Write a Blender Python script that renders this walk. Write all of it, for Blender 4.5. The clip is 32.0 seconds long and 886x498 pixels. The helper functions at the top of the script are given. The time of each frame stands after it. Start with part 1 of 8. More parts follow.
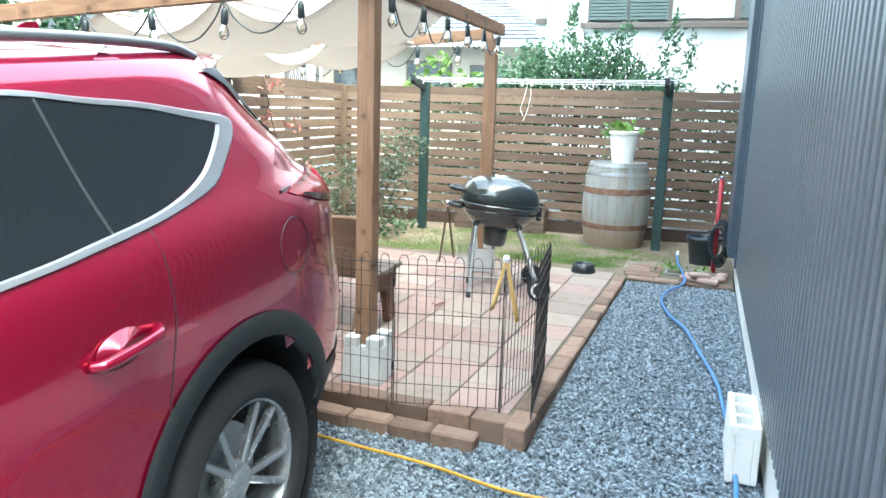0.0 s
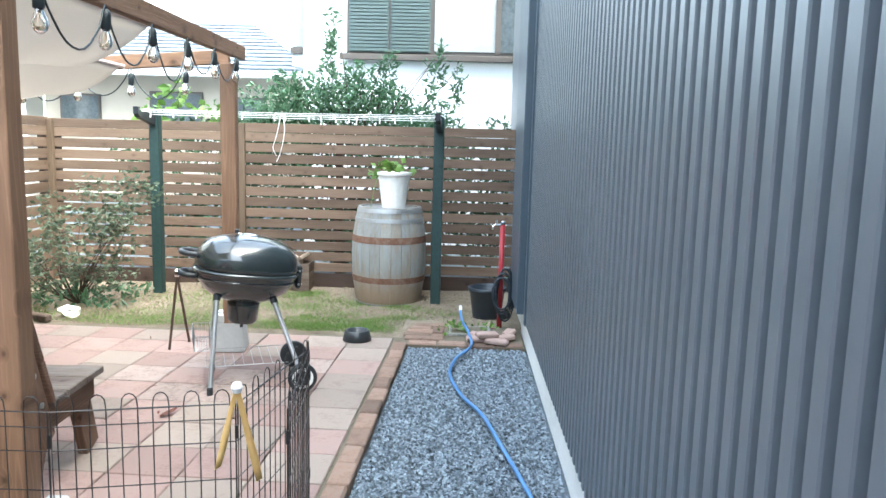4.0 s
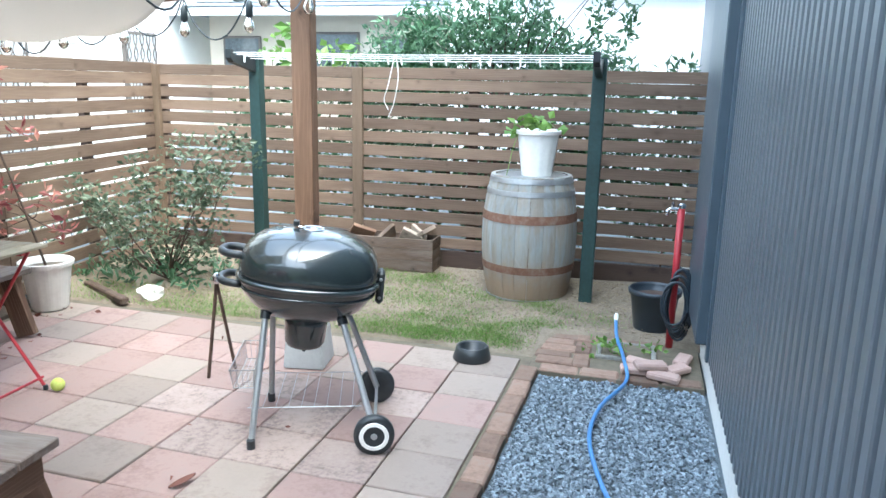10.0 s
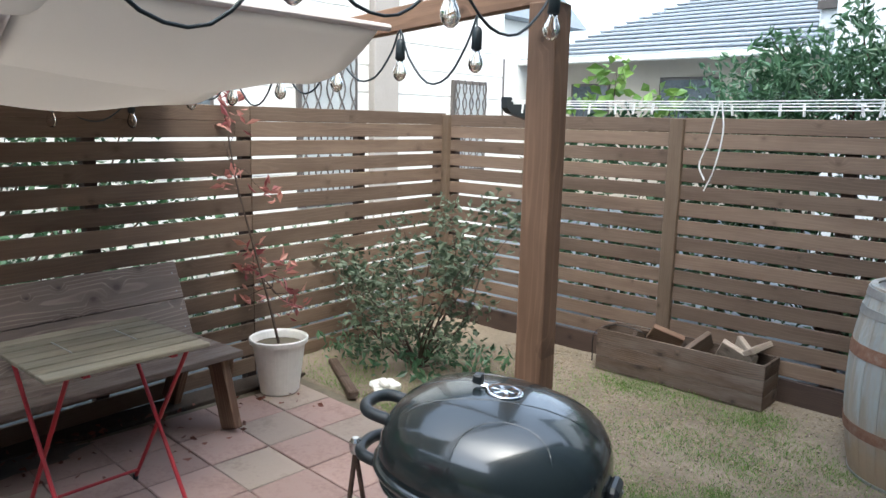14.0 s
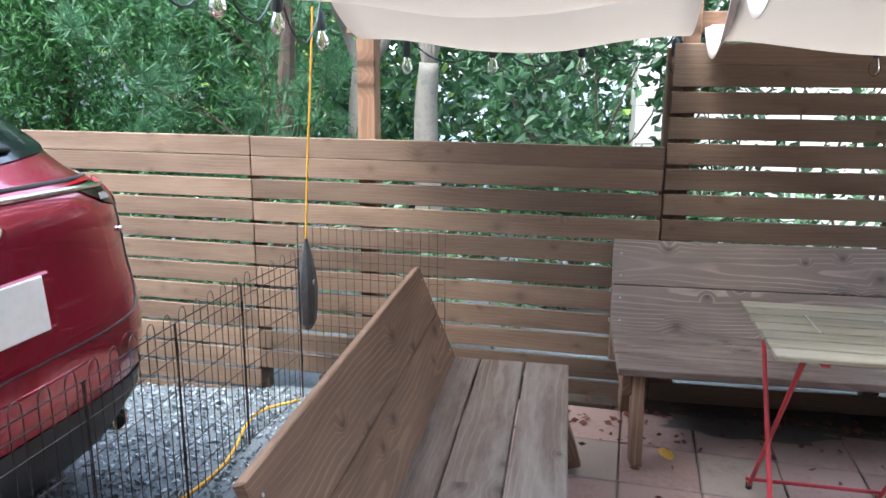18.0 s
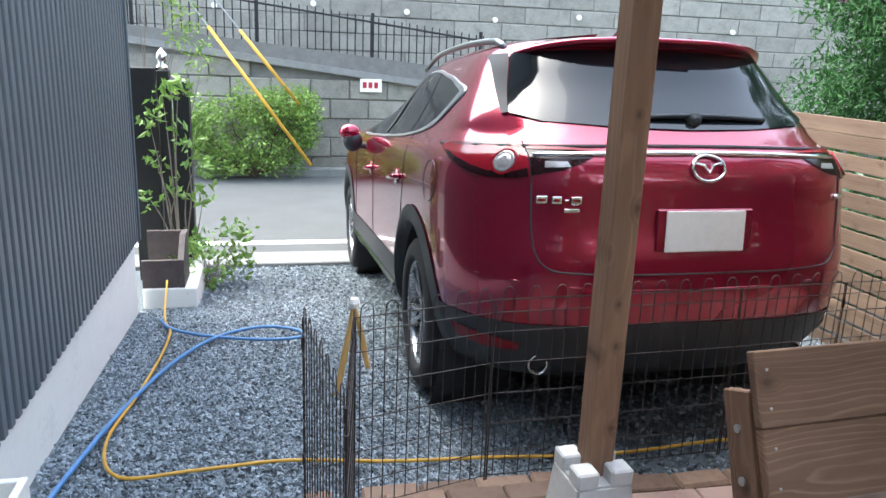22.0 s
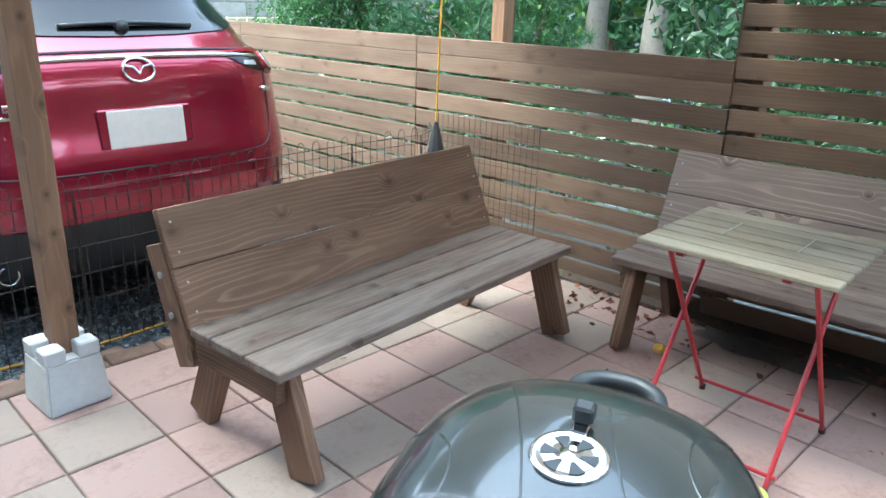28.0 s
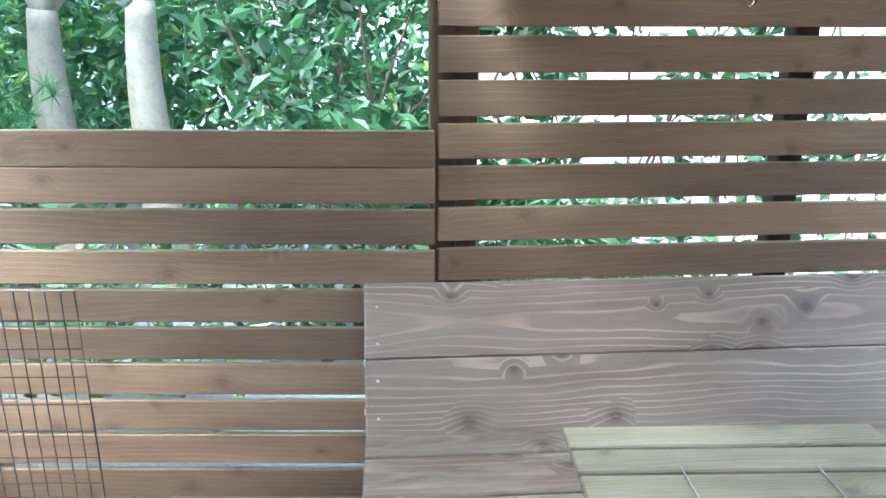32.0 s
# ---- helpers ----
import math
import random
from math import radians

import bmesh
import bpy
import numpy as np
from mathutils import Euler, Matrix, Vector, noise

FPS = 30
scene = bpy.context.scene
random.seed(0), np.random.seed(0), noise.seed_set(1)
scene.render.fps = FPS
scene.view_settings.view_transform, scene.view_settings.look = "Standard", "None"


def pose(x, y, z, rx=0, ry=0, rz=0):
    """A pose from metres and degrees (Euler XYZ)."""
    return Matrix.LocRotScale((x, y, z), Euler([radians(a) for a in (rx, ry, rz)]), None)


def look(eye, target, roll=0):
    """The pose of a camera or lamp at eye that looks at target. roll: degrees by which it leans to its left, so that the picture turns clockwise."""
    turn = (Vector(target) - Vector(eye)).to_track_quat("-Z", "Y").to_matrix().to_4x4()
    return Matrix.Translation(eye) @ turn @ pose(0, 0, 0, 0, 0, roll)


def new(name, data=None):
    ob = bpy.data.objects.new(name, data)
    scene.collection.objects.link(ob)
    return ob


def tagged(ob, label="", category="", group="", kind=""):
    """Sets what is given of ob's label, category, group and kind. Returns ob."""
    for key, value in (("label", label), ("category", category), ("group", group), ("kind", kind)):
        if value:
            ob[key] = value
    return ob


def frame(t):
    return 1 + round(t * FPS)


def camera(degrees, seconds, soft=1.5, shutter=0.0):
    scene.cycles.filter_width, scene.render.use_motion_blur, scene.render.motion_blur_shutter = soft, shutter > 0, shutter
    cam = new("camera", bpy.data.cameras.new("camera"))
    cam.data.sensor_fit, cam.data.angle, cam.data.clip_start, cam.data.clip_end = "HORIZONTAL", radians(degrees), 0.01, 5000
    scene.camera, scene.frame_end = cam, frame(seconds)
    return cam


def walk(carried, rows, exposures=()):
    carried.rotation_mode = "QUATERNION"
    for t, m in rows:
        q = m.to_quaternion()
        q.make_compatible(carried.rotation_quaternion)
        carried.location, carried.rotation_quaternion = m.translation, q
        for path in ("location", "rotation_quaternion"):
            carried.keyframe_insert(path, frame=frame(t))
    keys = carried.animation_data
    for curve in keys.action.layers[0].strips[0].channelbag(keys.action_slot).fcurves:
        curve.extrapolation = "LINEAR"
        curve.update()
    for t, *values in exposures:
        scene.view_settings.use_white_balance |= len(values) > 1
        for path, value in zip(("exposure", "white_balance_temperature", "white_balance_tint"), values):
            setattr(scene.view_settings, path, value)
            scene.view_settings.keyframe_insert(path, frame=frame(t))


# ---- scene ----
cam = camera(62.1, 32.0)
PATH = [
    (0, (0.785, -0.019, 1.39), (0.142, 1.837, 1.012), 1.8),
    (0.5, (0.782, 0.015, 1.437), (0.275, 1.916, 1.075), 2.3),
    (1, (0.768, 0.002, 1.407), (0.319, 1.931, 1.135), 1.7),
    (1.5, (0.759, 0.084, 1.433), (0.36, 2.025, 1.167), 1.8),
    (2, (0.786, 0.21, 1.417), (0.479, 2.172, 1.178), 1.7),
    (2.5, (0.723, 0.376, 1.38), (0.615, 2.36, 1.149), 2.2),
    (4.5, (0.604, 1.277, 1.467), (0.554, 3.257, 1.186), 1.5),
    (5, (0.537, 1.421, 1.485), (0.33, 3.392, 1.214), 1.4),
    (5.5, (0.509, 1.533, 1.497), (0.103, 3.474, 1.238), 1.3),
    (6, (0.515, 1.646, 1.505), (-0.128, 3.523, 1.251), 1.3),
    (6.5, (0.539, 1.69, 1.52), (-0.341, 3.466, 1.254), 1.4),
    (7, (0.564, 1.696, 1.52), (-0.443, 3.399, 1.229), 1.4),
    (7.5, (0.554, 1.73, 1.501), (-0.468, 3.418, 1.177), 1.5),
    (8, (0.521, 1.842, 1.488), (-0.413, 3.574, 1.126), 1.2),
    (8.5, (0.484, 2.032, 1.489), (-0.31, 3.827, 1.104), 1.0),
    (9, (0.512, 2.196, 1.465), (-0.143, 4.043, 1.067), 0.9),
    (9.5, (0.624, 2.41, 1.504), (0.081, 4.29, 1.089), 1.0),
    (10, (0.711, 2.561, 1.52), (0.213, 4.447, 1.078), 1.2),
    (10.5, (0.757, 2.741, 1.491), (0.289, 4.627, 1.018), 1.5),
    (11, (0.72, 2.94, 1.508), (0.273, 4.826, 1.018), 1.7),
    (11.5, (0.689, 3.103, 1.5), (0.174, 4.974, 1.017), 1.5),
    (12, (0.69, 3.385, 1.521), (0.081, 5.231, 1.05), 1.5),
    (12.5, (0.67, 3.619, 1.539), (-0.074, 5.425, 1.11), 1.5),
    (13, (0.586, 3.809, 1.543), (-0.34, 5.537, 1.146), 1.4),
    (13.5, (0.508, 3.93, 1.567), (-0.607, 5.549, 1.197), 1.5),
    (14, (0.456, 4.014, 1.573), (-0.87, 5.472, 1.232), 1.3),
    (14.5, (0.445, 4.07, 1.59), (-1.092, 5.306, 1.26), 1.1),
    (15, (0.418, 4.163, 1.587), (-1.305, 5.125, 1.259), 0.9),
    (15.5, (0.415, 4.178, 1.599), (-1.418, 4.899, 1.251), 0.9),
    (17.5, (0.278, 4.3, 1.498), (-1.672, 4.173, 1.073), 0.7),
    (18, (0.139, 4.34, 1.49), (-1.76, 3.904, 1.035), 0.4),
    (18.5, (0.008, 4.443, 1.49), (-1.72, 3.561, 1.002), 0.2),
    (19, (-0.072, 4.525, 1.507), (-1.53, 3.263, 0.979), 1.1),
    (19.5, (-0.04, 4.512, 1.47), (-1.213, 2.982, 0.939), 2.3),
    (20, (0.053, 4.585, 1.458), (-0.874, 2.895, 0.924), 2.2),
    (20.5, (0.155, 4.727, 1.46), (-0.557, 2.934, 0.935), 2.2),
    (21, (0.181, 4.895, 1.471), (-0.383, 3.048, 0.952), 2.4),
    (21.5, (0.188, 5.083, 1.471), (-0.246, 3.198, 0.963), 2.5),
    (22, (0.244, 5.253, 1.474), (-0.21, 3.373, 0.967), 2.3),
    (22.5, (0.307, 5.416, 1.463), (-0.178, 3.538, 0.975), 2.1),
    (23, (0.319, 5.542, 1.481), (-0.196, 3.668, 1.01), 1.9),
    (23.5, (0.287, 5.672, 1.476), (-0.23, 3.801, 0.994), 1.9),
    (24, (0.261, 5.807, 1.462), (-0.292, 3.947, 0.979), 2.1),
    (24.5, (0.259, 5.912, 1.462), (-0.403, 4.091, 0.966), 2.2),
    (25, (0.287, 6.03, 1.459), (-0.56, 4.287, 0.964), 1.9),
    (25.5, (0.324, 6.171, 1.448), (-0.735, 4.544, 0.967), 1.7),
    (26, (0.28, 6.247, 1.441), (-0.947, 4.744, 0.955), 1.6),
    (26.5, (0.19, 6.339, 1.433), (-1.139, 4.93, 0.938), 1.8),
    (28.5, (-0.071, 5.691, 1.429), (-1.452, 4.417, 0.745), 2.0),
    (29, (-0.239, 5.496, 1.436), (-1.631, 4.25, 0.724), 1.9),
    (29.5, (-0.322, 5.269, 1.41), (-1.837, 4.173, 0.701), 2.4),
    (30, (-0.479, 5.06, 1.421), (-2.082, 4.087, 0.726), 1.5),
    (30.5, (-0.739, 4.937, 1.456), (-2.44, 4.132, 0.779), 0.1),
    (31, (-0.919, 4.79, 1.464), (-2.734, 4.245, 0.825), 0.2),
    (32, (-1.3, 4.582, 1.455), (-3.215, 4.582, 0.879), 0.1),
]
EXPO = [(0, 3.84, 6250, -5), (1, 3.77, 6300, -4), (2, 3.27, 6300, -1), (5, 3.77, 6300, 1), (7, 3.07, 6450, 5), (8, 3.32, 6100, -6), (9, 3.54, 6000, -3), (10, 3.62, 5900, -1), (11, 3.67, 5850, -1), (12, 3.47, 5850, -1), (13, 3.07, 6100, 2), (14, 2.57, 6250, 4), (15, 2.47, 6200, 4), (17.5, 3.57, 6000, 4), (18, 3.57, 6000, 5), (19, 3.57, 5700, 6), (20, 3.2, 5450, 8), (22, 3.22, 6400, 5), (23, 3.22, 6400, 6), (24, 3.17, 6450, 7), (25, 3.12, 6450, 7), (26, 3.62, 6350, 5), (29, 3.87, 5750, -6), (30, 4.07, 5850, -3), (31, 4.02, 5550, -10), (32, 4.47, 5550, -7)]
walk(cam, [(t, look(eye, target, roll)) for t, eye, target, roll in PATH], EXPO)

# ---- world, sun ----
world = bpy.data.worlds.new("world")
scene.world = world
world.use_nodes = True
wn = world.node_tree.nodes
sky = wn.new("ShaderNodeTexSky")
sky.sky_type, sky.sun_disc = "NISHITA", False
SUN_EL, SUN_AZ = radians(61), radians(128)
sky.sun_elevation, sky.sun_rotation = SUN_EL, SUN_AZ
sky.dust_density, sky.air_density = 3.0, 1.0
hs = wn.new("ShaderNodeHueSaturation")
hs.inputs["Saturation"].default_value = 0.62
hs.inputs["Value"].default_value = 1.0
bg = wn["Background"]
bg.inputs["Strength"].default_value = 0.155
world.node_tree.links.new(sky.outputs[0], hs.inputs["Color"])
world.node_tree.links.new(hs.outputs[0], bg.inputs["Color"])
sun = new("sun", bpy.data.lights.new("sun", "SUN"))
sun.data.energy, sun.data.angle, sun.data.color = 0.21, radians(56), (1.0, 0.97, 0.93)
sd = Vector((math.sin(SUN_AZ) * math.cos(SUN_EL), math.cos(SUN_AZ) * math.cos(SUN_EL), math.sin(SUN_EL)))
sun.matrix_world = look(sd * 30, (0, 0, 0))

# ---- materials ----
def nodes_of(name):
    m = bpy.data.materials.new(name)
    m.use_nodes = True
    return m, m.node_tree.nodes, m.node_tree.links, m.node_tree.nodes["Principled BSDF"]


def ramp(n, stops):
    r = n.new("ShaderNodeValToRGB")
    while len(r.color_ramp.elements) < len(stops):
        r.color_ramp.elements.new(0.5)
    for e, (p, c) in zip(r.color_ramp.elements, stops):
        e.position, e.color = p, (*c, 1)
    return r


def coords(n, l, scale=(1, 1, 1), rand=True):
    """Object coordinates, shifted by the object's random number so that no two pieces look alike."""
    tc = n.new("ShaderNodeTexCoord")
    mp = n.new("ShaderNodeMapping")
    mp.inputs["Scale"].default_value = scale
    src = tc.outputs["Object"]
    if rand:
        oi = n.new("ShaderNodeObjectInfo")
        mu = n.new("ShaderNodeMath")
        mu.operation = "MULTIPLY"
        mu.inputs[1].default_value = 37.0
        l.new(oi.outputs["Random"], mu.inputs[0])
        ad = n.new("ShaderNodeVectorMath")
        l.new(src, ad.inputs[0])
        l.new(mu.outputs[0], ad.inputs[1])
        src = ad.outputs[0]
    l.new(src, mp.inputs["Vector"])
    return mp.outputs[0]


def mixc(n, l, fac, a, b, mode="MIX"):
    m = n.new("ShaderNodeMix")
    m.data_type, m.blend_type = "RGBA", mode
    for sock, v in ((m.inputs[0], fac), (m.inputs[6], a), (m.inputs[7], b)):
        if hasattr(v, "is_linked"):
            l.new(v, sock)
        elif isinstance(v, tuple):
            sock.default_value = (*v, 1)
        else:
            sock.default_value = v
    return m.outputs[2]


def noise_tex(n, l, vec, scale, detail=4, rough=0.6, dist=0.0):
    t = n.new("ShaderNodeTexNoise")
    t.inputs["Scale"].default_value, t.inputs["Detail"].default_value = scale, detail
    t.inputs["Roughness"].default_value, t.inputs["Distortion"].default_value = rough, dist
    l.new(vec, t.inputs["Vector"])
    return t.outputs[0]


def bump(n, l, b, height, strength=0.3, dist=0.01):
    bp = n.new("ShaderNodeBump")
    bp.inputs["Strength"].default_value, bp.inputs["Distance"].default_value = strength, dist
    l.new(height, bp.inputs["Height"])
    l.new(bp.outputs[0], b.inputs["Normal"])


def vary(n, l, col, amount=0.25):
    """Each object a little lighter or darker."""
    oi = n.new("ShaderNodeObjectInfo")
    mr = n.new("ShaderNodeMapRange")
    mr.inputs[3].default_value, mr.inputs[4].default_value = 1 - amount, 1 + amount
    l.new(oi.outputs["Random"], mr.inputs[0])
    cc = n.new("ShaderNodeVectorMath")
    cc.operation = "SCALE"
    l.new(col, cc.inputs[0])
    l.new(mr.outputs[0], cc.inputs["Scale"])
    return cc.outputs[0]


def calc(n, l, op, a, b=0.0, c=0.0):
    m = n.new("ShaderNodeMath")
    m.operation = op
    for sock, v in zip(m.inputs, (a, b, c)):
        if hasattr(v, "is_linked"):
            l.new(v, sock)
        else:
            sock.default_value = v
    return m.outputs[0]


def wood(name, dark, light, grey=None, rough=0.75, knots=True, grain=1.0, var=0.18, lines=0.5, pitch=0.012, late=None, knot_share=0.3, knot_depth=0.8):
    """Stained softwood sawn along the piece's own x: growth rings cut by the face, bowed round knots."""
    m, n, l, b = nodes_of(name)
    tc = n.new("ShaderNodeTexCoord")
    sp = n.new("ShaderNodeSeparateXYZ")
    l.new(tc.outputs["Object"], sp.inputs[0])
    oi = n.new("ShaderNodeObjectInfo")
    rnd = oi.outputs["Random"]
    x = calc(n, l, "MULTIPLY_ADD", rnd, 41.0, sp.outputs[0])
    zoff = calc(n, l, "MULTIPLY_ADD", calc(n, l, "FRACT", calc(n, l, "MULTIPLY", rnd, 17.3)), 0.22, -0.11)
    y, z = calc(n, l, "ADD", sp.outputs[1], 0.035), calc(n, l, "ADD", sp.outputs[2], zoff)

    def vec(sx, sy, sz):
        cb = n.new("ShaderNodeCombineXYZ")
        for sock, (v, k) in zip(cb.inputs, ((x, sx), (y, sy), (z, sz))):
            l.new(calc(n, l, "MULTIPLY", v, k), sock)
        return cb.outputs[0]

    rad = calc(n, l, "SQRT", calc(n, l, "ADD", calc(n, l, "MULTIPLY", y, y), calc(n, l, "MULTIPLY", z, z)))
    wig = calc(n, l, "MULTIPLY_ADD", noise_tex(n, l, vec(0.75, 1.5, 2.0), 1.0, 3, 0.5), 0.13, 0.0)
    rad = calc(n, l, "ADD", rad, wig)
    rad = calc(n, l, "MULTIPLY_ADD", noise_tex(n, l, vec(3.2, 8, 16), 1.0, 3, 0.55), 0.017, rad)
    knot = None
    if knots:
        vo = n.new("ShaderNodeTexVoronoi")
        vo.voronoi_dimensions = "2D"
        vo.inputs["Scale"].default_value = 1.0
        cb = n.new("ShaderNodeCombineXYZ")
        l.new(calc(n, l, "MULTIPLY", x, 7.0), cb.inputs[0])
        l.new(calc(n, l, "MULTIPLY_ADD", z, 9.0, calc(n, l, "MULTIPLY", rnd, 23.0)), cb.inputs[1])
        l.new(cb.outputs[0], vo.inputs["Vector"])
        pick = n.new("ShaderNodeSeparateColor")
        l.new(vo.outputs["Color"], pick.inputs[0])
        keep = calc(n, l, "LESS_THAN", pick.outputs[0], knot_share)
        size = calc(n, l, "MULTIPLY_ADD", pick.outputs[1], 0.9, 0.55)
        dist = calc(n, l, "DIVIDE", vo.outputs["Distance"], size)
        bow = ramp(n, [(0.0, (1, 1, 1)), (0.12, (0.75, 0.75, 0.75)), (0.42, (0, 0, 0))])
        l.new(dist, bow.inputs[0])
        rad = calc(n, l, "MULTIPLY_ADD", calc(n, l, "MULTIPLY", bow.outputs[0], keep), 0.03, rad)
        core = ramp(n, [(0.0, (0.75, 0.75, 0.75)), (0.06, (0.8, 0.8, 0.8)), (0.1, (0.5, 0.5, 0.5)), (0.18, (0.24, 0.24, 0.24)), (0.34, (0, 0, 0))])
        l.new(dist, core.inputs[0])
        knot = calc(n, l, "MULTIPLY", core.outputs[0], keep)
    saw = calc(n, l, "FRACT", calc(n, l, "DIVIDE", rad, pitch))
    line = ramp(n, [(0.0, (0, 0, 0)), (0.66, (0.05, 0.05, 0.05)), (0.82, (1, 1, 1)), (0.93, (0.9, 0.9, 0.9)), (1.0, (0, 0, 0))])
    l.new(saw, line.inputs[0])
    fine = noise_tex(n, l, vec(3.0, 90 * grain, 110 * grain), 1.6, 5, 0.7)
    big = noise_tex(n, l, vec(1.1, 4, 7), 1.4, 4, 0.6)
    r = ramp(n, [(0.3, dark), (0.7, light)])
    l.new(calc(n, l, "MULTIPLY_ADD", fine, 0.28, calc(n, l, "MULTIPLY", big, 0.72)), r.inputs[0])
    col = r.outputs[0]
    if grey:
        gm = ramp(n, [(0.4, (0, 0, 0)), (0.68, (1, 1, 1))])
        l.new(noise_tex(n, l, vec(1.6, 6, 9), 1.7, 5, 0.65), gm.inputs[0])
        col = mixc(n, l, gm.outputs[0], col, grey)
    patch = ramp(n, [(0.35, (0.15, 0.15, 0.15)), (0.65, (1, 1, 1))])
    l.new(noise_tex(n, l, vec(2.2, 6, 8), 1.0, 2, 0.5), patch.inputs[0])
    amt = calc(n, l, "MULTIPLY", calc(n, l, "MULTIPLY", line.outputs[0], patch.outputs[0]), lines)
    col = mixc(n, l, amt, col, late or tuple(min(1, c * 1.9) for c in light))
    if knots:
        col = mixc(n, l, calc(n, l, "MULTIPLY", knot, knot_depth), col, tuple(c * 0.33 for c in dark))
    l.new(vary(n, l, col, var), b.inputs["Base Color"])
    b.inputs["Roughness"].default_value = rough
    b.inputs["Specular IOR Level"].default_value = 0.3
    bump(n, l, b, calc(n, l, "MULTIPLY_ADD", line.outputs[0], 0.4, fine), 0.3, 0.003)
    return m


def plain(name, col, rough=0.5, metal=0.0, spot=0.15, scale=6.0, coat=0.0, bmp=0.0, spec=0.5):
    """Paint, plastic or metal with faint dirt at two scales."""
    m, n, l, b = nodes_of(name)
    v = coords(n, l)
    f = mixc(n, l, 0.5, noise_tex(n, l, v, scale, 4), noise_tex(n, l, v, scale * 9, 4))
    lo, hi = tuple(c * (1 - spot) for c in col), tuple(min(1, c * (1 + spot)) for c in col)
    r = ramp(n, [(0.3, lo), (0.7, hi)])
    l.new(f, r.inputs[0])
    l.new(r.outputs[0], b.inputs["Base Color"])
    rr = n.new("ShaderNodeMapRange")
    rr.inputs[3].default_value, rr.inputs[4].default_value = max(0.02, rough - 0.08), min(1, rough + 0.08)
    l.new(f, rr.inputs[0])
    l.new(rr.outputs[0], b.inputs["Roughness"])
    b.inputs["Metallic"].default_value = metal
    b.inputs["Coat Weight"].default_value = coat
    b.inputs["Coat Roughness"].default_value = 0.04
    b.inputs["Specular IOR Level"].default_value = spec
    if bmp:
        bump(n, l, b, f, bmp, 0.004)
    return m


def mottled(name, cols, scale, rough=0.9, detail=6, bmp=0.3, bdist=0.006, island=False, var=0.0, scale2=40.0):
    """Stone, soil, concrete: two scales of noise through a colour ramp."""
    m, n, l, b = nodes_of(name)
    v = coords(n, l, rand=var > 0)
    a, c = noise_tex(n, l, v, scale, detail, 0.65), noise_tex(n, l, v, scale2, 5, 0.7)
    r = ramp(n, [(0.28 + 0.44 * i / max(1, len(cols) - 1), k) for i, k in enumerate(cols)])
    l.new(mixc(n, l, 0.4, a, c), r.inputs[0])
    col = r.outputs[0]
    if island:
        g = n.new("ShaderNodeNewGeometry")
        mr = n.new("ShaderNodeMapRange")
        mr.inputs[3].default_value, mr.inputs[4].default_value = 0.45, 1.65
        l.new(g.outputs["Random Per Island"], mr.inputs[0])
        sc = n.new("ShaderNodeVectorMath")
        sc.operation = "SCALE"
        l.new(col, sc.inputs[0])
        l.new(mr.outputs[0], sc.inputs["Scale"])
        col = sc.outputs[0]
    if var:
        col = vary(n, l, col, var)
    l.new(col, b.inputs["Base Color"])
    b.inputs["Roughness"].default_value = rough
    b.inputs["Specular IOR Level"].default_value = 0.3
    bump(n, l, b, mixc(n, l, 0.6, a, c), bmp, bdist)
    return m


def leafy(name, a, b_, rough=0.5, trans=0.25):
    m, n, l, b = nodes_of(name)
    g = n.new("ShaderNodeNewGeometry")
    r = ramp(n, [(0.0, a), (1.0, b_)])
    l.new(g.outputs["Random Per Island"], r.inputs[0])
    l.new(r.outputs[0], b.inputs["Base Color"])
    b.inputs["Roughness"].default_value = rough
    b.inputs["Transmission Weight"].default_value = 0.0
    b.inputs["Subsurface Weight"].default_value = 0.0
    tr = n.new("ShaderNodeBsdfTranslucent")
    l.new(r.outputs[0], tr.inputs["Color"])
    mx = n.new("ShaderNodeMixShader")
    mx.inputs[0].default_value = trans
    out = n["Material Output"]
    l.new(b.outputs[0], mx.inputs[1])
    l.new(tr.outputs[0], mx.inputs[2])
    l.new(mx.outputs[0], out.inputs["Surface"])
    return m


def glass(name, tint=(1, 1, 1), rough=0.0):
    m, n, l, b = nodes_of(name)
    b.inputs["Base Color"].default_value = (*tint, 1)
    b.inputs["Transmission Weight"].default_value = 1.0
    b.inputs["Roughness"].default_value = rough
    b.inputs["IOR"].default_value = 1.45
    return m


FENCE_M = wood("fence_wood", (0.108, 0.071, 0.049), (0.198, 0.14, 0.099), var=0.24, lines=0.12, pitch=0.016, knot_share=0.22, knot_depth=0.5)
FENCE_POST_M = wood("fence_post_wood", (0.095, 0.064, 0.042), (0.165, 0.118, 0.08), var=0.02, lines=0.1)
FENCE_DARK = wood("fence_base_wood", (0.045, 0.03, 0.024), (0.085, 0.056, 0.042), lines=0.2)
POST_M = wood("post_wood", (0.15, 0.084, 0.05), (0.3, 0.178, 0.11), rough=0.6, var=0.1, lines=0.2, pitch=0.02, knot_share=0.5, knot_depth=0.95)
BENCH_M = wood("bench_wood", (0.102, 0.058, 0.037), (0.212, 0.13, 0.087), var=0.1, lines=0.42, pitch=0.015, late=(0.37, 0.25, 0.17), knot_share=0.2)
GREY_BENCH_M = wood("grey_bench_wood", (0.135, 0.104, 0.089), (0.245, 0.198, 0.17), var=0.08, lines=0.6, pitch=0.017, late=(0.44, 0.36, 0.3), knot_share=0.24)
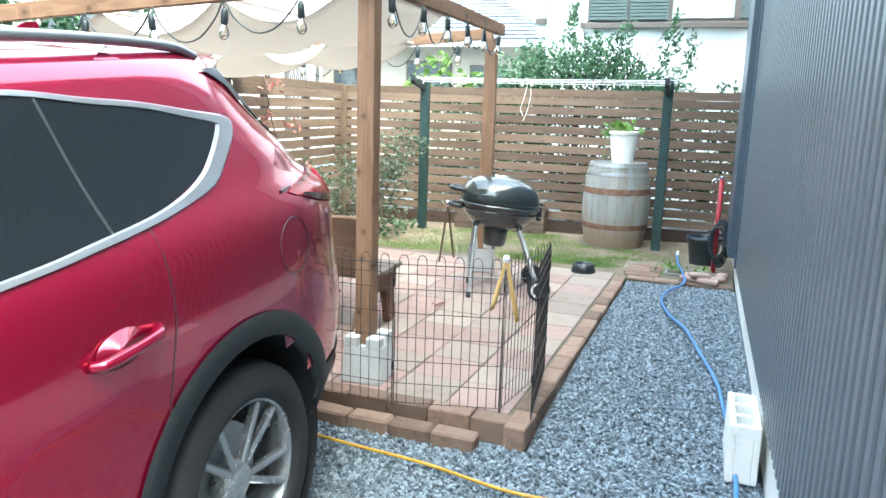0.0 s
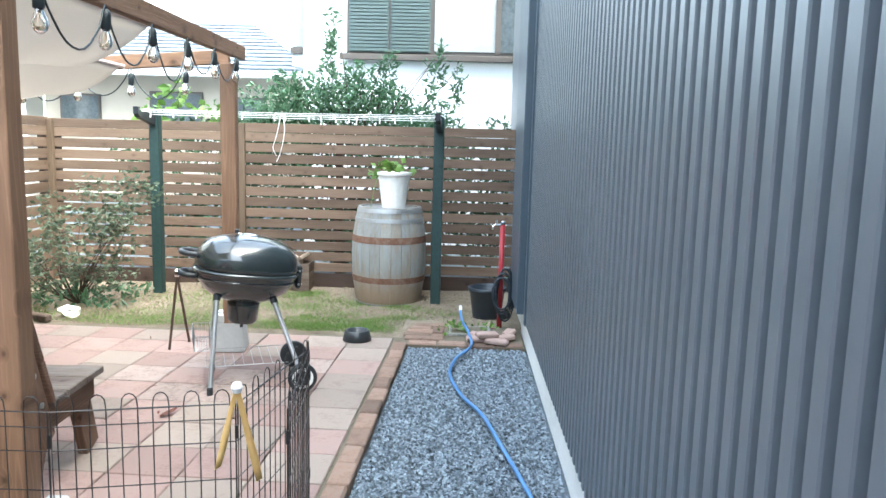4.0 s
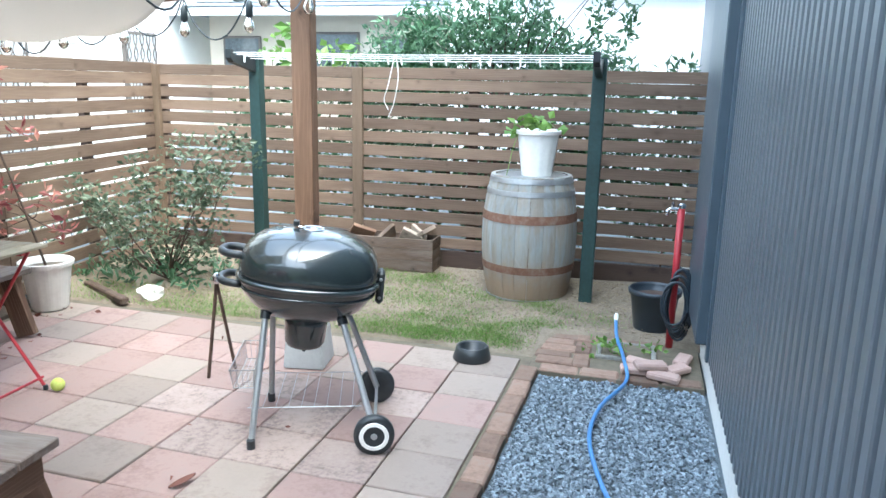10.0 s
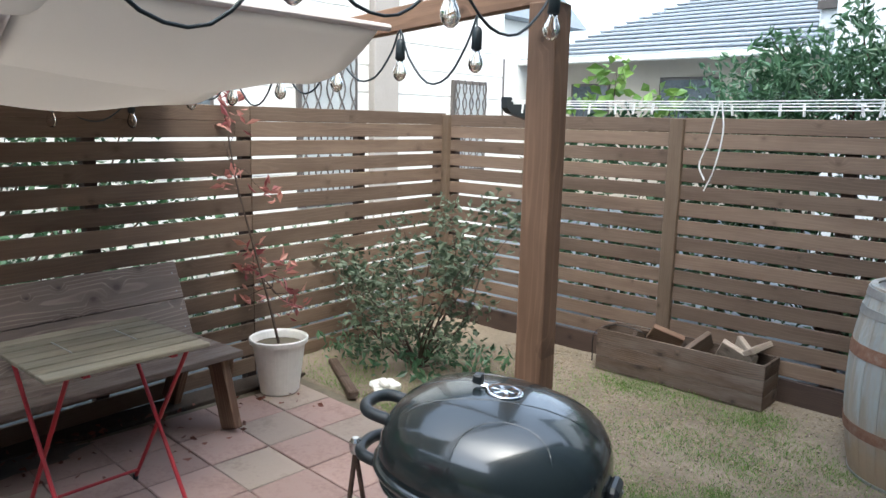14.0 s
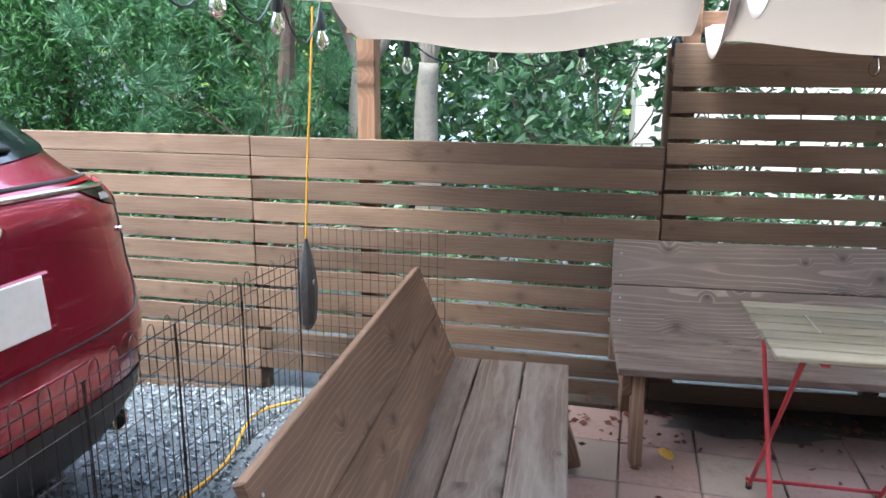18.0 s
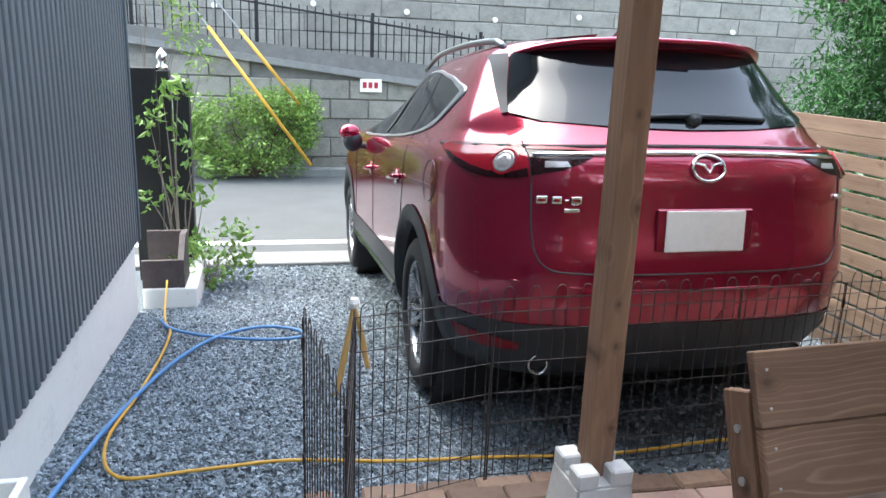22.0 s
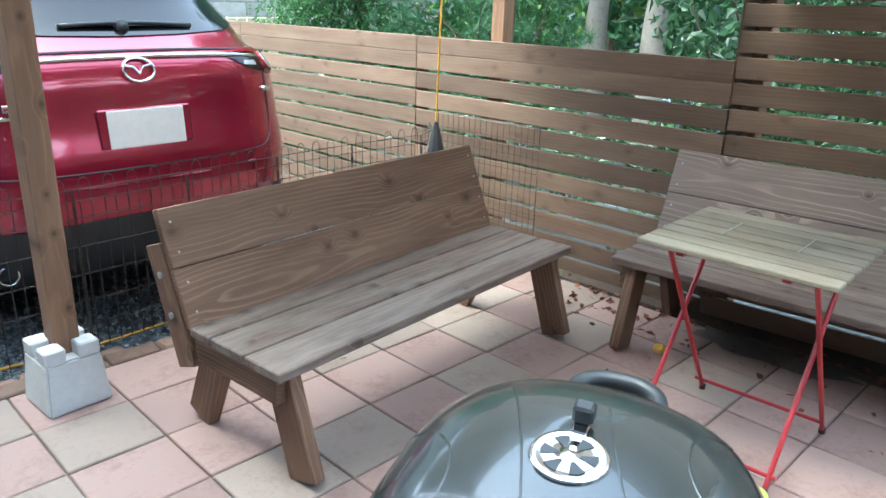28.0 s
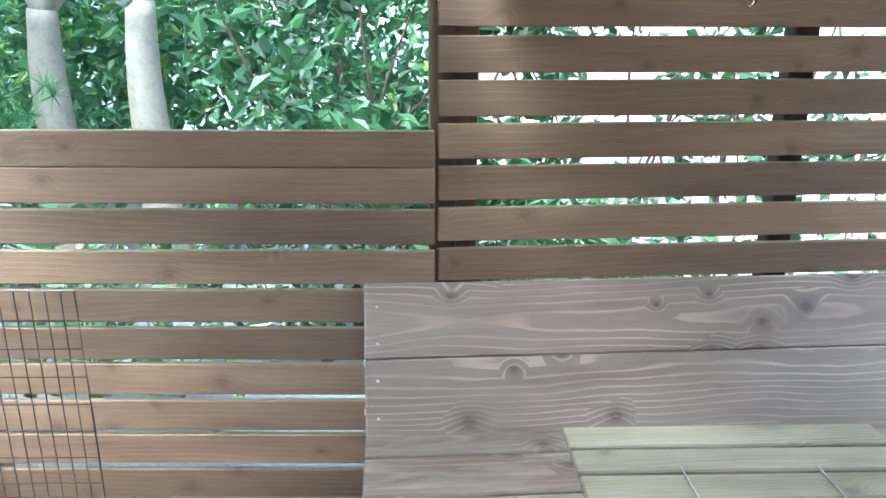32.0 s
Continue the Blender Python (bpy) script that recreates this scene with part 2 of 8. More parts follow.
SEAT_M = wood("seat_wood", (0.078, 0.055, 0.044), (0.158, 0.116, 0.094), grey=(0.2, 0.17, 0.148), var=0.12, lines=0.36, pitch=0.016, late=(0.3, 0.245, 0.205), knot_share=0.16)
SLAT_M = wood("slat_wood", (0.12, 0.103, 0.074), (0.245, 0.215, 0.16), grey=(0.245, 0.23, 0.185), knots=True, var=0.15, lines=0.2, pitch=0.008, knot_share=0.12, knot_depth=0.6)
BOX_M = wood("box_wood", (0.045, 0.03, 0.022), (0.12, 0.08, 0.055), grey=(0.14, 0.11, 0.09))
CRATE_M = wood("offcut_wood", (0.24, 0.185, 0.14), (0.4, 0.33, 0.26))
GREEN_POST_M = plain("green_paint", (0.018, 0.045, 0.042), 0.55, spot=0.35, scale=5, bmp=0.15)
SIDING_M = plain("navy_siding", (0.104, 0.119, 0.132), 0.36, spot=0.12, scale=2)
TRIM_M = plain("navy_trim", (0.062, 0.085, 0.105), 0.36, spot=0.1, scale=2)
FOUND_M = mottled("foundation", [(0.62, 0.62, 0.57), (0.8, 0.79, 0.74), (0.72, 0.72, 0.67)], 3, 0.85, bmp=0.08)
CONC_M = mottled("concrete", [(0.45, 0.46, 0.46), (0.62, 0.63, 0.62)], 7, 0.9, bmp=0.25, bdist=0.003)
PAVER_A = mottled("paver_pink", [(0.2, 0.128, 0.11), (0.305, 0.21, 0.183), (0.28, 0.21, 0.185)], 4.5, 0.85, bmp=0.25, bdist=0.002, var=0.15)
PAVER_B = mottled("paver_buff", [(0.2, 0.153, 0.127), (0.295, 0.237, 0.2), (0.265, 0.215, 0.182)], 4.5, 0.85, bmp=0.25, bdist=0.002, var=0.13)
PAVER_C = mottled("paver_sooty", [(0.1, 0.08, 0.072), (0.32, 0.245, 0.215), (0.38, 0.3, 0.26)], 5, 0.85, bmp=0.25, bdist=0.002, var=0.12)
BRICK_M = mottled("brick", [(0.115, 0.08, 0.06), (0.225, 0.148, 0.11), (0.215, 0.178, 0.14)], 9, 0.9, bmp=0.5, bdist=0.004, var=0.35)
GROUT_M = mottled("bedding_sand", [(0.1, 0.085, 0.06), (0.19, 0.16, 0.115)], 14, 0.95)
SOIL_M = mottled("sandy_soil", [(0.11, 0.086, 0.06), (0.215, 0.176, 0.128), (0.29, 0.245, 0.185)], 2.4, 0.95, bmp=0.6, bdist=0.015)
GRAVELBED_M = mottled("gravel_bed", [(0.07, 0.085, 0.1), (0.16, 0.185, 0.2)], 60, 0.9, bmp=0.8, bdist=0.02)
STONE_M = mottled("gravel_stone", [(0.122, 0.152, 0.178), (0.255, 0.295, 0.322)], 30, 0.8, bmp=0.2, bdist=0.003, island=True)
ASPHALT_M = mottled("asphalt", [(0.075, 0.08, 0.08), (0.11, 0.115, 0.115)], 2, 0.92, bmp=0.3, bdist=0.004, scale2=150)
GUTTER_M = mottled("worn_concrete", [(0.16, 0.165, 0.16), (0.27, 0.275, 0.265)], 5, 0.92, bmp=0.3)
PAINT_M = mottled("road_paint", [(0.6, 0.61, 0.6), (0.74, 0.75, 0.74)], 5, 0.8)
CLOTH_M = mottled("shade_cloth", [(0.5, 0.455, 0.415), (0.58, 0.53, 0.485)], 2, 0.95, bmp=0.1, bdist=0.003, scale2=300)
cn, cl = CLOTH_M.node_tree.nodes, CLOTH_M.node_tree.links
ctr = cn.new("ShaderNodeBsdfTranslucent")
ctr.inputs["Color"].default_value = (0.6, 0.56, 0.51, 1)
cmx = cn.new("ShaderNodeMixShader")
cmx.inputs[0].default_value = 0.52
cl.new(cn["Principled BSDF"].outputs[0], cmx.inputs[1])
cl.new(ctr.outputs[0], cmx.inputs[2])
cl.new(cmx.outputs[0], cn["Material Output"].inputs["Surface"])
FLAP_M = mottled("flap_cloth", [(0.62, 0.56, 0.52), (0.7, 0.65, 0.61)], 4, 0.9)
WHITE_POT = plain("white_plastic", (0.8, 0.785, 0.74), 0.45, spot=0.08, scale=4)
BLACK_PL = plain("black_plastic", (0.022, 0.027, 0.03), 0.4, spot=0.25)
ENAMEL = plain("black_enamel", (0.018, 0.026, 0.027), 0.2, spot=0.12, scale=1.2, coat=0.6, spec=0.7)
STEEL = plain("galvanised_steel", (0.38, 0.39, 0.39), 0.42, 0.7, 0.15)
CHROME = plain("chrome", (0.75, 0.76, 0.77), 0.12, 1.0, 0.05)
WIRE_M = plain("dark_wire", (0.045, 0.04, 0.038), 0.45, 0.6, 0.2)
RED_PAINT = plain("red_paint", (0.36, 0.02, 0.03), 0.4, spot=0.2, bmp=0.1)
CAR_RED = plain("car_red", (0.29, 0.003, 0.032), 0.2, 0.55, 0.015, 1.0, coat=1.0)
CAR_GLASS = plain("tinted_glass", (0.008, 0.01, 0.012), 0.03, 0.0, 0.05, spec=0.5)
RUBBER = plain("rubber", (0.018, 0.018, 0.02), 0.75, spot=0.3, bmp=0.2)
CLAD_M = plain("grey_cladding", (0.03, 0.034, 0.037), 0.55, spot=0.15)
LIGHT_RED = plain("lamp_red", (0.2, 0.004, 0.012), 0.14, spot=0.1, spec=0.3)
FIN_M = plain("satin_black", (0.02, 0.023, 0.027), 0.45, spot=0.05, spec=0.2)
LAMP_CLEAR = plain("lamp_clear", (0.32, 0.31, 0.31), 0.2, 0.3, 0.4, 30, coat=0.3)
SMOKE = plain("lamp_smoke", (0.12, 0.03, 0.032), 0.15, spot=0.2, spec=0.4)
LAMP_DARK = plain("lamp_dark", (0.014, 0.003, 0.004), 0.12, spot=0.3, spec=0.25)
ALLOY = plain("alloy", (0.4, 0.41, 0.42), 0.26, 0.75, 0.12)
SATIN = plain("satin_trim", (0.3, 0.31, 0.32), 0.34, 0.7, 0.06)
LOOSE_M = mottled("pink_brick", [(0.36, 0.24, 0.2), (0.5, 0.37, 0.32)], 9, 0.9, bmp=0.5, bdist=0.004, var=0.15)
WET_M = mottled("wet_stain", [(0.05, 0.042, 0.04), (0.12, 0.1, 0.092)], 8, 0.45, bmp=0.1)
HOSE_M = plain("blue_hose", (0.07, 0.2, 0.42), 0.4, spot=0.15)
YELLOW_CORD = plain("yellow_cord", (0.5, 0.28, 0.03), 0.5, spot=0.2)
BULB_GLASS = glass("bulb_glass", (1, 0.97, 0.92))
FILAMENT = plain("filament", (0.75, 0.5, 0.22), 0.4)
SOCKET_M = plain("socket", (0.02, 0.03, 0.034), 0.45)
WALL_WHITE = mottled("white_render", [(0.7, 0.73, 0.75), (0.8, 0.82, 0.83)], 1.5, 0.9, bmp=0.1)
WALL_CREAM = mottled("cream_siding", [(0.66, 0.65, 0.61), (0.76, 0.75, 0.71)], 1.2, 0.85, bmp=0.05)
ROOF_M = mottled("roof_tile", [(0.2, 0.23, 0.26), (0.3, 0.33, 0.36)], 6, 0.7, var=0.15)
FRAME_BR = plain("window_frame", (0.11, 0.095, 0.085), 0.45, 0.2)
SHUT_M = plain("shutter_paint", (0.075, 0.11, 0.108), 0.5, spot=0.12)
HOUSE_GLASS = plain("house_glass", (0.1, 0.12, 0.13), 0.06, spot=0.5, scale=2, spec=0.8)
CURTAIN_M = mottled("curtain", [(0.3, 0.32, 0.32), (0.44, 0.46, 0.46)], 6, 0.95)
BLOCKWALL_M = mottled("block_wall", [(0.14, 0.136, 0.12), (0.25, 0.243, 0.215), (0.32, 0.31, 0.275)], 5, 0.95, bmp=0.8, bdist=0.012, var=0.15)
JOINT_M = mottled("mortar", [(0.12, 0.12, 0.115), (0.2, 0.2, 0.19)], 9, 0.95)
IRON_M = plain("iron_rail", (0.018, 0.018, 0.02), 0.5, 0.4, 0.2)
LEAF_SHRUB = leafy("shrub_leaf", (0.035, 0.065, 0.035), (0.15, 0.185, 0.12))
LEAF_LAUREL = leafy("laurel_leaf", (0.04, 0.1, 0.05), (0.12, 0.23, 0.12), 0.35, 0.3)
LEAF_HEDGE = leafy("hedge_leaf", (0.09, 0.18, 0.035), (0.27, 0.41, 0.09))
LEAF_CYPRESS = leafy("cypress_leaf", (0.022, 0.085, 0.022), (0.07, 0.205, 0.05), 0.6)
LEAF_PINE = leafy("pine_leaf", (0.022, 0.075, 0.035), (0.085, 0.21, 0.09), 0.5)
LEAF_CAM = leafy("camellia_leaf", (0.011, 0.042, 0.018), (0.047, 0.118, 0.045), 0.4)
LEAF_RED = leafy("red_leaf", (0.26, 0.06, 0.07), (0.5, 0.24, 0.18))
LEAF_STRAW = leafy("strawberry_leaf", (0.1, 0.2, 0.04), (0.22, 0.36, 0.08))
GRASS_M = leafy("grass_blade", (0.085, 0.165, 0.03), (0.215, 0.345, 0.085), 0.6, 0.4)
DEAD_LEAF = leafy("dead_leaf", (0.1, 0.035, 0.025), (0.2, 0.07, 0.04), 0.7, 0.1)
BARK_M = mottled("bark", [(0.12, 0.1, 0.08), (0.27, 0.24, 0.2)], 9, 0.95, bmp=0.6)
BARK_DARK = mottled("dark_bark", [(0.05, 0.035, 0.03), (0.11, 0.08, 0.06)], 9, 0.95, bmp=0.5)


# ---- mesh helpers ----
def part(name, bm, mat, parent=None, label="", smooth=False):
    me = bpy.data.meshes.new(name)
    bm.to_mesh(me)
    bm.free()
    me.materials.append(mat)
    if smooth:
        me.shade_smooth()
    ob = new(name, me)
    if parent is not None:
        ob.parent = parent
    if label:
        ob["label"] = label
    if name == "branchwork":
        ob["kind"] = "stuff"
    return ob


def share(name, me, parent, m):
    """One more object on a shared mesh."""
    ob = new(name, me)
    ob.parent = parent
    ob.matrix_basis = m
    return ob


def thing(name, label, category, m=None, group="", kind=""):
    ob = new(name)
    ob.empty_display_size = 0.1
    if m is not None:
        ob.matrix_basis = m
    return tagged(ob, label, category, group, kind)


def raw(name, verts, faces, mat, parent=None, smooth=False):
    me = bpy.data.meshes.new(name)
    me.from_pydata(verts, [], faces)
    me.materials.append(mat)
    if smooth:
        me.shade_smooth()
    ob = new(name, me)
    if parent is not None:
        ob.parent = parent
    return ob


def box(bm, x0, x1, y0, y1, z0, z1, bevel=0.0, m=None):
    r = bmesh.ops.create_cube(bm, size=1.0)
    vs = r["verts"]
    for v in vs:
        v.co = Vector((x0 + (v.co.x + 0.5) * (x1 - x0), y0 + (v.co.y + 0.5) * (y1 - y0), z0 + (v.co.z + 0.5) * (z1 - z0)))
    if bevel:
        es = list({e for v in vs for e in v.link_edges})
        g = bmesh.ops.bevel(bm, geom=es, offset=bevel, segments=1, affect="EDGES")
        vs = list({v for f in g["faces"] for v in f.verts} | {v for v in vs if v.is_valid})
    if m is not None:
        bmesh.ops.transform(bm, matrix=m, verts=[v for v in vs if v.is_valid])
    return bm


def boxbm(*a, **k):
    return box(bmesh.new(), *a, **k)


def plank(L, W, T, bevel=0.003):
    """A board centred on its own middle, its length along x."""
    return boxbm(-L / 2, L / 2, -T / 2, T / 2, -W / 2, W / 2, bevel=bevel)


def tube(bm, pts, r, seg=8, close=False, cap=True):
    """A round bar along points; r a number or one per point."""
    pts = [Vector(p) for p in pts]
    k = len(pts)
    rings = []
    up = Vector((0, 0, 1))
    for i, p in enumerate(pts):
        a, c = pts[(i - 1) % k] if (i or close) else p, pts[(i + 1) % k] if (i < k - 1 or close) else p
        d = (c - a).normalized()
        ref = up if abs(d.z) < 0.95 else Vector((1, 0, 0))
        u = d.cross(ref).normalized()
        w = u.cross(d)
        rr = r[i] if isinstance(r, (list, tuple)) else r
        rings.append([bm.verts.new(p + rr * (math.cos(2 * math.pi * j / seg) * u + math.sin(2 * math.pi * j / seg) * w)) for j in range(seg)])
    for i in range(k if close else k - 1):
        A, B = rings[i], rings[(i + 1) % k]
        for j in range(seg):
            bm.faces.new((A[j], A[(j + 1) % seg], B[(j + 1) % seg], B[j]))
    if cap and not close:
        bm.faces.new(rings[0][::-1])
        bm.faces.new(rings[-1])
    return bm


def lathe(bm, prof, seg=32, m=None, ry=1.0, caps=True):
    """Revolve (r, z) pairs round z."""
    rings = []
    for r, z in prof:
        rings.append([bm.verts.new((r * math.cos(2 * math.pi * j / seg), ry * r * math.sin(2 * math.pi * j / seg), z)) for j in range(seg)])
    for A, B in zip(rings, rings[1:]):
        for j in range(seg):
            bm.faces.new((A[j], A[(j + 1) % seg], B[(j + 1) % seg], B[j]))
    if caps and prof[0][0] > 1e-4:
        bm.faces.new(rings[0][::-1])
    if caps and prof[-1][0] > 1e-4:
        bm.faces.new(rings[-1])
    if m is not None:
        bmesh.ops.transform(bm, matrix=m, verts=[v for r in rings for v in r])
    return bm


def smooth_path(pts, n=8):
    """Catmull-Rom through the points."""
    P = [Vector(p) for p in pts]
    P = [2 * P[0] - P[1], *P, 2 * P[-1] - P[-2]]
    out = []
    for a, b, c, d in zip(P, P[1:], P[2:], P[3:]):
        for i in range(n):
            t = i / n
            out.append(0.5 * (2 * b + (c - a) * t + (2 * a - 5 * b + 4 * c - d) * t * t + (3 * b - a - 3 * c + d) * t**3))
    return out + [P[-2]]


def prism(bm, poly, x0, x1, m=None):
    """An outline in (y, z), swept along x."""
    A = [bm.verts.new((x0, y, z)) for y, z in poly]
    B = [bm.verts.new((x1, y, z)) for y, z in poly]
    k = len(poly)
    bm.faces.new(A[::-1])
    bm.faces.new(B)
    for i in range(k):
        bm.faces.new((A[i], A[(i + 1) % k], B[(i + 1) % k], B[i]))
    if m is not None:
        bmesh.ops.transform(bm, matrix=m, verts=A + B)
    bmesh.ops.recalc_face_normals(bm, faces=bm.faces)
    return bm


def beam_between(name, a, b, w, h, mat, parent, label="", bevel=0.004):
    """A timber of width w and height h whose axis runs from a to b; grain along it."""
    a, b = Vector(a), Vector(b)
    L = (b - a).length
    x = (b - a).normalized()
    ref = Vector((0, 0, 1)) if abs(x.z) < 0.9 else Vector((0, 1, 0))
    y = ref.cross(x).normalized()
    z = x.cross(y)
    ob = part(name, plank(L, h, w, bevel), mat, parent, label)
    m = Matrix((x, y, z)).transposed().to_4x4()
    m.translation = (a + b) / 2
    ob.matrix_basis = m
    return ob


def ground_z(y):
    """The gravel drops from the patio to the road."""
    if y > 4.2:
        return -0.015
    if y > -1.6:
        t = (4.2 - y) / 5.8
        return -0.015 - 0.42 * t**1.15
    return -0.435

# ---- large structure ----
def patio_xy(u, v):
    """Patio axes: u to the right from the brick edge, v away from the drive."""
    return 0.045 + u + 0.03 * v, 3.14 + v - 0.03 * u


# one ground sheet to the horizon, with the slope of the drive pressed into it
gx = [-400, -60, -20, -8, -4, -3, -2, -1, 0, 1.0, 2, 4, 8, 20, 60, 400]
gy = [-400, -60, -20, -8, -4, -1.6] + [-1.6 + 0.29 * i for i in range(1, 21)] + [6, 8, 9, 12, 20, 60, 400]
gv = [(x, y, ground_z(y) - 0.03) for y in gy for x in gx]
gf = [(j * len(gx) + i, j * len(gx) + i + 1, (j + 1) * len(gx) + i + 1, (j + 1) * len(gx) + i) for j in range(len(gy) - 1) for i in range(len(gx) - 1)]
ground = tagged(raw("ground", gv, gf, GRAVELBED_M), "bluish grey gravel bed sloping to the road", "ground", kind="structure")

# lawn of sandy soil behind the patio, a little uneven
def soil_h(x, y):
    return 0.012 + 0.02 * noise.noise((x * 1.7, y * 1.7, 0)) + 0.008 * noise.noise((x * 6, y * 6, 3))


nx, ny = 60, 30
sv, sf = [], []
for j in range(ny + 1):
    for i in range(nx + 1):
        x = -3.7 + 5.2 * i / nx
        y0 = patio_xy(x, 3.43)[1] if x < 0.2 else 6.95
        y = y0 + (8.75 - y0) * j / ny
        sv.append((x, y, soil_h(x, y) - (0.03 if j == 0 else 0)))
for j in range(ny):
    for i in range(nx):
        a = j * (nx + 1) + i
        sf.append((a, a + 1, a + nx + 2, a + nx + 1))
lawn = tagged(raw("lawn", sv, sf, SOIL_M, smooth=True), "dry sandy soil with thin grass behind the patio", "ground", kind="structure")

# narrow strip of soil along the low fence
DARK_SOIL = mottled("dark_soil", [(0.028, 0.023, 0.019), (0.075, 0.058, 0.045), (0.05, 0.045, 0.035)], 14, 0.95, bmp=0.5)
soil_strip = tagged(part("soil_strip", boxbm(-3.3, -3.12, 2.95, 6.7, -0.1, 0.012, 0.004), DARK_SOIL), "dark soil strip with dead leaves at the fence", "ground", kind="structure")

patio = thing("patio", "pink and buff concrete pavers laid in rows", "patio", kind="structure")
bm = bmesh.new()
pa, pb, pc, pd = patio_xy(-3.3, 0), patio_xy(0.112, -0.11), patio_xy(0.112, 3.42), patio_xy(-3.3, 3.42)
top = [bm.verts.new((*p, -0.012)) for p in (pa, pb, pc, pd)]
bot = [bm.verts.new((*p, -0.25)) for p in (pa, pb, pc, pd)]
bm.faces.new(top)
for i in range(4):
    bm.faces.new((bot[i], bot[(i + 1) % 4], top[(i + 1) % 4], top[i]))
part("bedding", bm, GROUT_M, patio)

road = tagged(part("road", boxbm(-60, 60, -6.3, -1.75, -0.6, -0.425), ASPHALT_M), "grey asphalt road past the drive", "road", kind="structure")
gutter = tagged(part("gutter", boxbm(-60, 60, -1.75, -1.35, -0.6, -0.405, 0.01), GUTTER_M), "concrete gutter strip along the road", "gutter", kind="structure")
line = tagged(part("road_line", boxbm(-60, 60, -2.25, -2.1, -0.425, -0.421), PAINT_M), "worn white line along the road edge", "road marking", kind="structure")
kerb = tagged(part("kerb", boxbm(-60, 60, -6.5, -6.3, -0.6, -0.3, 0.015), GUTTER_M), "low concrete kerb on the far side", "kerb", kind="structure")

# ---- house with ribbed navy siding ----
house = thing("house", "navy ribbed metal siding house on a white foundation", "house", kind="structure")
WX, WY0, WY1 = 1.115, 0.1, 6.28
bm = bmesh.new()
pitch, depth = 0.076, 0.03
ys = []
k = 0
y = WY0
while y < WY1 - 0.07:
    ys += [(y + f * pitch, d) for f, d in ((0.0, 0.004), (0.05, 0.0), (0.53, 0.0), (0.58, 0.004), (0.62, depth - 0.004), (0.66, depth), (0.9, depth), (0.94, depth - 0.004))]
    y += pitch
ys.append((WY1 - 0.05, 0.0))
lo = [bm.verts.new((WX + d, yy, 0.19)) for yy, d in ys]
hi = [bm.verts.new((WX + d, yy, 5.6)) for yy, d in ys]
for i in range(len(ys) - 1):
    bm.faces.new((lo[i], hi[i], hi[i + 1], lo[i + 1]))
siding = part("siding", bm, SIDING_M, house, "ribbed navy metal siding")
part("wall_core", boxbm(WX + 0.034, 6.0, WY0, 9.5, 0.19, 5.6), SIDING_M, house)
part("foundation", boxbm(WX + 0.03, 6.0, WY0 + 0.02, 9.5, -0.6, 0.2, 0.004), FOUND_M, house, "white rendered foundation")
part("corner_trim", boxbm(WX - 0.012, WX + 0.06, WY0 - 0.03, WY0 + 0.012, 0.19, 5.6, 0.003), TRIM_M, house)
part("drip_edge", boxbm(WX + 0.026, WX + 0.033, WY0, WY1, 0.181, 0.189), TRIM_M, house)
part("bay_casing", boxbm(1.05, 1.5, WY1, 7.1, 0.26, 5.6, 0.006), TRIM_M, house, "smooth navy metal casing")
part("casing_trim", boxbm(1.1, 1.128, WY1 - 0.06, WY1 - 0.001, 0.19, 5.6, 0.004), TRIM_M, house)
part("house_roof", boxbm(0.8, 6.4, -0.3, 9.9, 5.6, 5.75, 0.01), ROOF_M, house)

# ---- fences ----
PLANK_MESH = {}


def board(parent, a, b, z0, z1, t=0.02, mat=FENCE_M, name="board"):
    """A fence board between plan points a and b."""
    ax, ay = a
    bx, by = b
    L = round(math.hypot(bx - ax, by - ay), 3)
    key = (L, round(z1 - z0, 3), t, mat.name)
    if key not in PLANK_MESH:
        bm = plank(L, z1 - z0, t, 0.003)
        me = bpy.data.meshes.new(name)
        bm.to_mesh(me)
        bm.free()
        me.materials.append(mat)
        PLANK_MESH[key] = me
    j = random.uniform(-0.0025, 0.0025)
    return share(name, PLANK_MESH[key], parent, Matrix.Translation(((ax + bx) / 2, (ay + by) / 2, (z0 + z1) / 2 + j)) @ Matrix.Rotation(math.atan2(by - ay, bx - ax) + random.uniform(-0.0008, 0.0008), 4, "Z"))


def upright(parent, x, y, z0, z1, w, d, mat, name="post", rz=0.0, label=""):
    ob = part(name, plank(z1 - z0, w, d, 0.004), mat, parent, label)
    ob.matrix_basis = Matrix.Translation((x, y, (z0 + z1) / 2)) @ Matrix.Rotation(rz, 4, "Z") @ Matrix.Rotation(-math.pi / 2, 4, "Y")
    return ob


STEP = (-3.22, 4.563)
CORNER = (-3.508, 8.374)
LOWX = -3.22
fence_low = thing("fence_low", "low brown horizontal board fence along the drive", "fence", kind="structure")
z = 1.2
k = 0
while z > -0.3:
    lo_ = z - 0.0965
    for y0, y1 in ((0.62, 2.585), (2.589, 4.56)):
        if lo_ > (-0.02 if y0 > 2 else -0.25):
            board(fence_low, (LOWX, y0), (LOWX, y1), lo_, z)
    if lo_ > -0.25:
        board(fence_low, (LOWX, -1.3), (LOWX, 0.616), lo_, z)
    z = lo_ - (0.002 if k == 0 else 0.0168)
    k += 1
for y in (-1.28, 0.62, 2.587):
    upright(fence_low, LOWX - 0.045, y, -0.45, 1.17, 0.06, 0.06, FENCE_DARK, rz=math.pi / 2)

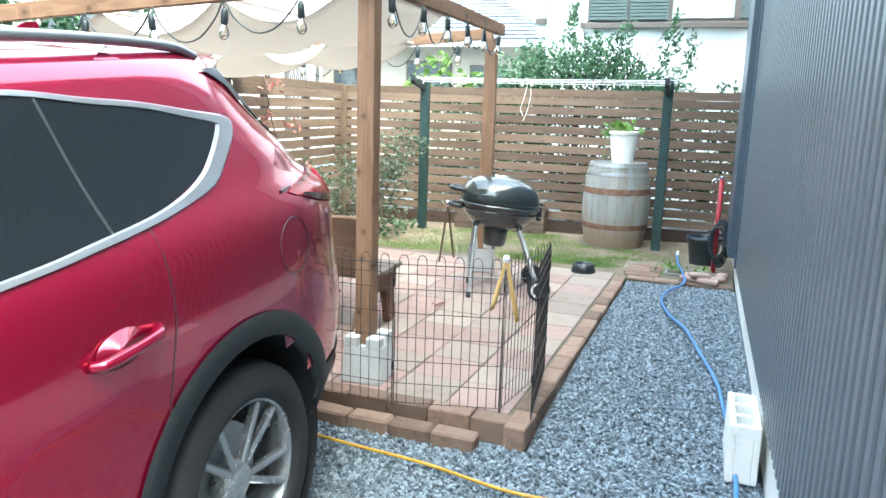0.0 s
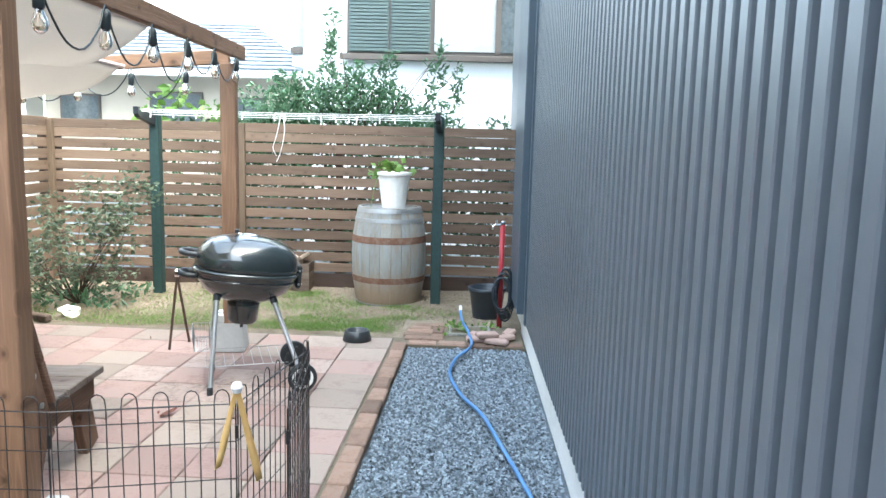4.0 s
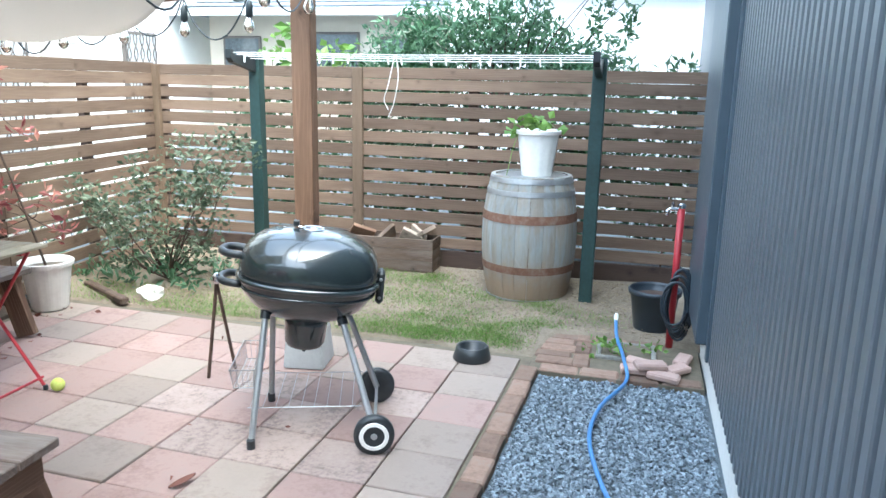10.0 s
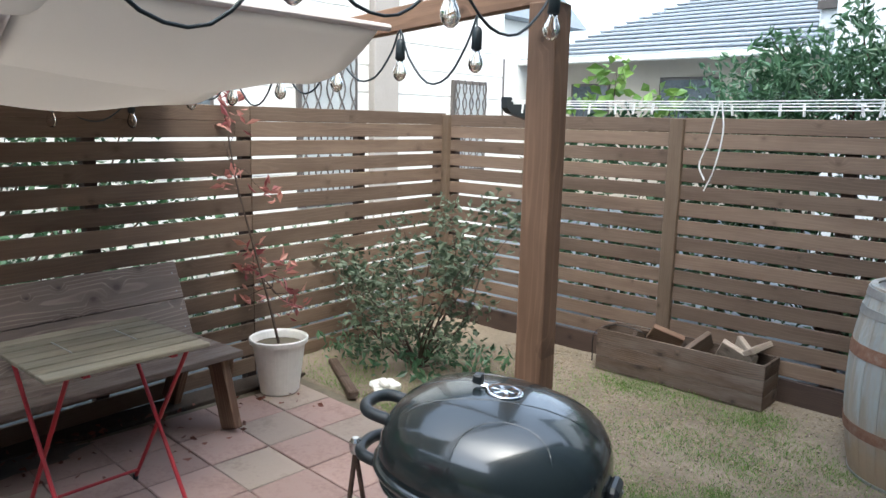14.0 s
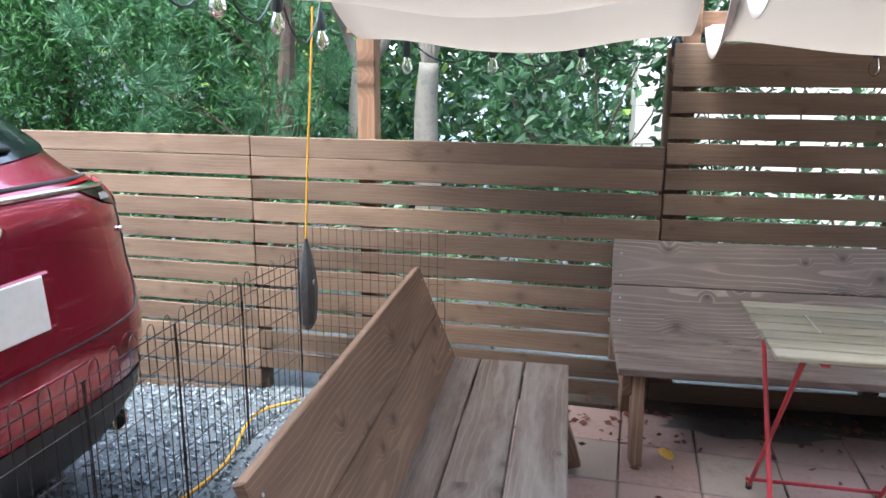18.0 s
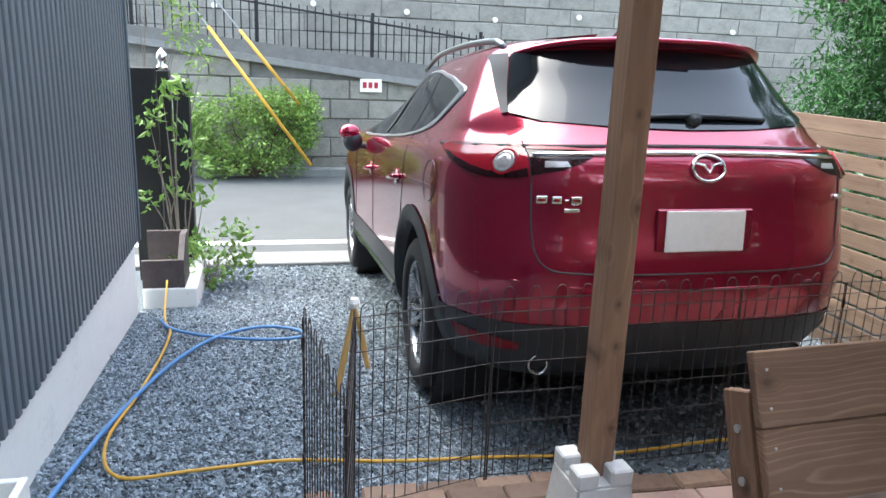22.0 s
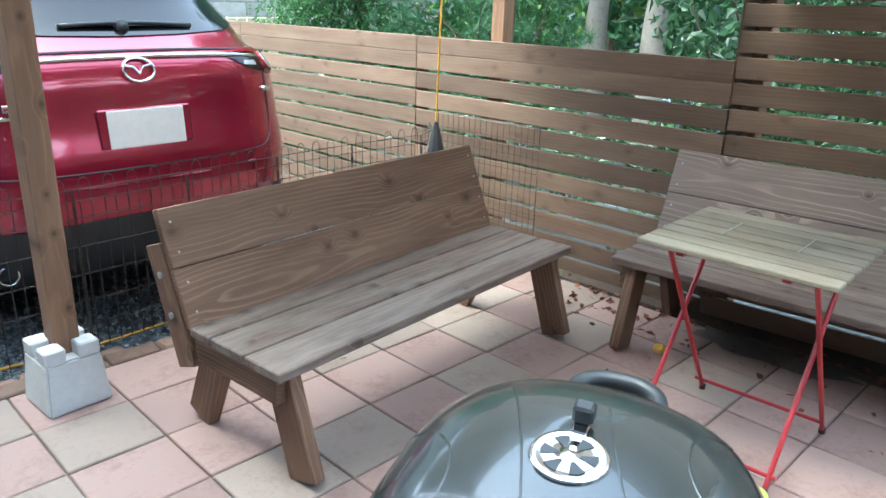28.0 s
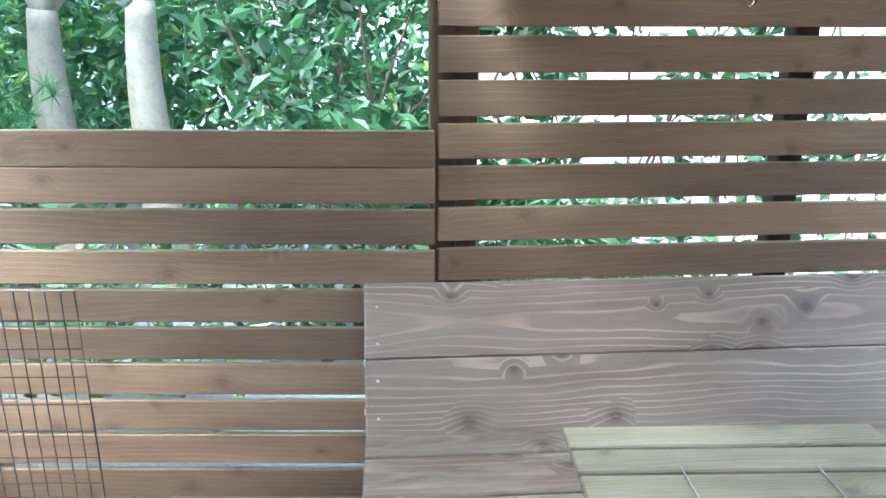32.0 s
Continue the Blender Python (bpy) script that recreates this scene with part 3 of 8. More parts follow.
fence_left = thing("fence_left", "tall brown slatted fence beside the benches", "fence", kind="structure")
dx, dy = CORNER[0] - STEP[0], CORNER[1] - STEP[1]
fl = math.hypot(dx, dy)
def on_left(s, off=0.0):
    return STEP[0] + dx * s / fl + off * dy / fl, STEP[1] + dy * s / fl - off * dx / fl
z = 1.637
k = 0
while z > 0.1:
    lo_ = z - (0.087 if k == 0 else 0.0925)
    for s0, s1 in ((0.005, 1.93), (1.935, fl - 0.01)):
        board(fence_left, on_left(s0), on_left(s1), lo_, z)
    z = lo_ - (0.002 if k == 0 else 0.0185)
    k += 1
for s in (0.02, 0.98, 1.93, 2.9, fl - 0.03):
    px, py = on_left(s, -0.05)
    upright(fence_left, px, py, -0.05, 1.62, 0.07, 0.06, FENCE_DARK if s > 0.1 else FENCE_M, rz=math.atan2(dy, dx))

fence_back = thing("fence_back", "tall brown slatted fence behind the lawn", "fence", kind="structure")
BY = CORNER[1]
z = 1.63
k = 0
while z > 0.16:
    lo_ = z - 0.0875
    for x0, x1 in ((-3.49, -1.62), (-1.53, 0.36), (0.364, 1.9)):
        board(fence_back, (x0, BY), (x1, BY), lo_, z)
    z = lo_ - (0.003 if k == 0 else 0.0195)
    k += 1
board(fence_back, (-3.49, BY), (-1.2, BY), 0.0, 0.15, 0.03, FENCE_DARK, "base_board")
board(fence_back, (-1.196, BY), (1.9, BY), 0.0, 0.15, 0.03, FENCE_DARK, "base_board")
upright(fence_back, -1.574, BY - 0.012, 0.0, 1.625, 0.09, 0.045, FENCE_POST_M)
upright(fence_back, -3.475, BY - 0.03, 0.0, 1.625, 0.06, 0.05, FENCE_POST_M, "corner_post")
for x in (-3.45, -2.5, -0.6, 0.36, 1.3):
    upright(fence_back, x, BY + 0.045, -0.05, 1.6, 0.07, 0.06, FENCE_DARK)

# ---- pergola ----
pergola = thing("pergola", "brown timber pergola frame over the benches", "pergola")
PZ = 2.0
A, B = (-0.765, 3.29), (-0.94, 6.03)
C, D = (-3.3, 3.18), (-3.31, 4.64)
upright(pergola, A[0], A[1], 0.15, PZ - 0.1, 0.088, 0.088, POST_M, "post", 0.03)
upright(pergola, B[0], B[1], 0.0, PZ - 0.05, 0.1, 0.1, POST_M, "post", 0.12)
upright(pergola, C[0], C[1], -0.1, PZ - 0.2, 0.088, 0.088, POST_M, "post")
upright(pergola, D[0], D[1], -0.05, PZ - 0.15, 0.088, 0.07, POST_M, "post")
beam_between("beam", (A[0] + 0.04, A[1] - 0.12, PZ - 0.03), (B[0] + 0.04, B[1] + 0.17, PZ + 0.04), 0.045, 0.09, POST_M, pergola)
beam_between("beam", (A[0] + 0.02, A[1] - 0.065, PZ - 0.035), (C[0] - 0.1, C[1] + 0.0, PZ - 0.2), 0.045, 0.09, POST_M, pergola)
beam_between("beam", (B[0], B[1] + 0.02, PZ + 0.0), (-3.5, 5.95, PZ - 0.2), 0.045, 0.09, POST_M, pergola)
beam_between("beam", (C[0], C[1] - 0.1, PZ - 0.27), (-3.42, 6.1, PZ - 0.27), 0.045, 0.09, POST_M, pergola)

def pier_block(name, m, s=0.2, h=0.24, notch=0.095, mat=CONC_M, label="", top=0.17):
    ob = thing(name, label, "concrete block", m)
    bm = bmesh.new()
    b0, t0 = s / 2 + 0.012, top / 2 + 0.01
    lv = [(b0, 0.0), (t0, h - 0.05)]
    rings = [[bm.verts.new((sx * r, sy * r, zz)) for sx, sy in ((-1, -1), (1, -1), (1, 1), (-1, 1))] for r, zz in lv]
    bm.faces.new(rings[0][::-1])
    bm.faces.new(rings[1])
    for i in range(4):
        bm.faces.new((rings[0][i], rings[0][(i + 1) % 4], rings[1][(i + 1) % 4], rings[1][i]))
    bmesh.ops.bevel(bm, geom=list(bm.edges), offset=0.008, segments=2, affect="EDGES")
    part("body", bm, mat, ob)
    for sx in (-1, 1):
        for sy in (-1, 1):
            part("prong", boxbm(*sorted((sx * t0, sx * 0.021)), *sorted((sy * t0, sy * 0.021)), h - 0.056, h, 0.006), mat, ob)
    return ob


pier_block("pier_block", pose(A[0] + 0.01, A[1] + 0.01, 0.0, 0, 0, 2), label="white concrete pier block under the pergola post")
pier_block("pier_block", pose(-0.965, 6.07, 0.0, 0, 0, 8), label="pale grey concrete pier block under the post behind the grill", h=0.26)

def mesh_of(name, bm, mat, smooth=True):
    me = bpy.data.meshes.new(name)
    bm.to_mesh(me)
    bm.free()
    me.materials.append(mat)
    if smooth:
        me.shade_smooth()
    return me


# shade cloth: two sagging strips over the frame
def cloth_strip(name, y0, y1, label, flap=False, sag=0.19, xs=(-0.86, -1.62, -2.4, -3.24), zt=(PZ - 0.03, PZ - 0.09, PZ - 0.15, PZ - 0.23)):
    ob = thing(name, label, "shade cloth")
    bm = bmesh.new()
    nu, nv = 42, 14
    grid = []
    for i in range(nu + 1):
        u = i / nu
        x = xs[0] + (xs[-1] - xs[0]) * u
        k = min(len(xs) - 2, sum(x < q for q in xs[1:]))
        t = (x - xs[k]) / (xs[k + 1] - xs[k])
        row = []
        for j in range(nv + 1):
            v = j / nv
            yy = y0 + (y1 - y0) * v
            zz = zt[k] + (zt[k + 1] - zt[k]) * t - sag * 4 * t * (1 - t) * (1 - 0.15 * math.cos(6.28 * v)) + 0.012 * noise.noise((x * 3, yy * 3, 1))
            row.append(bm.verts.new((x, yy, zz)))
        grid.append(row)
    for i in range(nu):
        for j in range(nv):
            bm.faces.new((grid[i][j], grid[i + 1][j], grid[i + 1][j + 1], grid[i][j + 1]))
    c = part("canopy", bm, CLOTH_M, ob, smooth=True)
    sm = c.modifiers.new("thick", "SOLIDIFY")
    sm.thickness = 0.004
    for x, zz in zip(xs, zt):
        bm = bmesh.new()
        tube(bm, [(x, y0 - 0.05, zz + 0.008), (x, y1 + 0.05, zz + 0.008)], 0.014, 8)
        part("pole", bm, FLAP_M, ob, "pole in a cloth sleeve")
    if flap:
        for k in (0, 1):
            bm = bmesh.new()
            up, dn = [], []
            for i in range(15):
                t = i / 14
                x = xs[k] + (xs[k + 1] - xs[k]) * (0.12 + 0.76 * t)
                q = 0.12 + 0.76 * t
                zc = zt[k] + (zt[k + 1] - zt[k]) * q - sag * 4 * q * (1 - q) * 0.85
                up.append(bm.verts.new((x, y0 + 0.01, zc + 0.02)))
                dn.append(bm.verts.new((x, y0 - 0.03, zc + 0.01 - 0.08 * (1 - (2 * t - 1) ** 2))))
            for i in range(14):
                bm.faces.new((up[i], up[i + 1], dn[i + 1], dn[i]))
            f = part("end_flap", bm, FLAP_M, ob, "white scalloped end flap", True)
            f.modifiers.new("thick", "SOLIDIFY").thickness = 0.003
    return ob


cloth_strip("shade_cloth", 3.3, 4.6, "beige shade cloth strip sagging between poles")
cloth_strip("shade_cloth", 4.72, 5.92, "beige shade cloth strip sagging between poles with white end flaps", True, 0.19, (-1.62, -2.42, -3.42), (PZ - 0.095, PZ - 0.15, PZ - 0.25))

# ---- benches ----
def bench(name, m, L, label, BACK_M=BENCH_M, BW=0.2):
    """Bench along local x, its front towards +y, the seat's front edge at y=0."""
    ob = thing(name, label, "bench", m, group="timber benches")
    H = 0.405
    for y0, y1 in ((-0.17, -0.004), (-0.345, -0.178), (-0.462, -0.353)):
        p = part("seat_board", plank(L, y1 - y0, 0.032, 0.004), SEAT_M, ob)
        p.matrix_basis = Matrix.Translation((0, (y0 + y1) / 2, H - 0.016)) @ Matrix.Rotation(math.pi / 2, 4, "X")
    lean = radians(-22)
    for i in range(2):
        p = part("back_board", plank(L, BW - 0.002, 0.03, 0.004), BACK_M, ob)
        p.matrix_basis = Matrix.Translation((0, -0.462, H - 0.01)) @ Matrix.Rotation(-lean, 4, "X") @ Matrix.Translation((0, 0, BW * (0.5 + i)))
    SC = mesh_of("screw", lathe(bmesh.new(), [(0.0045, 0), (0.0045, 0.001), (0.002, 0.0012)], 8), STEEL)
    for i in range(2):
        for sx in (-1, 1):
            for zz in (0.05, 0.15):
                share("screw", SC, ob, Matrix.Translation((0, -0.462, H - 0.01)) @ Matrix.Rotation(-lean, 4, "X") @ Matrix.Translation((sx * (L / 2 - 0.035), 0.0152, zz + 0.2 * i)) @ Matrix.Rotation(-math.pi / 2, 4, "X"))
    for sx in (-1, 1):
        x = sx * (L / 2 - 0.085)
        def leg(nm, ya, za, yb, zb, w=0.1):
            q = beam_between(nm, (x, ya, za), (x, yb, zb), 0.045, w, BENCH_M, ob)
            return q
        leg("front_leg", 0.0, 0.012, -0.11, H - 0.035, 0.125)
        leg("rear_leg", -0.56, 0.012, -0.4, H - 0.035, 0.125)
        p = part("seat_bearer", plank(0.42, 0.1, 0.038, 0.003), BENCH_M, ob)
        p.matrix_basis = Matrix.Translation((x + sx * 0.0425, -0.265, H - 0.083)) @ Matrix.Rotation(math.pi / 2, 4, "Z")
        xb = sx * (L / 2 - 0.022)
        beam_between("back_bracket", (xb, -0.505, H - 0.16), (xb, -0.647, H + 0.235), 0.038, 0.1, BENCH_M, ob)
        for zz in (0.03, 0.16):
            bm = bmesh.new()
            lathe(bm, [(0.012, 0), (0.012, 0.006), (0.004, 0.009)], 10, Matrix.Translation((xb + sx * 0.02, -0.552 - zz * 0.36, H - 0.02 + zz)) @ Matrix.Rotation(sx * math.pi / 2, 4, "Y"))
            part("bolt", bm, STEEL, ob, "round bolt head")
    return ob


bench("bench", Matrix.Translation((-1.79, 4.27, 0)) @ Matrix.Rotation(radians(3.4), 4, "Z"), 1.6, "brown stained plank bench with its back to the drive")
bench("bench", Matrix.Translation((-2.65, 5.205, 0)) @ Matrix.Rotation(radians(-86), 4, "Z"), 1.6, "grey weathered plank bench against the tall fence", GREY_BENCH_M, 0.208)

# ---- folding table ----
table = thing("folding_table", "folding table with weathered slats and red legs", "table", pose(-2.29, 5.12, 0, 0, 0, 1.5))
tw, tl, th = 0.56, 0.6, 0.72
for i in range(7):
    p = part("slat", plank(tl, 0.071, 0.016, 0.003), SLAT_M, table)
    p.matrix_basis = Matrix.Translation((-tw / 2 + 0.04 + i * 0.08, 0, th - 0.008)) @ Matrix.Rotation(math.pi / 2, 4, "Z") @ Matrix.Rotation(math.pi / 2, 4, "X")
for sy in (-0.16, 0.16):
    part("slat_rail", boxbm(-tw / 2 + 0.02, tw / 2 - 0.02, sy - 0.012, sy + 0.012, th - 0.03, th - 0.017), RED_PAINT, table)
    for k, (xa, xb) in enumerate(((-0.22, 0.26), (0.22, -0.25))):
        yy = sy * 1.38 + (0.012 if k else -0.012)
        part("leg", tube(bmesh.new(), [(xa, yy, th - 0.03), (xb, yy, 0.012)], 0.0085, 8), RED_PAINT, table, "red steel leg")
        part("foot_cap", lathe(bmesh.new(), [(0.012, 0), (0.012, 0.022), (0.006, 0.026)], 10, Matrix.Translation((xb, yy, 0.0))), BLACK_PL, table, "black foot cap")
for x in (0.23, -0.22):
    part("stretcher", tube(bmesh.new(), [(x, -0.23, 0.055), (x, 0.23, 0.055)], 0.007, 8), RED_PAINT, table)
for sy in (-0.12, 0.12):
    part("wire_brace", tube(bmesh.new(), [(-0.13, sy, th + 0.003), (0.05, sy, th + 0.003)], 0.002, 6), STEEL, table, "thin steel pin on the slats")

# ---- grill ----
grill = thing("kettle_grill", "black enamel oval charcoal grill on wheels, its kettle leaning", "grill", pose(-0.675, 5.462, 0, 0, 0, 20))
RIM = 0.675
LEAN = Matrix.Translation((0.01, 0.01, RIM)) @ Matrix.Rotation(radians(5.5), 4, "Y") @ Matrix.Translation((0, 0, -RIM))


def oval(prof, n=56, wide=1.11):
    """Revolve with the two halves drawn apart along x."""
    bm = bmesh.new()
    rings = []
    for r, zz in prof:
        ring = []
        for j in range(n):
            t = 2 * math.pi * j / n
            c_, s_ = math.cos(t), math.sin(t)
            k = 1 / (abs(c_) ** 2.5 + abs(s_) ** 2.5) ** 0.4
            ring.append(bm.verts.new((r * k * c_ * wide, r * k * s_, zz)))
        rings.append(ring)
    for P, Q in zip(rings, rings[1:]):
        for j in range(n):
            bm.faces.new((P[j], P[(j + 1) % n], Q[(j + 1) % n], Q[j]))
    bm.faces.new(rings[0][::-1])
    bm.faces.new(rings[-1])
    return bm


LID = [(0.273, 0.0), (0.274, 0.03), (0.27, 0.07), (0.26, 0.105), (0.24, 0.138), (0.207, 0.166), (0.162, 0.187), (0.11, 0.2), (0.055, 0.2065), (0.012, 0.208)]


def lid_z(x, y):
    """Height of the lid over a point of its plan."""
    r = (abs(x / 1.11) ** 2.5 + abs(y) ** 2.5) ** 0.4
    for (r0, z0), (r1, z1) in zip(LID[1:], LID[2:]):
        if r >= r1:
            return RIM + z0 + (z1 - z0) * max(0.0, min(1.0, (r0 - r) / (r0 - r1)))
    return RIM + LID[-1][1]


def kettle(name, bm, mat, parent, label="", smooth=True):
    bmesh.ops.transform(bm, matrix=LEAN, verts=bm.verts)
    return part(name, bm, mat, parent, label, smooth)


kettle("lid", oval([(r, RIM + z) for r, z in LID]), ENAMEL, grill)
kettle("bowl", oval([(0.05, RIM - 0.195), (0.115, RIM - 0.187), (0.175, RIM - 0.162), (0.225, RIM - 0.118), (0.255, RIM - 0.068), (0.268, RIM - 0.024), (0.27, RIM - 0.012)]), ENAMEL, grill)
kettle("rim", oval([(0.268, RIM - 0.024), (0.28, RIM - 0.018), (0.286, RIM - 0.007), (0.28, RIM + 0.002), (0.268, RIM + 0.006)]), ENAMEL, grill)
kettle("bowl_bead", oval([(0.257, RIM - 0.062), (0.266, RIM - 0.056), (0.268, RIM - 0.049), (0.262, RIM - 0.044)]), ENAMEL, grill)
kettle("ash_can", lathe(bmesh.new(), [(0.012, 0.33), (0.03, 0.335), (0.078, 0.345), (0.09, 0.365), (0.096, 0.45), (0.1, 0.49), (0.08, 0.5)], 28), ENAMEL, grill, "black ash catcher")
kettle("ash_knob", lathe(bmesh.new(), [(0.008, 0.31), (0.011, 0.318), (0.008, 0.334)], 10), BLACK_PL, grill)
for (lx, ly, fx, fy) in ((-0.165, -0.13, -0.22, -0.31), (-0.165, 0.1, -0.2, 0.17), (0.16, -0.13, 0.296, -0.345), (0.16, 0.1, 0.307, 0.11)):
    top_ = LEAN @ Vector((lx, ly, RIM - 0.15))
    part("leg", tube(bmesh.new(), [top_, (fx, fy, 0.012 if fx < 0 else 0.09)], 0.014, 12), STEEL, grill, "grey steel leg")
    way_ = (Vector((fx, fy, 0.05)) - top_).normalized()
    part("leg_socket", tube(bmesh.new(), [top_ - way_ * 0.012, top_ + way_ * 0.03], 0.022, 12), BLACK_PL, grill, "dark leg socket")
    if fx < 0:
        part("foot", lathe(bmesh.new(), [(0.018, 0), (0.018, 0.04), (0.013, 0.045)], 12, Matrix.Translation((fx, fy, 0))), BLACK_PL, grill)
    else:
        sd_ = math.copysign(1, fy)
        wh = part("wheel", lathe(bmesh.new(), [(0.02, -0.014), (0.03, -0.02), (0.07, -0.022), (0.084, -0.017), (0.086, 0.0), (0.084, 0.017), (0.07, 0.022), (0.03, 0.02), (0.02, 0.014)], 32, Matrix.Translation((fx, fy + sd_ * 0.03, 0.086)) @ Matrix.Rotation(math.pi / 2, 4, "X")), BLACK_PL, grill, "black plastic wheel", True)
        part("wheel_ring", lathe(bmesh.new(), [(0.044, 0.0), (0.046, 0.004), (0.06, 0.004), (0.062, 0.0)], 32, Matrix.Translation((fx, fy + sd_ * 0.0525, 0.086)) @ Matrix.Rotation(-sd_ * math.pi / 2, 4, "X"), caps=False), WHITE_POT, wh, "white ring on the wheel")
        part("hub_cap", lathe(bmesh.new(), [(0.014, 0.0), (0.013, 0.006), (0.001, 0.008)], 14, Matrix.Translation((fx, fy + sd_ * 0.05, 0.086)) @ Matrix.Rotation(-sd_ * math.pi / 2, 4, "X")), STEEL, wh)
part("axle", tube(bmesh.new(), [(0.296, -0.37, 0.086), (0.307, 0.135, 0.086)], 0.007, 8), STEEL, grill)
for nm, dz, w in (("lid_handle", 0.075, 0.075), ("bowl_handle", -0.05, 0.085)):
    hp = smooth_path([(-0.285, -w, RIM + dz), (-0.35, -w * 0.92, RIM + dz + 0.004), (-0.378, -w * 0.5, RIM + dz + 0.005), (-0.383, 0, RIM + dz + 0.005), (-0.378, w * 0.5, RIM + dz + 0.005), (-0.35, w * 0.92, RIM + dz + 0.004), (-0.285, w, RIM + dz)], 4)
    kettle(nm, tube(bmesh.new(), hp, 0.017, 10), BLACK_PL, grill, "black plastic handle")
kettle("hinge", boxbm(0.298, 0.332, -0.045, 0.045, RIM - 0.1, RIM + 0.05, 0.012), BLACK_PL, grill, "black hinge bracket", False)
for zz in (-0.07, 0.015):
    for yy in (-0.024, 0.024):
        kettle("hinge_bolt", lathe(bmesh.new(), [(0.007, 0.0), (0.007, 0.003), (0.003, 0.005)], 8, Matrix.Translation((0.332, yy, RIM + zz)) @ Matrix.Rotation(math.pi / 2, 4, "Y")), STEEL, grill)
    kettle("hinge_bolt", lathe(bmesh.new(), [(0.008, 0.0), (0.008, 0.003), (0.003, 0.005)], 8, Matrix.Translation((0.316, -0.0455, RIM + zz)) @ Matrix.Rotation(math.pi / 2, 4, "X")), STEEL, grill)

# ---- barrel and pot ----
barrel = thing("barrel", "weathered grey wine barrel with rusty hoops", "barrel", pose(-0.035, 7.85, -0.02))
HOOP_M = mottled("rusty_hoop", [(0.1, 0.055, 0.038), (0.19, 0.1, 0.066), (0.27, 0.21, 0.17)], 14, 0.85, bmp=0.3, bdist=0.002)
STAVE_M = wood("barrel_stave", (0.2, 0.175, 0.14), (0.36, 0.33, 0.285), grey=(0.3, 0.34, 0.35), knots=False, lines=0.08, var=0.07)
# the foot of the barrel has gone tan, the line between ragged
bn, bl = STAVE_M.node_tree.nodes, STAVE_M.node_tree.links
bsep, btc = bn.new("ShaderNodeSeparateXYZ"), bn.new("ShaderNodeTexCoord")
bl.new(btc.outputs["Object"], bsep.inputs[0])
tide = calc(bn, bl, "MULTIPLY_ADD", noise_tex(bn, bl, btc.outputs["Object"], 7.0, 5, 0.7), 0.3, bsep.outputs[0])
tide_r = ramp(bn, [(0.28, (0.85, 0.85, 0.85)), (0.5, (0, 0, 0))])
bl.new(tide, tide_r.inputs[0])
base_in = bn["Principled BSDF"].inputs["Base Color"]
bl.new(mixc(bn, bl, tide_r.outputs[0], base_in.links[0].from_socket, (0.3, 0.21, 0.135)), base_in)


def bar_r(zz):
    t = (zz - 0.455) / 0.455
    return 0.345 - 0.058 * t * t
for i in range(22):
    t0, t1 = 2 * math.pi * i / 22 + 0.004, 2 * math.pi * (i + 1) / 22 - 0.004
    bm = bmesh.new()
    rows = []
    for j in range(9):
        zz = 0.91 * j / 8
        r = bar_r(zz)
        # the stave's own x runs up, so that the grain does too
        rows.append([bm.verts.new((zz, rr * math.cos(t), rr * math.sin(t))) for rr, t in ((r, t0), (r + 0.001, (t0 + t1) / 2), (r, t1), (r - 0.028, t1), (r - 0.028, t0))])
    for P, Q in zip(rows, rows[1:]):
        for j in range(5):
            bm.faces.new((P[j], P[(j + 1) % 5], Q[(j + 1) % 5], Q[j]))
    bm.faces.new(rows[0][::-1])
    bm.faces.new(rows[-1])
    bmesh.ops.recalc_face_normals(bm, faces=bm.faces)
    s = part("stave", bm, STAVE_M, barrel)
    s.matrix_basis = Matrix(((0, 1, 0, 0), (0, 0, 1, 0), (1, 0, 0, 0), (0, 0, 0, 1)))
for z0, z1, mt in ((0.0, 0.04, STEEL), (0.232, 0.285, HOOP_M), (0.592, 0.652, HOOP_M), (0.78, 0.815, STEEL), (0.865, 0.9, STEEL)):
    part("hoop", lathe(bmesh.new(), [(bar_r(z0) + 0.001, z0), (bar_r(z0) + 0.004, z0), (bar_r(z1) + 0.004, z1), (bar_r(z1) + 0.001, z1)], 44), mt, barrel, "rusty iron hoop" if mt is HOOP_M else "grey iron hoop")
part("head", lathe(bmesh.new(), [(0.262, 0.86), (0.262, 0.885), (0.001, 0.887)], 30), SLAT_M, barrel)

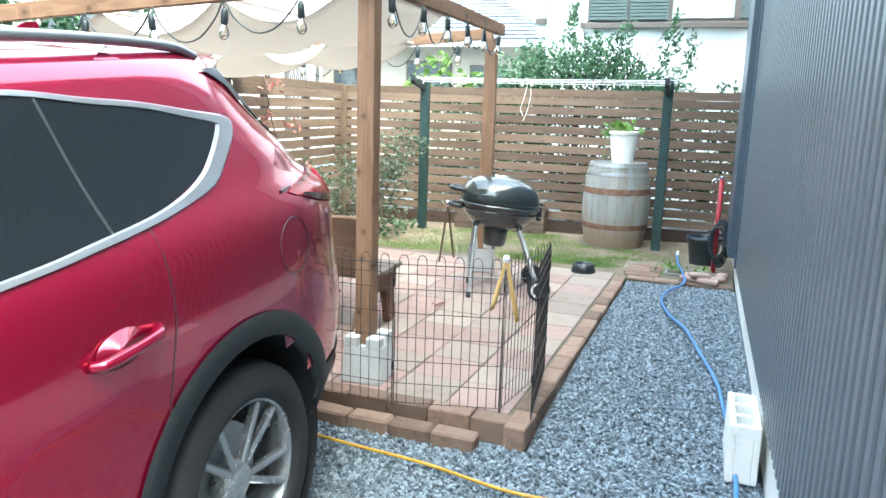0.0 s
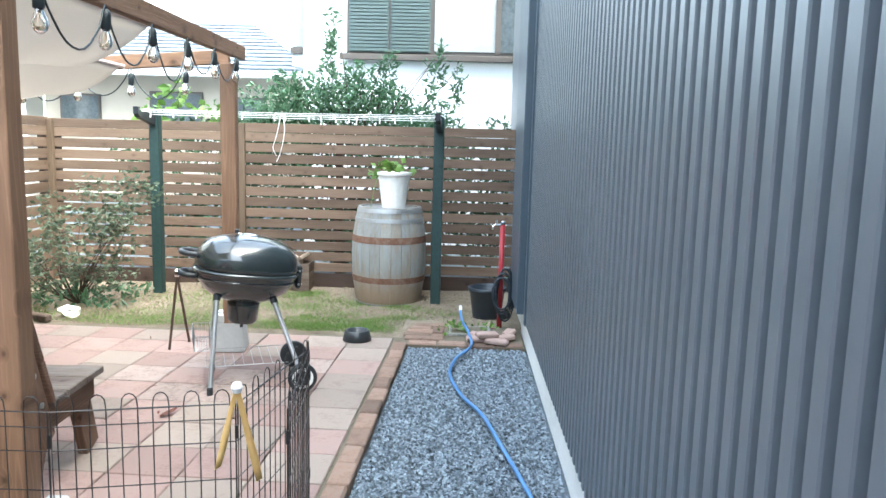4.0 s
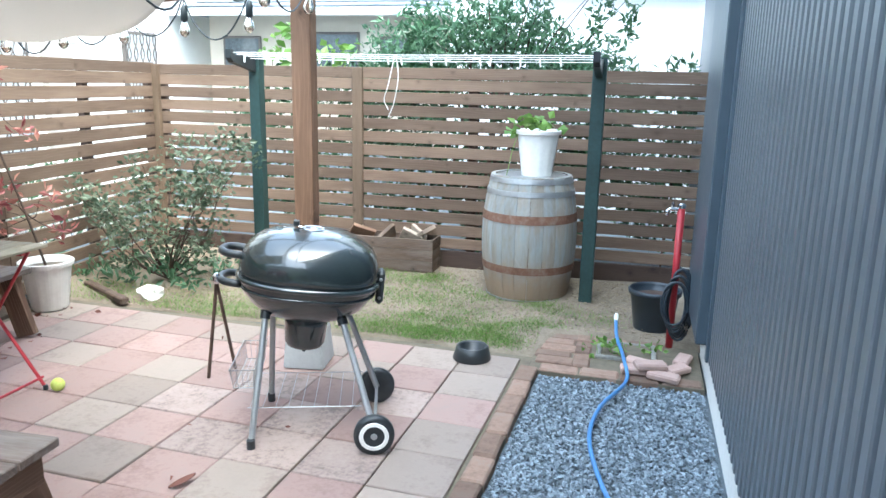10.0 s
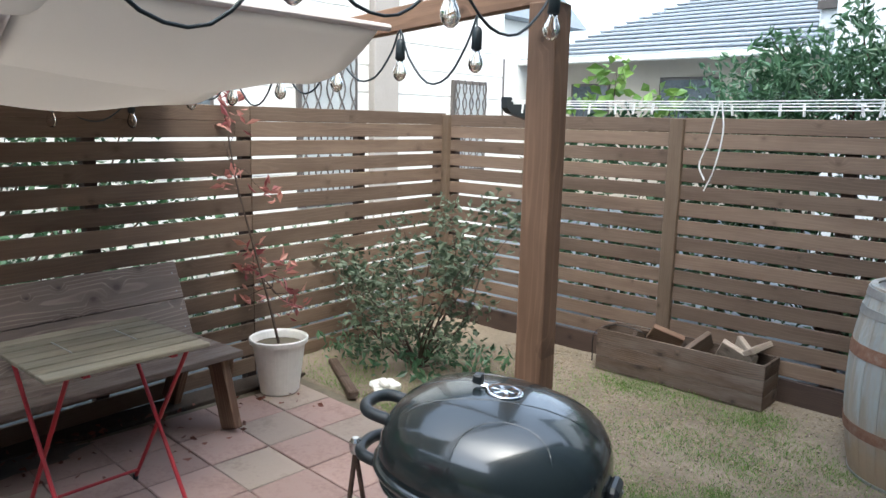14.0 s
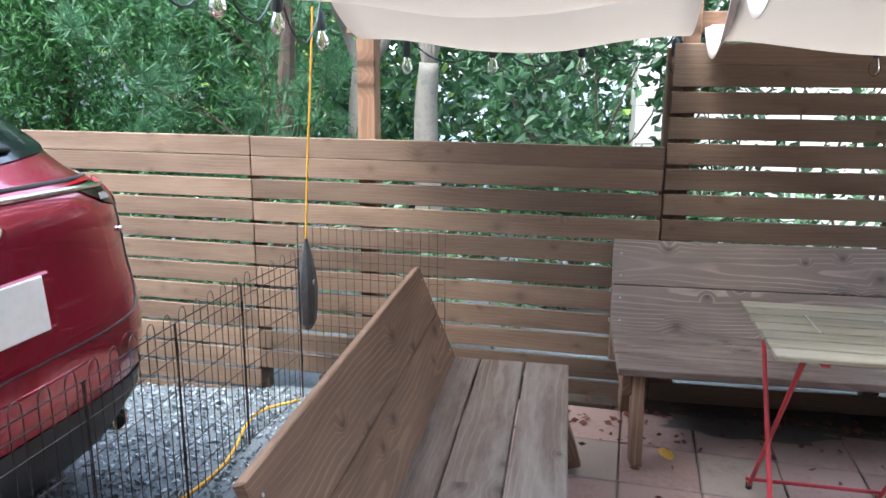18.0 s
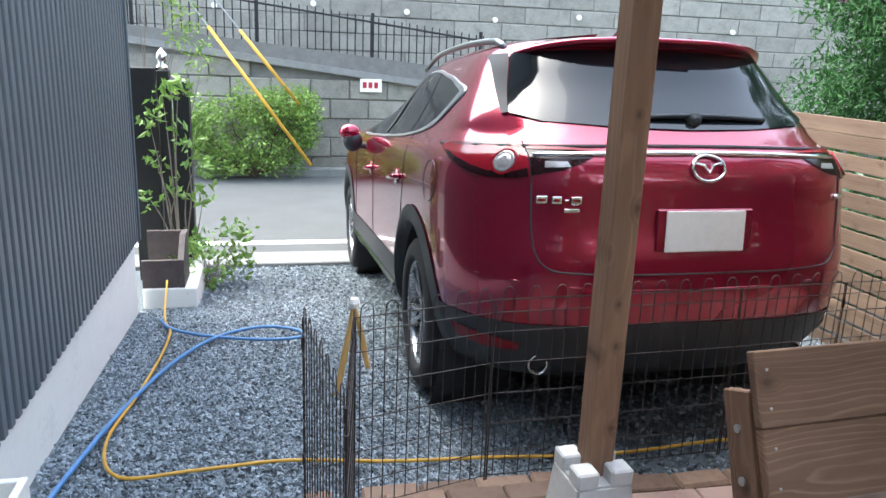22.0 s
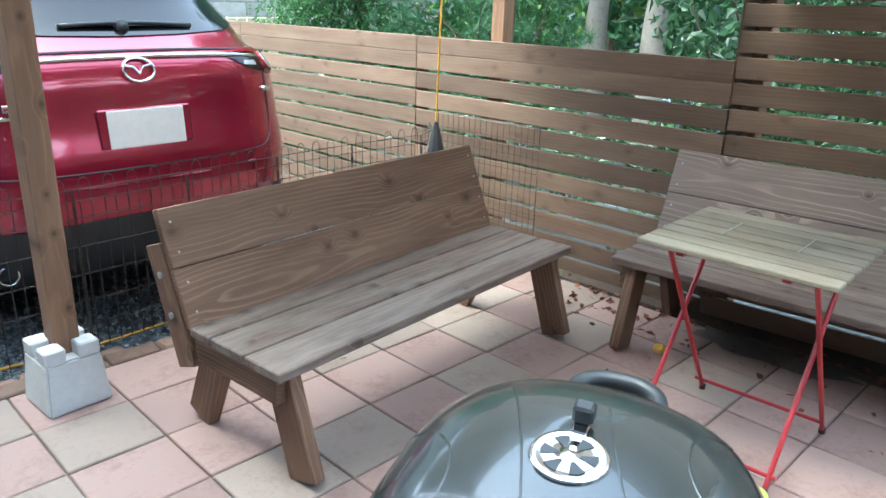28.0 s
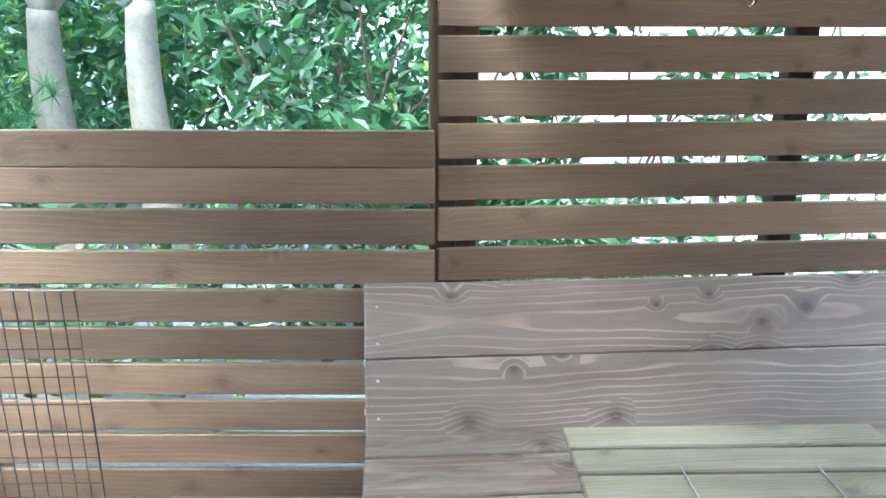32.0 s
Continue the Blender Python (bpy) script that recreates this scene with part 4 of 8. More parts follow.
# ---- car ----
# local axes: x across, y to the rear from the rear axle, z up from the tyres
CS = 1.03
car = thing("car", "dark red sport utility car parked with its tail to the patio", "car", pose(-1.385, 1.83, -0.165, 4.6, 0, 0) @ Matrix.Scale(CS, 4))
LEV = [  # z, half width, rear, front, squareness
    (0.27, 0.84, 0.74, -3.72, 3.6), (0.34, 0.89, 0.86, -3.82, 3.8), (0.46, 0.915, 0.945, -3.88, 4.0), (0.6, 0.922, 0.99, -3.9, 4.2),
    (0.7, 0.922, 1.01, -3.9, 4.2), (0.8, 0.922, 1.015, -3.88, 4.1), (0.92, 0.922, 1.0, -3.86, 4.0), (1.04, 0.92, 1.0, -3.8, 3.9),
    (1.12, 0.912, 1.005, -3.5, 3.8), (1.18, 0.895, 0.985, -3.1, 3.7), (1.22, 0.87, 0.945, -2.75, 3.4), (1.26, 0.84, 0.888, -2.5, 3.1), (1.31, 0.81, 0.828, -2.3, 2.9),
    (1.39, 0.762, 0.75, -2.0, 2.8), (1.46, 0.73, 0.695, -1.75, 2.8), (1.54, 0.69, 0.645, -1.55, 2.8), (1.6, 0.65, 0.605, -1.4, 2.9),
    (1.635, 0.6, 0.575, -1.3, 3.2), (1.655, 0.53, 0.46, -1.2, 3.6), (1.668, 0.42, 0.3, -1.0, 3), (1.676, 0.22, 0.02, -0.75, 2.5)]


def tail_depth(z):
    """How far the rounding of the tail reaches forward."""
    return 1.2 - 0.56 * max(0.0, min(1.0, (z - 1.2) / 0.12))


def lev(z):
    """Half width, rear, front and squareness of the body at a height."""
    for a, b in zip(LEV, LEV[1:]):
        if z <= b[0]:
            t = max(0.0, (z - a[0]) / (b[0] - a[0]))
            return [p + (q - p) * t for p, q in zip(a[1:], b[1:])]
    return list(LEV[-1][1:])


def rear_pt(z, x, out=0.0):
    """A point on the tail at height z and offset x."""
    hw, yr, yf, n = lev(z)
    d = tail_depth(z)
    return Vector((x, yr - d + d * max(0.0, 1 - abs(x / hw) ** n) ** (1 / n) + out, z))


def side_pt(y, z, s=1, out=0.0):
    """A point on the flank."""
    hw, yr, yf, n = lev(z)
    a, b = yr - tail_depth(z), yf + 1.2
    if y > a:
        d = min(1.0, (y - a) / tail_depth(z))
    elif y < b:
        d = min(1.0, (b - y) / 1.2)
    else:
        d = 0.0
    return Vector((s * (hw * max(0.0, 1 - d**n) ** (1 / n) + out), y, z))


WHEELS = (0.0, -2.93)
ARCH = 0.47
def outline(z):
    """Half outline from the tail's middle round to the nose's middle."""
    hw, yr, yf, n = lev(z)
    pts = []
    for i in range(17):
        t = math.pi / 2 * i / 16
        c, s = math.sin(t) ** (2 / n), math.cos(t) ** (2 / n)
        pts.append((hw * c, yr - tail_depth(z) * (1 - s)))
    a, b = yr - tail_depth(z), yf + 1.2
    for i in range(1, 60):
        pts.append((hw, a + (b - a) * i / 60))
    for i in range(17):
        t = math.pi / 2 * i / 16
        c, s = math.cos(t) ** (2 / n), math.sin(t) ** (2 / n)
        pts.append((hw * c, b - 1.2 * s))
    return pts


def zs_fine():
    out = []
    for a, b in zip(LEV, LEV[1:]):
        k = 3 if a[0] < 1.0 else 2
        out += [a[0] + (b[0] - a[0]) * i / k for i in range(k)]
    return out + [LEV[-1][0]]


def smooth_lev():
    """Ease the table so that the skin has no hard creases."""
    rows = [[z] + lev(z) for z in zs_fine()]
    out = [rows[0]]
    for a, b, c in zip(rows, rows[1:], rows[2:]):
        out.append([b[0]] + [(p + 2 * q + r) / 4 for p, q, r in zip(a[1:], b[1:], c[1:])])
    return out + [rows[-1]]


LEV = smooth_lev()


def car_skin(lo, hi, keep):
    bm = bmesh.new()
    rings = []
    for row in LEV:
        z = row[0]
        if lo - 1e-6 <= z <= hi + 1e-6:
            pts = outline(z)
            ring = [bm.verts.new((x, y, z)) for x, y in pts] + [bm.verts.new((-x, y, z)) for x, y in pts[-2:0:-1]]
            rings.append(ring)
    n = len(rings[0])
    for P, Q in zip(rings, rings[1:]):
        for j in range(n):
            f = (P[j], P[(j + 1) % n], Q[(j + 1) % n], Q[j])
            c = sum((v.co for v in f), Vector()) / 4
            if keep(c):
                bm.faces.new(f)
    return bm, rings


def clear_of_arch(c):
    return not (abs(c.x) > 0.55 and any((c.y - w) ** 2 + (c.z - 0.37) ** 2 < (ARCH - 0.012) ** 2 for w in WHEELS))


bm, rings = car_skin(0.53, 2.0, clear_of_arch)
prev = rings[-1]
mid = sum((v.co for v in prev), Vector()) / len(prev)
for f_ in (0.66, 0.33):
    ring = [bm.verts.new(mid + (v.co - mid) * f_ + Vector((0, 0, 0.004 * (1 - f_)))) for v in rings[-1]]
    for j in range(len(ring)):
        bm.faces.new((prev[j], prev[(j + 1) % len(ring)], ring[(j + 1) % len(ring)], ring[j]))
    prev = ring
bm.faces.new(prev)
body = part("body", bm, CAR_RED, car, "deep red metallic paint", True)
bm, rings = car_skin(0.27, 0.58, lambda c: clear_of_arch(c))
bm.faces.new(rings[0][::-1])
for v in bm.verts:
    v.co.x *= 1.004
    v.co.y += 0.004 if v.co.y > 0 else 0
part("lower_cladding", bm, CLAD_M, car, "dark grey plastic skirt and bumper", True)

for s in (1, -1):
    for w in WHEELS:
        bm = bmesh.new()
        inner, outer, lip = [], [], []
        for i in range(33):
            t = math.pi * (-0.12 + 1.24 * i / 32)
            cy, cz = math.cos(t), math.sin(t)
            pi_, po_ = side_pt(w + (ARCH - 0.012) * cy, max(0.3, 0.37 + (ARCH - 0.012) * cz), s, 0.014), side_pt(w + (ARCH + 0.062) * cy, max(0.27, 0.37 + (ARCH + 0.062) * cz), s, 0.006)
            inner.append(bm.verts.new(pi_))
            outer.append(bm.verts.new(po_))
            lip.append(bm.verts.new(pi_ - Vector((s * 0.12, 0, 0))))
        for i in range(32):
            bm.faces.new((inner[i], inner[i + 1], outer[i + 1], outer[i]))
            bm.faces.new((lip[i], lip[i + 1], inner[i + 1], inner[i]))
        bmesh.ops.recalc_face_normals(bm, faces=bm.faces)
        part("wheel_arch", bm, CLAD_M, car, "dark grey wheel arch trim", True)
        # dark well behind the wheel
        bm = bmesh.new()
        lathe(bm, [(0.0005, 0.0), (0.452, 0.0), (0.452, 0.34)], 30, Matrix.Translation((s * 0.54, w, 0.37)) @ Matrix.Rotation(s * math.pi / 2, 4, "Y"), caps=False)
        part("wheel_well", bm, RUBBER, car)
        wh = new("wheel")
        wh.parent = car
        wh.matrix_basis = Matrix.Translation((s * 0.80, w, 0.37)) @ Matrix.Rotation(s * math.pi / 2, 4, "Y")
        part("tyre", lathe(bmesh.new(), [(0.255, -0.11), (0.345, -0.11), (0.366, -0.09), (0.37, -0.03), (0.37, 0.04), (0.364, 0.085), (0.34, 0.105), (0.29, 0.112), (0.262, 0.1), (0.255, 0.08)], 48, caps=False), RUBBER, wh, "black rubber tyre", True)
        part("rim", lathe(bmesh.new(), [(0.262, -0.1), (0.262, 0.085), (0.25, 0.092), (0.245, 0.08), (0.238, 0.03), (0.235, -0.1)], 48, caps=False), ALLOY, wh, "grey alloy rim", True)
        part("brake_disc", lathe(bmesh.new(), [(0.001, -0.02), (0.17, -0.02), (0.17, -0.005), (0.001, -0.005)], 32), STEEL, wh)
        part("hub", lathe(bmesh.new(), [(0.07, 0.0), (0.065, 0.06), (0.04, 0.07), (0.001, 0.072)], 24), ALLOY, wh, smooth=True)
        for k in range(10):
            t = 2 * math.pi * (k // 2) / 5 + (0.16 if k % 2 else -0.16)
            t2 = 2 * math.pi * (k // 2) / 5 + (0.22 if k % 2 else -0.22)
            a, b = Vector((0.05 * math.cos(t), 0.05 * math.sin(t), 0.05)), Vector((0.248 * math.cos(t2), 0.248 * math.sin(t2), 0.07))
            sp = beam_between("spoke", a, b, 0.024, 0.03, ALLOY, wh, bevel=0.006)

# side windows: one tinted band with posts, and a bright moulding round it
def win_band(s):
    lo = [(-1.95, 1.2), (-1.6, 1.2), (-1.2, 1.205), (-0.69, 1.219), (-0.45, 1.234), (-0.2, 1.258), (-0.02, 1.305), (0.08, 1.36), (0.159, 1.422)]
    hi = [(-1.55, 1.45), (-1.3, 1.52), (-1.0, 1.556), (-0.7, 1.558), (-0.45, 1.545), (-0.267, 1.517), (-0.09, 1.493), (0.06, 1.458), (0.152, 1.436)]
    def at(L, u):
        k = min(len(L) - 2, int(u * (len(L) - 1)))
        t = u * (len(L) - 1) - k
        return [a + (b - a) * t for a, b in zip(L[k], L[k + 1])]
    return at, lo, hi


for s in (1, -1):
    at, lo, hi = win_band(s)
    for u0, u1 in ((0.0, 0.27), (0.29, 0.528), (0.532, 1.0)):
        bm = bmesh.new()
        cols = []
        for i in range(13):
            u = u0 + (u1 - u0) * i / 12
            a, b = at(lo, u), at(hi, u)
            cols.append([bm.verts.new(side_pt(a[0] + (b[0] - a[0]) * j / 6, a[1] + (b[1] - a[1]) * j / 6, s, 0.004)) for j in range(7)])
        for P, Q in zip(cols, cols[1:]):
            for j in range(6):
                bm.faces.new((P[j], P[j + 1], Q[j + 1], Q[j]))
        bmesh.ops.recalc_face_normals(bm, faces=bm.faces)
        part("side_window", bm, CAR_GLASS, car, "dark tinted side window", True)
    inner = [(-1.95, 1.2), (-1.4, 1.202), (-0.69, 1.219), (-0.45, 1.234), (-0.2, 1.258), (-0.02, 1.305), (0.08, 1.36), (0.159, 1.422), (0.152, 1.436), (0.06, 1.458), (-0.09, 1.493), (-0.267, 1.517), (-0.45, 1.545), (-0.7, 1.558), (-1.0, 1.556)]
    outer = [(-1.95, 1.184), (-1.4, 1.186), (-0.7, 1.203), (-0.45, 1.216), (-0.2, 1.238), (0.03, 1.278), (0.15, 1.342), (0.249, 1.415), (0.235, 1.45), (0.08, 1.48), (-0.09, 1.512), (-0.267, 1.534), (-0.45, 1.56), (-0.7, 1.572), (-1.0, 1.57)]
    def dense(L):
        return [tuple(q[:2]) for q in smooth_path([(a, b, 0) for a, b in L], 5)]
    bm = bmesh.new()
    strip = []
    for (ya, za), (yb, zb) in zip(dense(inner), dense(outer)):
        strip.append([bm.verts.new(side_pt(ya, za, s, 0.003)), bm.verts.new(side_pt(ya + (yb - ya) * 0.15, za + (zb - za) * 0.15, s, 0.009)), bm.verts.new(side_pt(ya + (yb - ya) * 0.85, za + (zb - za) * 0.85, s, 0.009)), bm.verts.new(side_pt(yb, zb, s, 0.002))])
    for P, Q in zip(strip, strip[1:]):
        for j in range(3):
            bm.faces.new((P[j], P[j + 1], Q[j + 1], Q[j]))
    bmesh.ops.recalc_face_normals(bm, faces=bm.faces)
    part("window_moulding", bm, SATIN, car, "satin window surround, wide at its rear tip")
    for u, r_ in ((0.28, 0.014), (0.53, 0.004)):
        post = [side_pt(*[a + (b - a) * j / 6 for a, b in zip(at(lo, u), at(hi, u))], s, 0.003) for j in range(7)]
        part("window_post", tube(bmesh.new(), post, r_, 6), BLACK_PL, car)
    # roof rail
    rail = smooth_path([(s * 0.585, 0.3, 1.622), (s * 0.59, 0.16, 1.655), (s * 0.6, -0.3, 1.676), (s * 0.6, -0.9, 1.668), (s * 0.59, -1.3, 1.61)], 5)
    part("roof_rail", tube(bmesh.new(), rail, 0.015, 8), SATIN, car, "silver roof rail", True)
    # door handles with their cups
    for y, z in ((-0.42, 1.0), (-1.45, 0.975)):
        part("handle_cup", lathe(bmesh.new(), [(0.001, -0.006), (0.045, -0.004), (0.06, 0.002), (0.064, 0.003)], 20, Matrix.Translation(side_pt(y - 0.05, z, s, 0.001)) @ Matrix.Rotation(s * math.pi / 2, 4, "Y") @ Matrix.Diagonal((0.7, 1.2, 1, 1))), CAR_RED, car, smooth=True)
        hpts = smooth_path([side_pt(y - 0.14, z - 0.01, s, 0.002), side_pt(y - 0.11, z - 0.004, s, 0.034), side_pt(y + 0.03, z + 0.006, s, 0.036), side_pt(y + 0.07, z + 0.008, s, 0.002)], 5)
        part("door_handle", tube(bmesh.new(), hpts, 0.014, 8), CAR_RED, car, smooth=True)
    # seams of the doors
    for pts in ([(-0.42, 0.5), (-0.36, 0.62), (-0.33, 0.8), (-0.28, 1.0), (-0.28, 1.24)], [(-1.38, 0.42), (-1.38, 0.8), (-1.36, 1.19)], [(-2.35, 0.45), (-2.33, 0.8), (-2.3, 1.15)]):
        part("door_seam", tube(bmesh.new(), [side_pt(y, z, s, 0.001) for y, z in [(a + (c - a) * t / 6, b + (d - b) * t / 6) for (a, b), (c, d) in zip(pts, pts[1:]) for t in range(7)]], 0.0017, 5), BLACK_PL, car)
    if s == 1:
        cp = [(0.31 + 0.095 * math.cos(t), 1.045 + 0.088 * math.sin(t)) for t in [2 * math.pi * i / 28 for i in range(28)]]
        part("fuel_flap_seam", tube(bmesh.new(), [side_pt(y, z, s, 0.0012) for y, z in cp], 0.0015, 5, close=True), BLACK_PL, car)
    # mirror
    bm = bmesh.new()
    bmesh.ops.create_icosphere(bm, subdivisions=3, radius=1.0, matrix=Matrix.Translation((s * 1.015, -1.92, 1.195)) @ Matrix.Diagonal((0.078, 0.06, 0.06, 1)))
    mirror = part("mirror", bm, CAR_RED, car, "red door mirror", True)
    bm = bmesh.new()
    bmesh.ops.create_icosphere(bm, subdivisions=3, radius=1.0, matrix=Matrix.Translation((s * 0.995, -1.915, 1.135)) @ Matrix.Diagonal((0.07, 0.052, 0.08, 1)))
    part("mirror_foot", bm, BLACK_PL, mirror, "black lower shell", True)
    part("mirror_stalk", tube(bmesh.new(), [side_pt(-1.93, 1.1, s, -0.02), (s * 0.99, -1.92, 1.1)], 0.022, 8), BLACK_PL, mirror)
    part("sill_strip", tube(bmesh.new(), [side_pt(y, 0.4, s, 0.012) for y in (-0.5, -1.0, -1.5, -2.0, -2.42)], 0.016, 6), CHROME, car, "bright sill strip")


def rear_normal(z, x):
    """Outward direction of the tail."""
    a = rear_pt(z, x + 0.012) - rear_pt(z, x - 0.012)
    b = rear_pt(z + 0.012, x) - rear_pt(z - 0.012, x)
    n = b.cross(a) if b.cross(a).y > 0 else a.cross(b)
    return n.normalized()


def rear_patch(name, pts, mat, out, label="", sub=10):
    """A patch on the tail between a lower and an upper line of (x, z)."""
    lo, hi = pts
    bm = bmesh.new()
    cols = []
    def on_tail(z, x):
        return bm.verts.new(rear_pt(z, x) + rear_normal(z, x) * out)
    def at(L, u):
        k = min(len(L) - 2, int(u * (len(L) - 1)))
        t = u * (len(L) - 1) - k
        return [a + (b - a) * t for a, b in zip(L[k], L[k + 1])]
    for i in range(25):
        a, b = at(lo, i / 24), at(hi, i / 24)
        cols.append([on_tail(a[1] + (b[1] - a[1]) * j / sub, a[0] + (b[0] - a[0]) * j / sub) for j in range(sub + 1)])
    for P, Q in zip(cols, cols[1:]):
        for j in range(sub):
            bm.faces.new((P[j], P[j + 1], Q[j + 1], Q[j]))
    bmesh.ops.recalc_face_normals(bm, faces=bm.faces)
    return part(name, bm, mat, car, label, True)


rear_patch("rear_window", ([(-0.66, 1.338), (-0.56, 1.308), (-0.28, 1.29), (0, 1.284), (0.28, 1.29), (0.56, 1.308), (0.66, 1.338)], [(-0.585, 1.583), (-0.5, 1.588), (-0.25, 1.597), (0, 1.6), (0.25, 1.597), (0.5, 1.588), (0.585, 1.583)]), CAR_GLASS, 0.005, "dark glossy rear window")
for s in (1, -1):
    rear_patch("pillar_fin", ([(s * 0.662, 1.336), (s * 0.672, 1.335), (s * 0.684, 1.332)], [(s * 0.588, 1.583), (s * 0.616, 1.585), (s * 0.642, 1.582)]), FIN_M, 0.008, "glossy grey fin beside the rear window")
bm = bmesh.new()
rows_ = []
for i in range(33):
    x = -0.6 + 1.2 * i / 32
    q = abs(x) / 0.6
    drop = 0.012 * q * q + 0.045 * q**5
    yr_ = rear_pt(1.6, x).y + 0.085 * (1 - q**4) + 0.012
    sec = [(yr_ - 0.5, 1.668 - drop * 0.9), (yr_ - 0.28, 1.664 - drop), (yr_ - 0.12, 1.655 - drop), (yr_ - 0.02, 1.645 - drop), (yr_, 1.637 - drop), (yr_ - 0.006, 1.623 - drop), (yr_ - 0.2, 1.598 - drop)]
    rows_.append([bm.verts.new((x, y, z)) for y, z in sec])
for P, Q in zip(rows_, rows_[1:]):
    for j in range(6):
        bm.faces.new((P[j], P[j + 1], Q[j + 1], Q[j]))
bmesh.ops.recalc_face_normals(bm, faces=bm.faces)
part("spoiler", bm, CAR_RED, car, smooth=True)
part("brake_light", boxbm(-0.16, 0.16, 0.69, 0.708, 1.626, 1.635), LIGHT_RED, car, "thin high brake light")
part("chrome_strip", tube(bmesh.new(), [rear_pt(1.204 - 0.02 * (x / 0.7) ** 2, x, 0.006) for x in [-0.64 + 1.28 * i / 24 for i in range(25)]], 0.011, 6), CHROME, car, "long chrome strip across the tailgate", True)
part("tailgate_lip", tube(bmesh.new(), [rear_pt(1.228 - 0.012 * (x / 0.7) ** 2, x, 0.002) for x in [-0.86 + 1.72 * i / 24 for i in range(25)]], 0.007, 6), BLACK_PL, car)
for s in (1, -1):
    rear_patch("tail_light", ([(s * 0.868, 1.185), (s * 0.866, 1.149), (s * 0.838, 1.113), (s * 0.787, 1.098), (s * 0.711, 1.1), (s * 0.66, 1.106)], [(s * 0.86, 1.202), (s * 0.846, 1.214), (s * 0.81, 1.222), (s * 0.76, 1.226), (s * 0.7, 1.226), (s * 0.66, 1.224)]), LIGHT_RED, 0.004, "red wraparound tail light")
    rear_patch("lamp_shade", ([(s * 0.866, 1.18), (s * 0.864, 1.15), (s * 0.836, 1.115), (s * 0.786, 1.1), (s * 0.711, 1.102), (s * 0.662, 1.108)], [(s * 0.862, 1.184), (s * 0.852, 1.164), (s * 0.822, 1.137), (s * 0.78, 1.122), (s * 0.711, 1.124), (s * 0.664, 1.14)]), LAMP_DARK, 0.006, "dark lower edge of the lens", 3)
    rear_patch("lamp_stripe", ([(s * 0.842, 1.207), (s * 0.79, 1.214), (s * 0.73, 1.216), (s * 0.664, 1.212)], [(s * 0.838, 1.2145), (s * 0.79, 1.2225), (s * 0.73, 1.226), (s * 0.664, 1.223)]), SMOKE, 0.0055, "smoky upper edge of the lens", 2)
    rear_patch("lamp_inner", ([(s * 0.652, 1.115), (s * 0.55, 1.136), (s * 0.47, 1.17), (s * 0.43, 1.191)], [(s * 0.652, 1.203), (s * 0.55, 1.203), (s * 0.47, 1.2), (s * 0.43, 1.196)]), LAMP_DARK, 0.004, "dark inner lamp")
    rear_patch("reverse_lamp", ([(s * 0.61, 1.143), (s * 0.522, 1.148)], [(s * 0.606, 1.165), (s * 0.532, 1.166)]), LAMP_CLEAR, 0.006, "clear reversing lamp", 2)
    rear_patch("lamp_bar", ([(s * 0.65, 1.205), (s * 0.41, 1.206)], [(s * 0.65, 1.2225), (s * 0.41, 1.209)]), LIGHT_RED, 0.005, "tapering red light bar", 2)
    n_ = rear_normal(1.16, s * 0.73)
    spin = Matrix.Translation(rear_pt(1.16, s * 0.73) + n_ * 0.003) @ n_.to_track_quat("Z", "Y").to_matrix().to_4x4()
    part("lamp_ring", lathe(bmesh.new(), [(0.048, -0.012), (0.057, -0.003), (0.054, 0.002), (0.046, 0.0)], 28, spin, caps=False), LIGHT_RED, car, "red lamp ring", True)
    part("round_lamp", lathe(bmesh.new(), [(0.046, -0.002), (0.043, 0.003), (0.034, 0.0), (0.029, 0.003), (0.015, 0.006), (0.001, 0.007)], 28, spin), LAMP_CLEAR, car, "round clear lamp", True)
    rear_patch("bumper_reflector", ([(s * 0.84, 0.448), (s * 0.76, 0.435), (s * 0.66, 0.442)], [(s * 0.86, 0.5), (s * 0.76, 0.49), (s * 0.66, 0.474)]), LIGHT_RED, 0.012, "red bumper reflector", 2)
    e = rear_pt(0.36, s * 0.58, 0.0)
    part("exhaust_tip", lathe(bmesh.new(), [(0.036, -0.16), (0.04, 0.0), (0.042, 0.01), (0.036, 0.012), (0.034, 0.0), (0.03, -0.15)], 24, Matrix.Translation((s * 0.575, e.y + 0.03, 0.37)) @ Matrix.Rotation(-math.pi / 2, 4, "X")), CHROME, car, "chrome exhaust tip", True)
    # tailgate seam
    sm = [(0.652, 1.235), (0.655, 1.05), (0.652, 0.9), (0.635, 0.82), (0.59, 0.775), (0.5, 0.763), (0.3, 0.757), (0.0, 0.755)]
    part("tailgate_seam", tube(bmesh.new(), [rear_pt(q[1], s * q[0], 0.0) for q in smooth_path([(x, z, 0) for x, z in sm], 6)], 0.0035, 5), BLACK_PL, car)
    part("bumper_crease", tube(bmesh.new(), [rear_pt(0.69 + 0.05 * (x / 0.85) ** 2, s * x, -0.002) for x in (0.0, 0.25, 0.5, 0.7, 0.82)], 0.006, 5), CAR_RED, car, smooth=True)
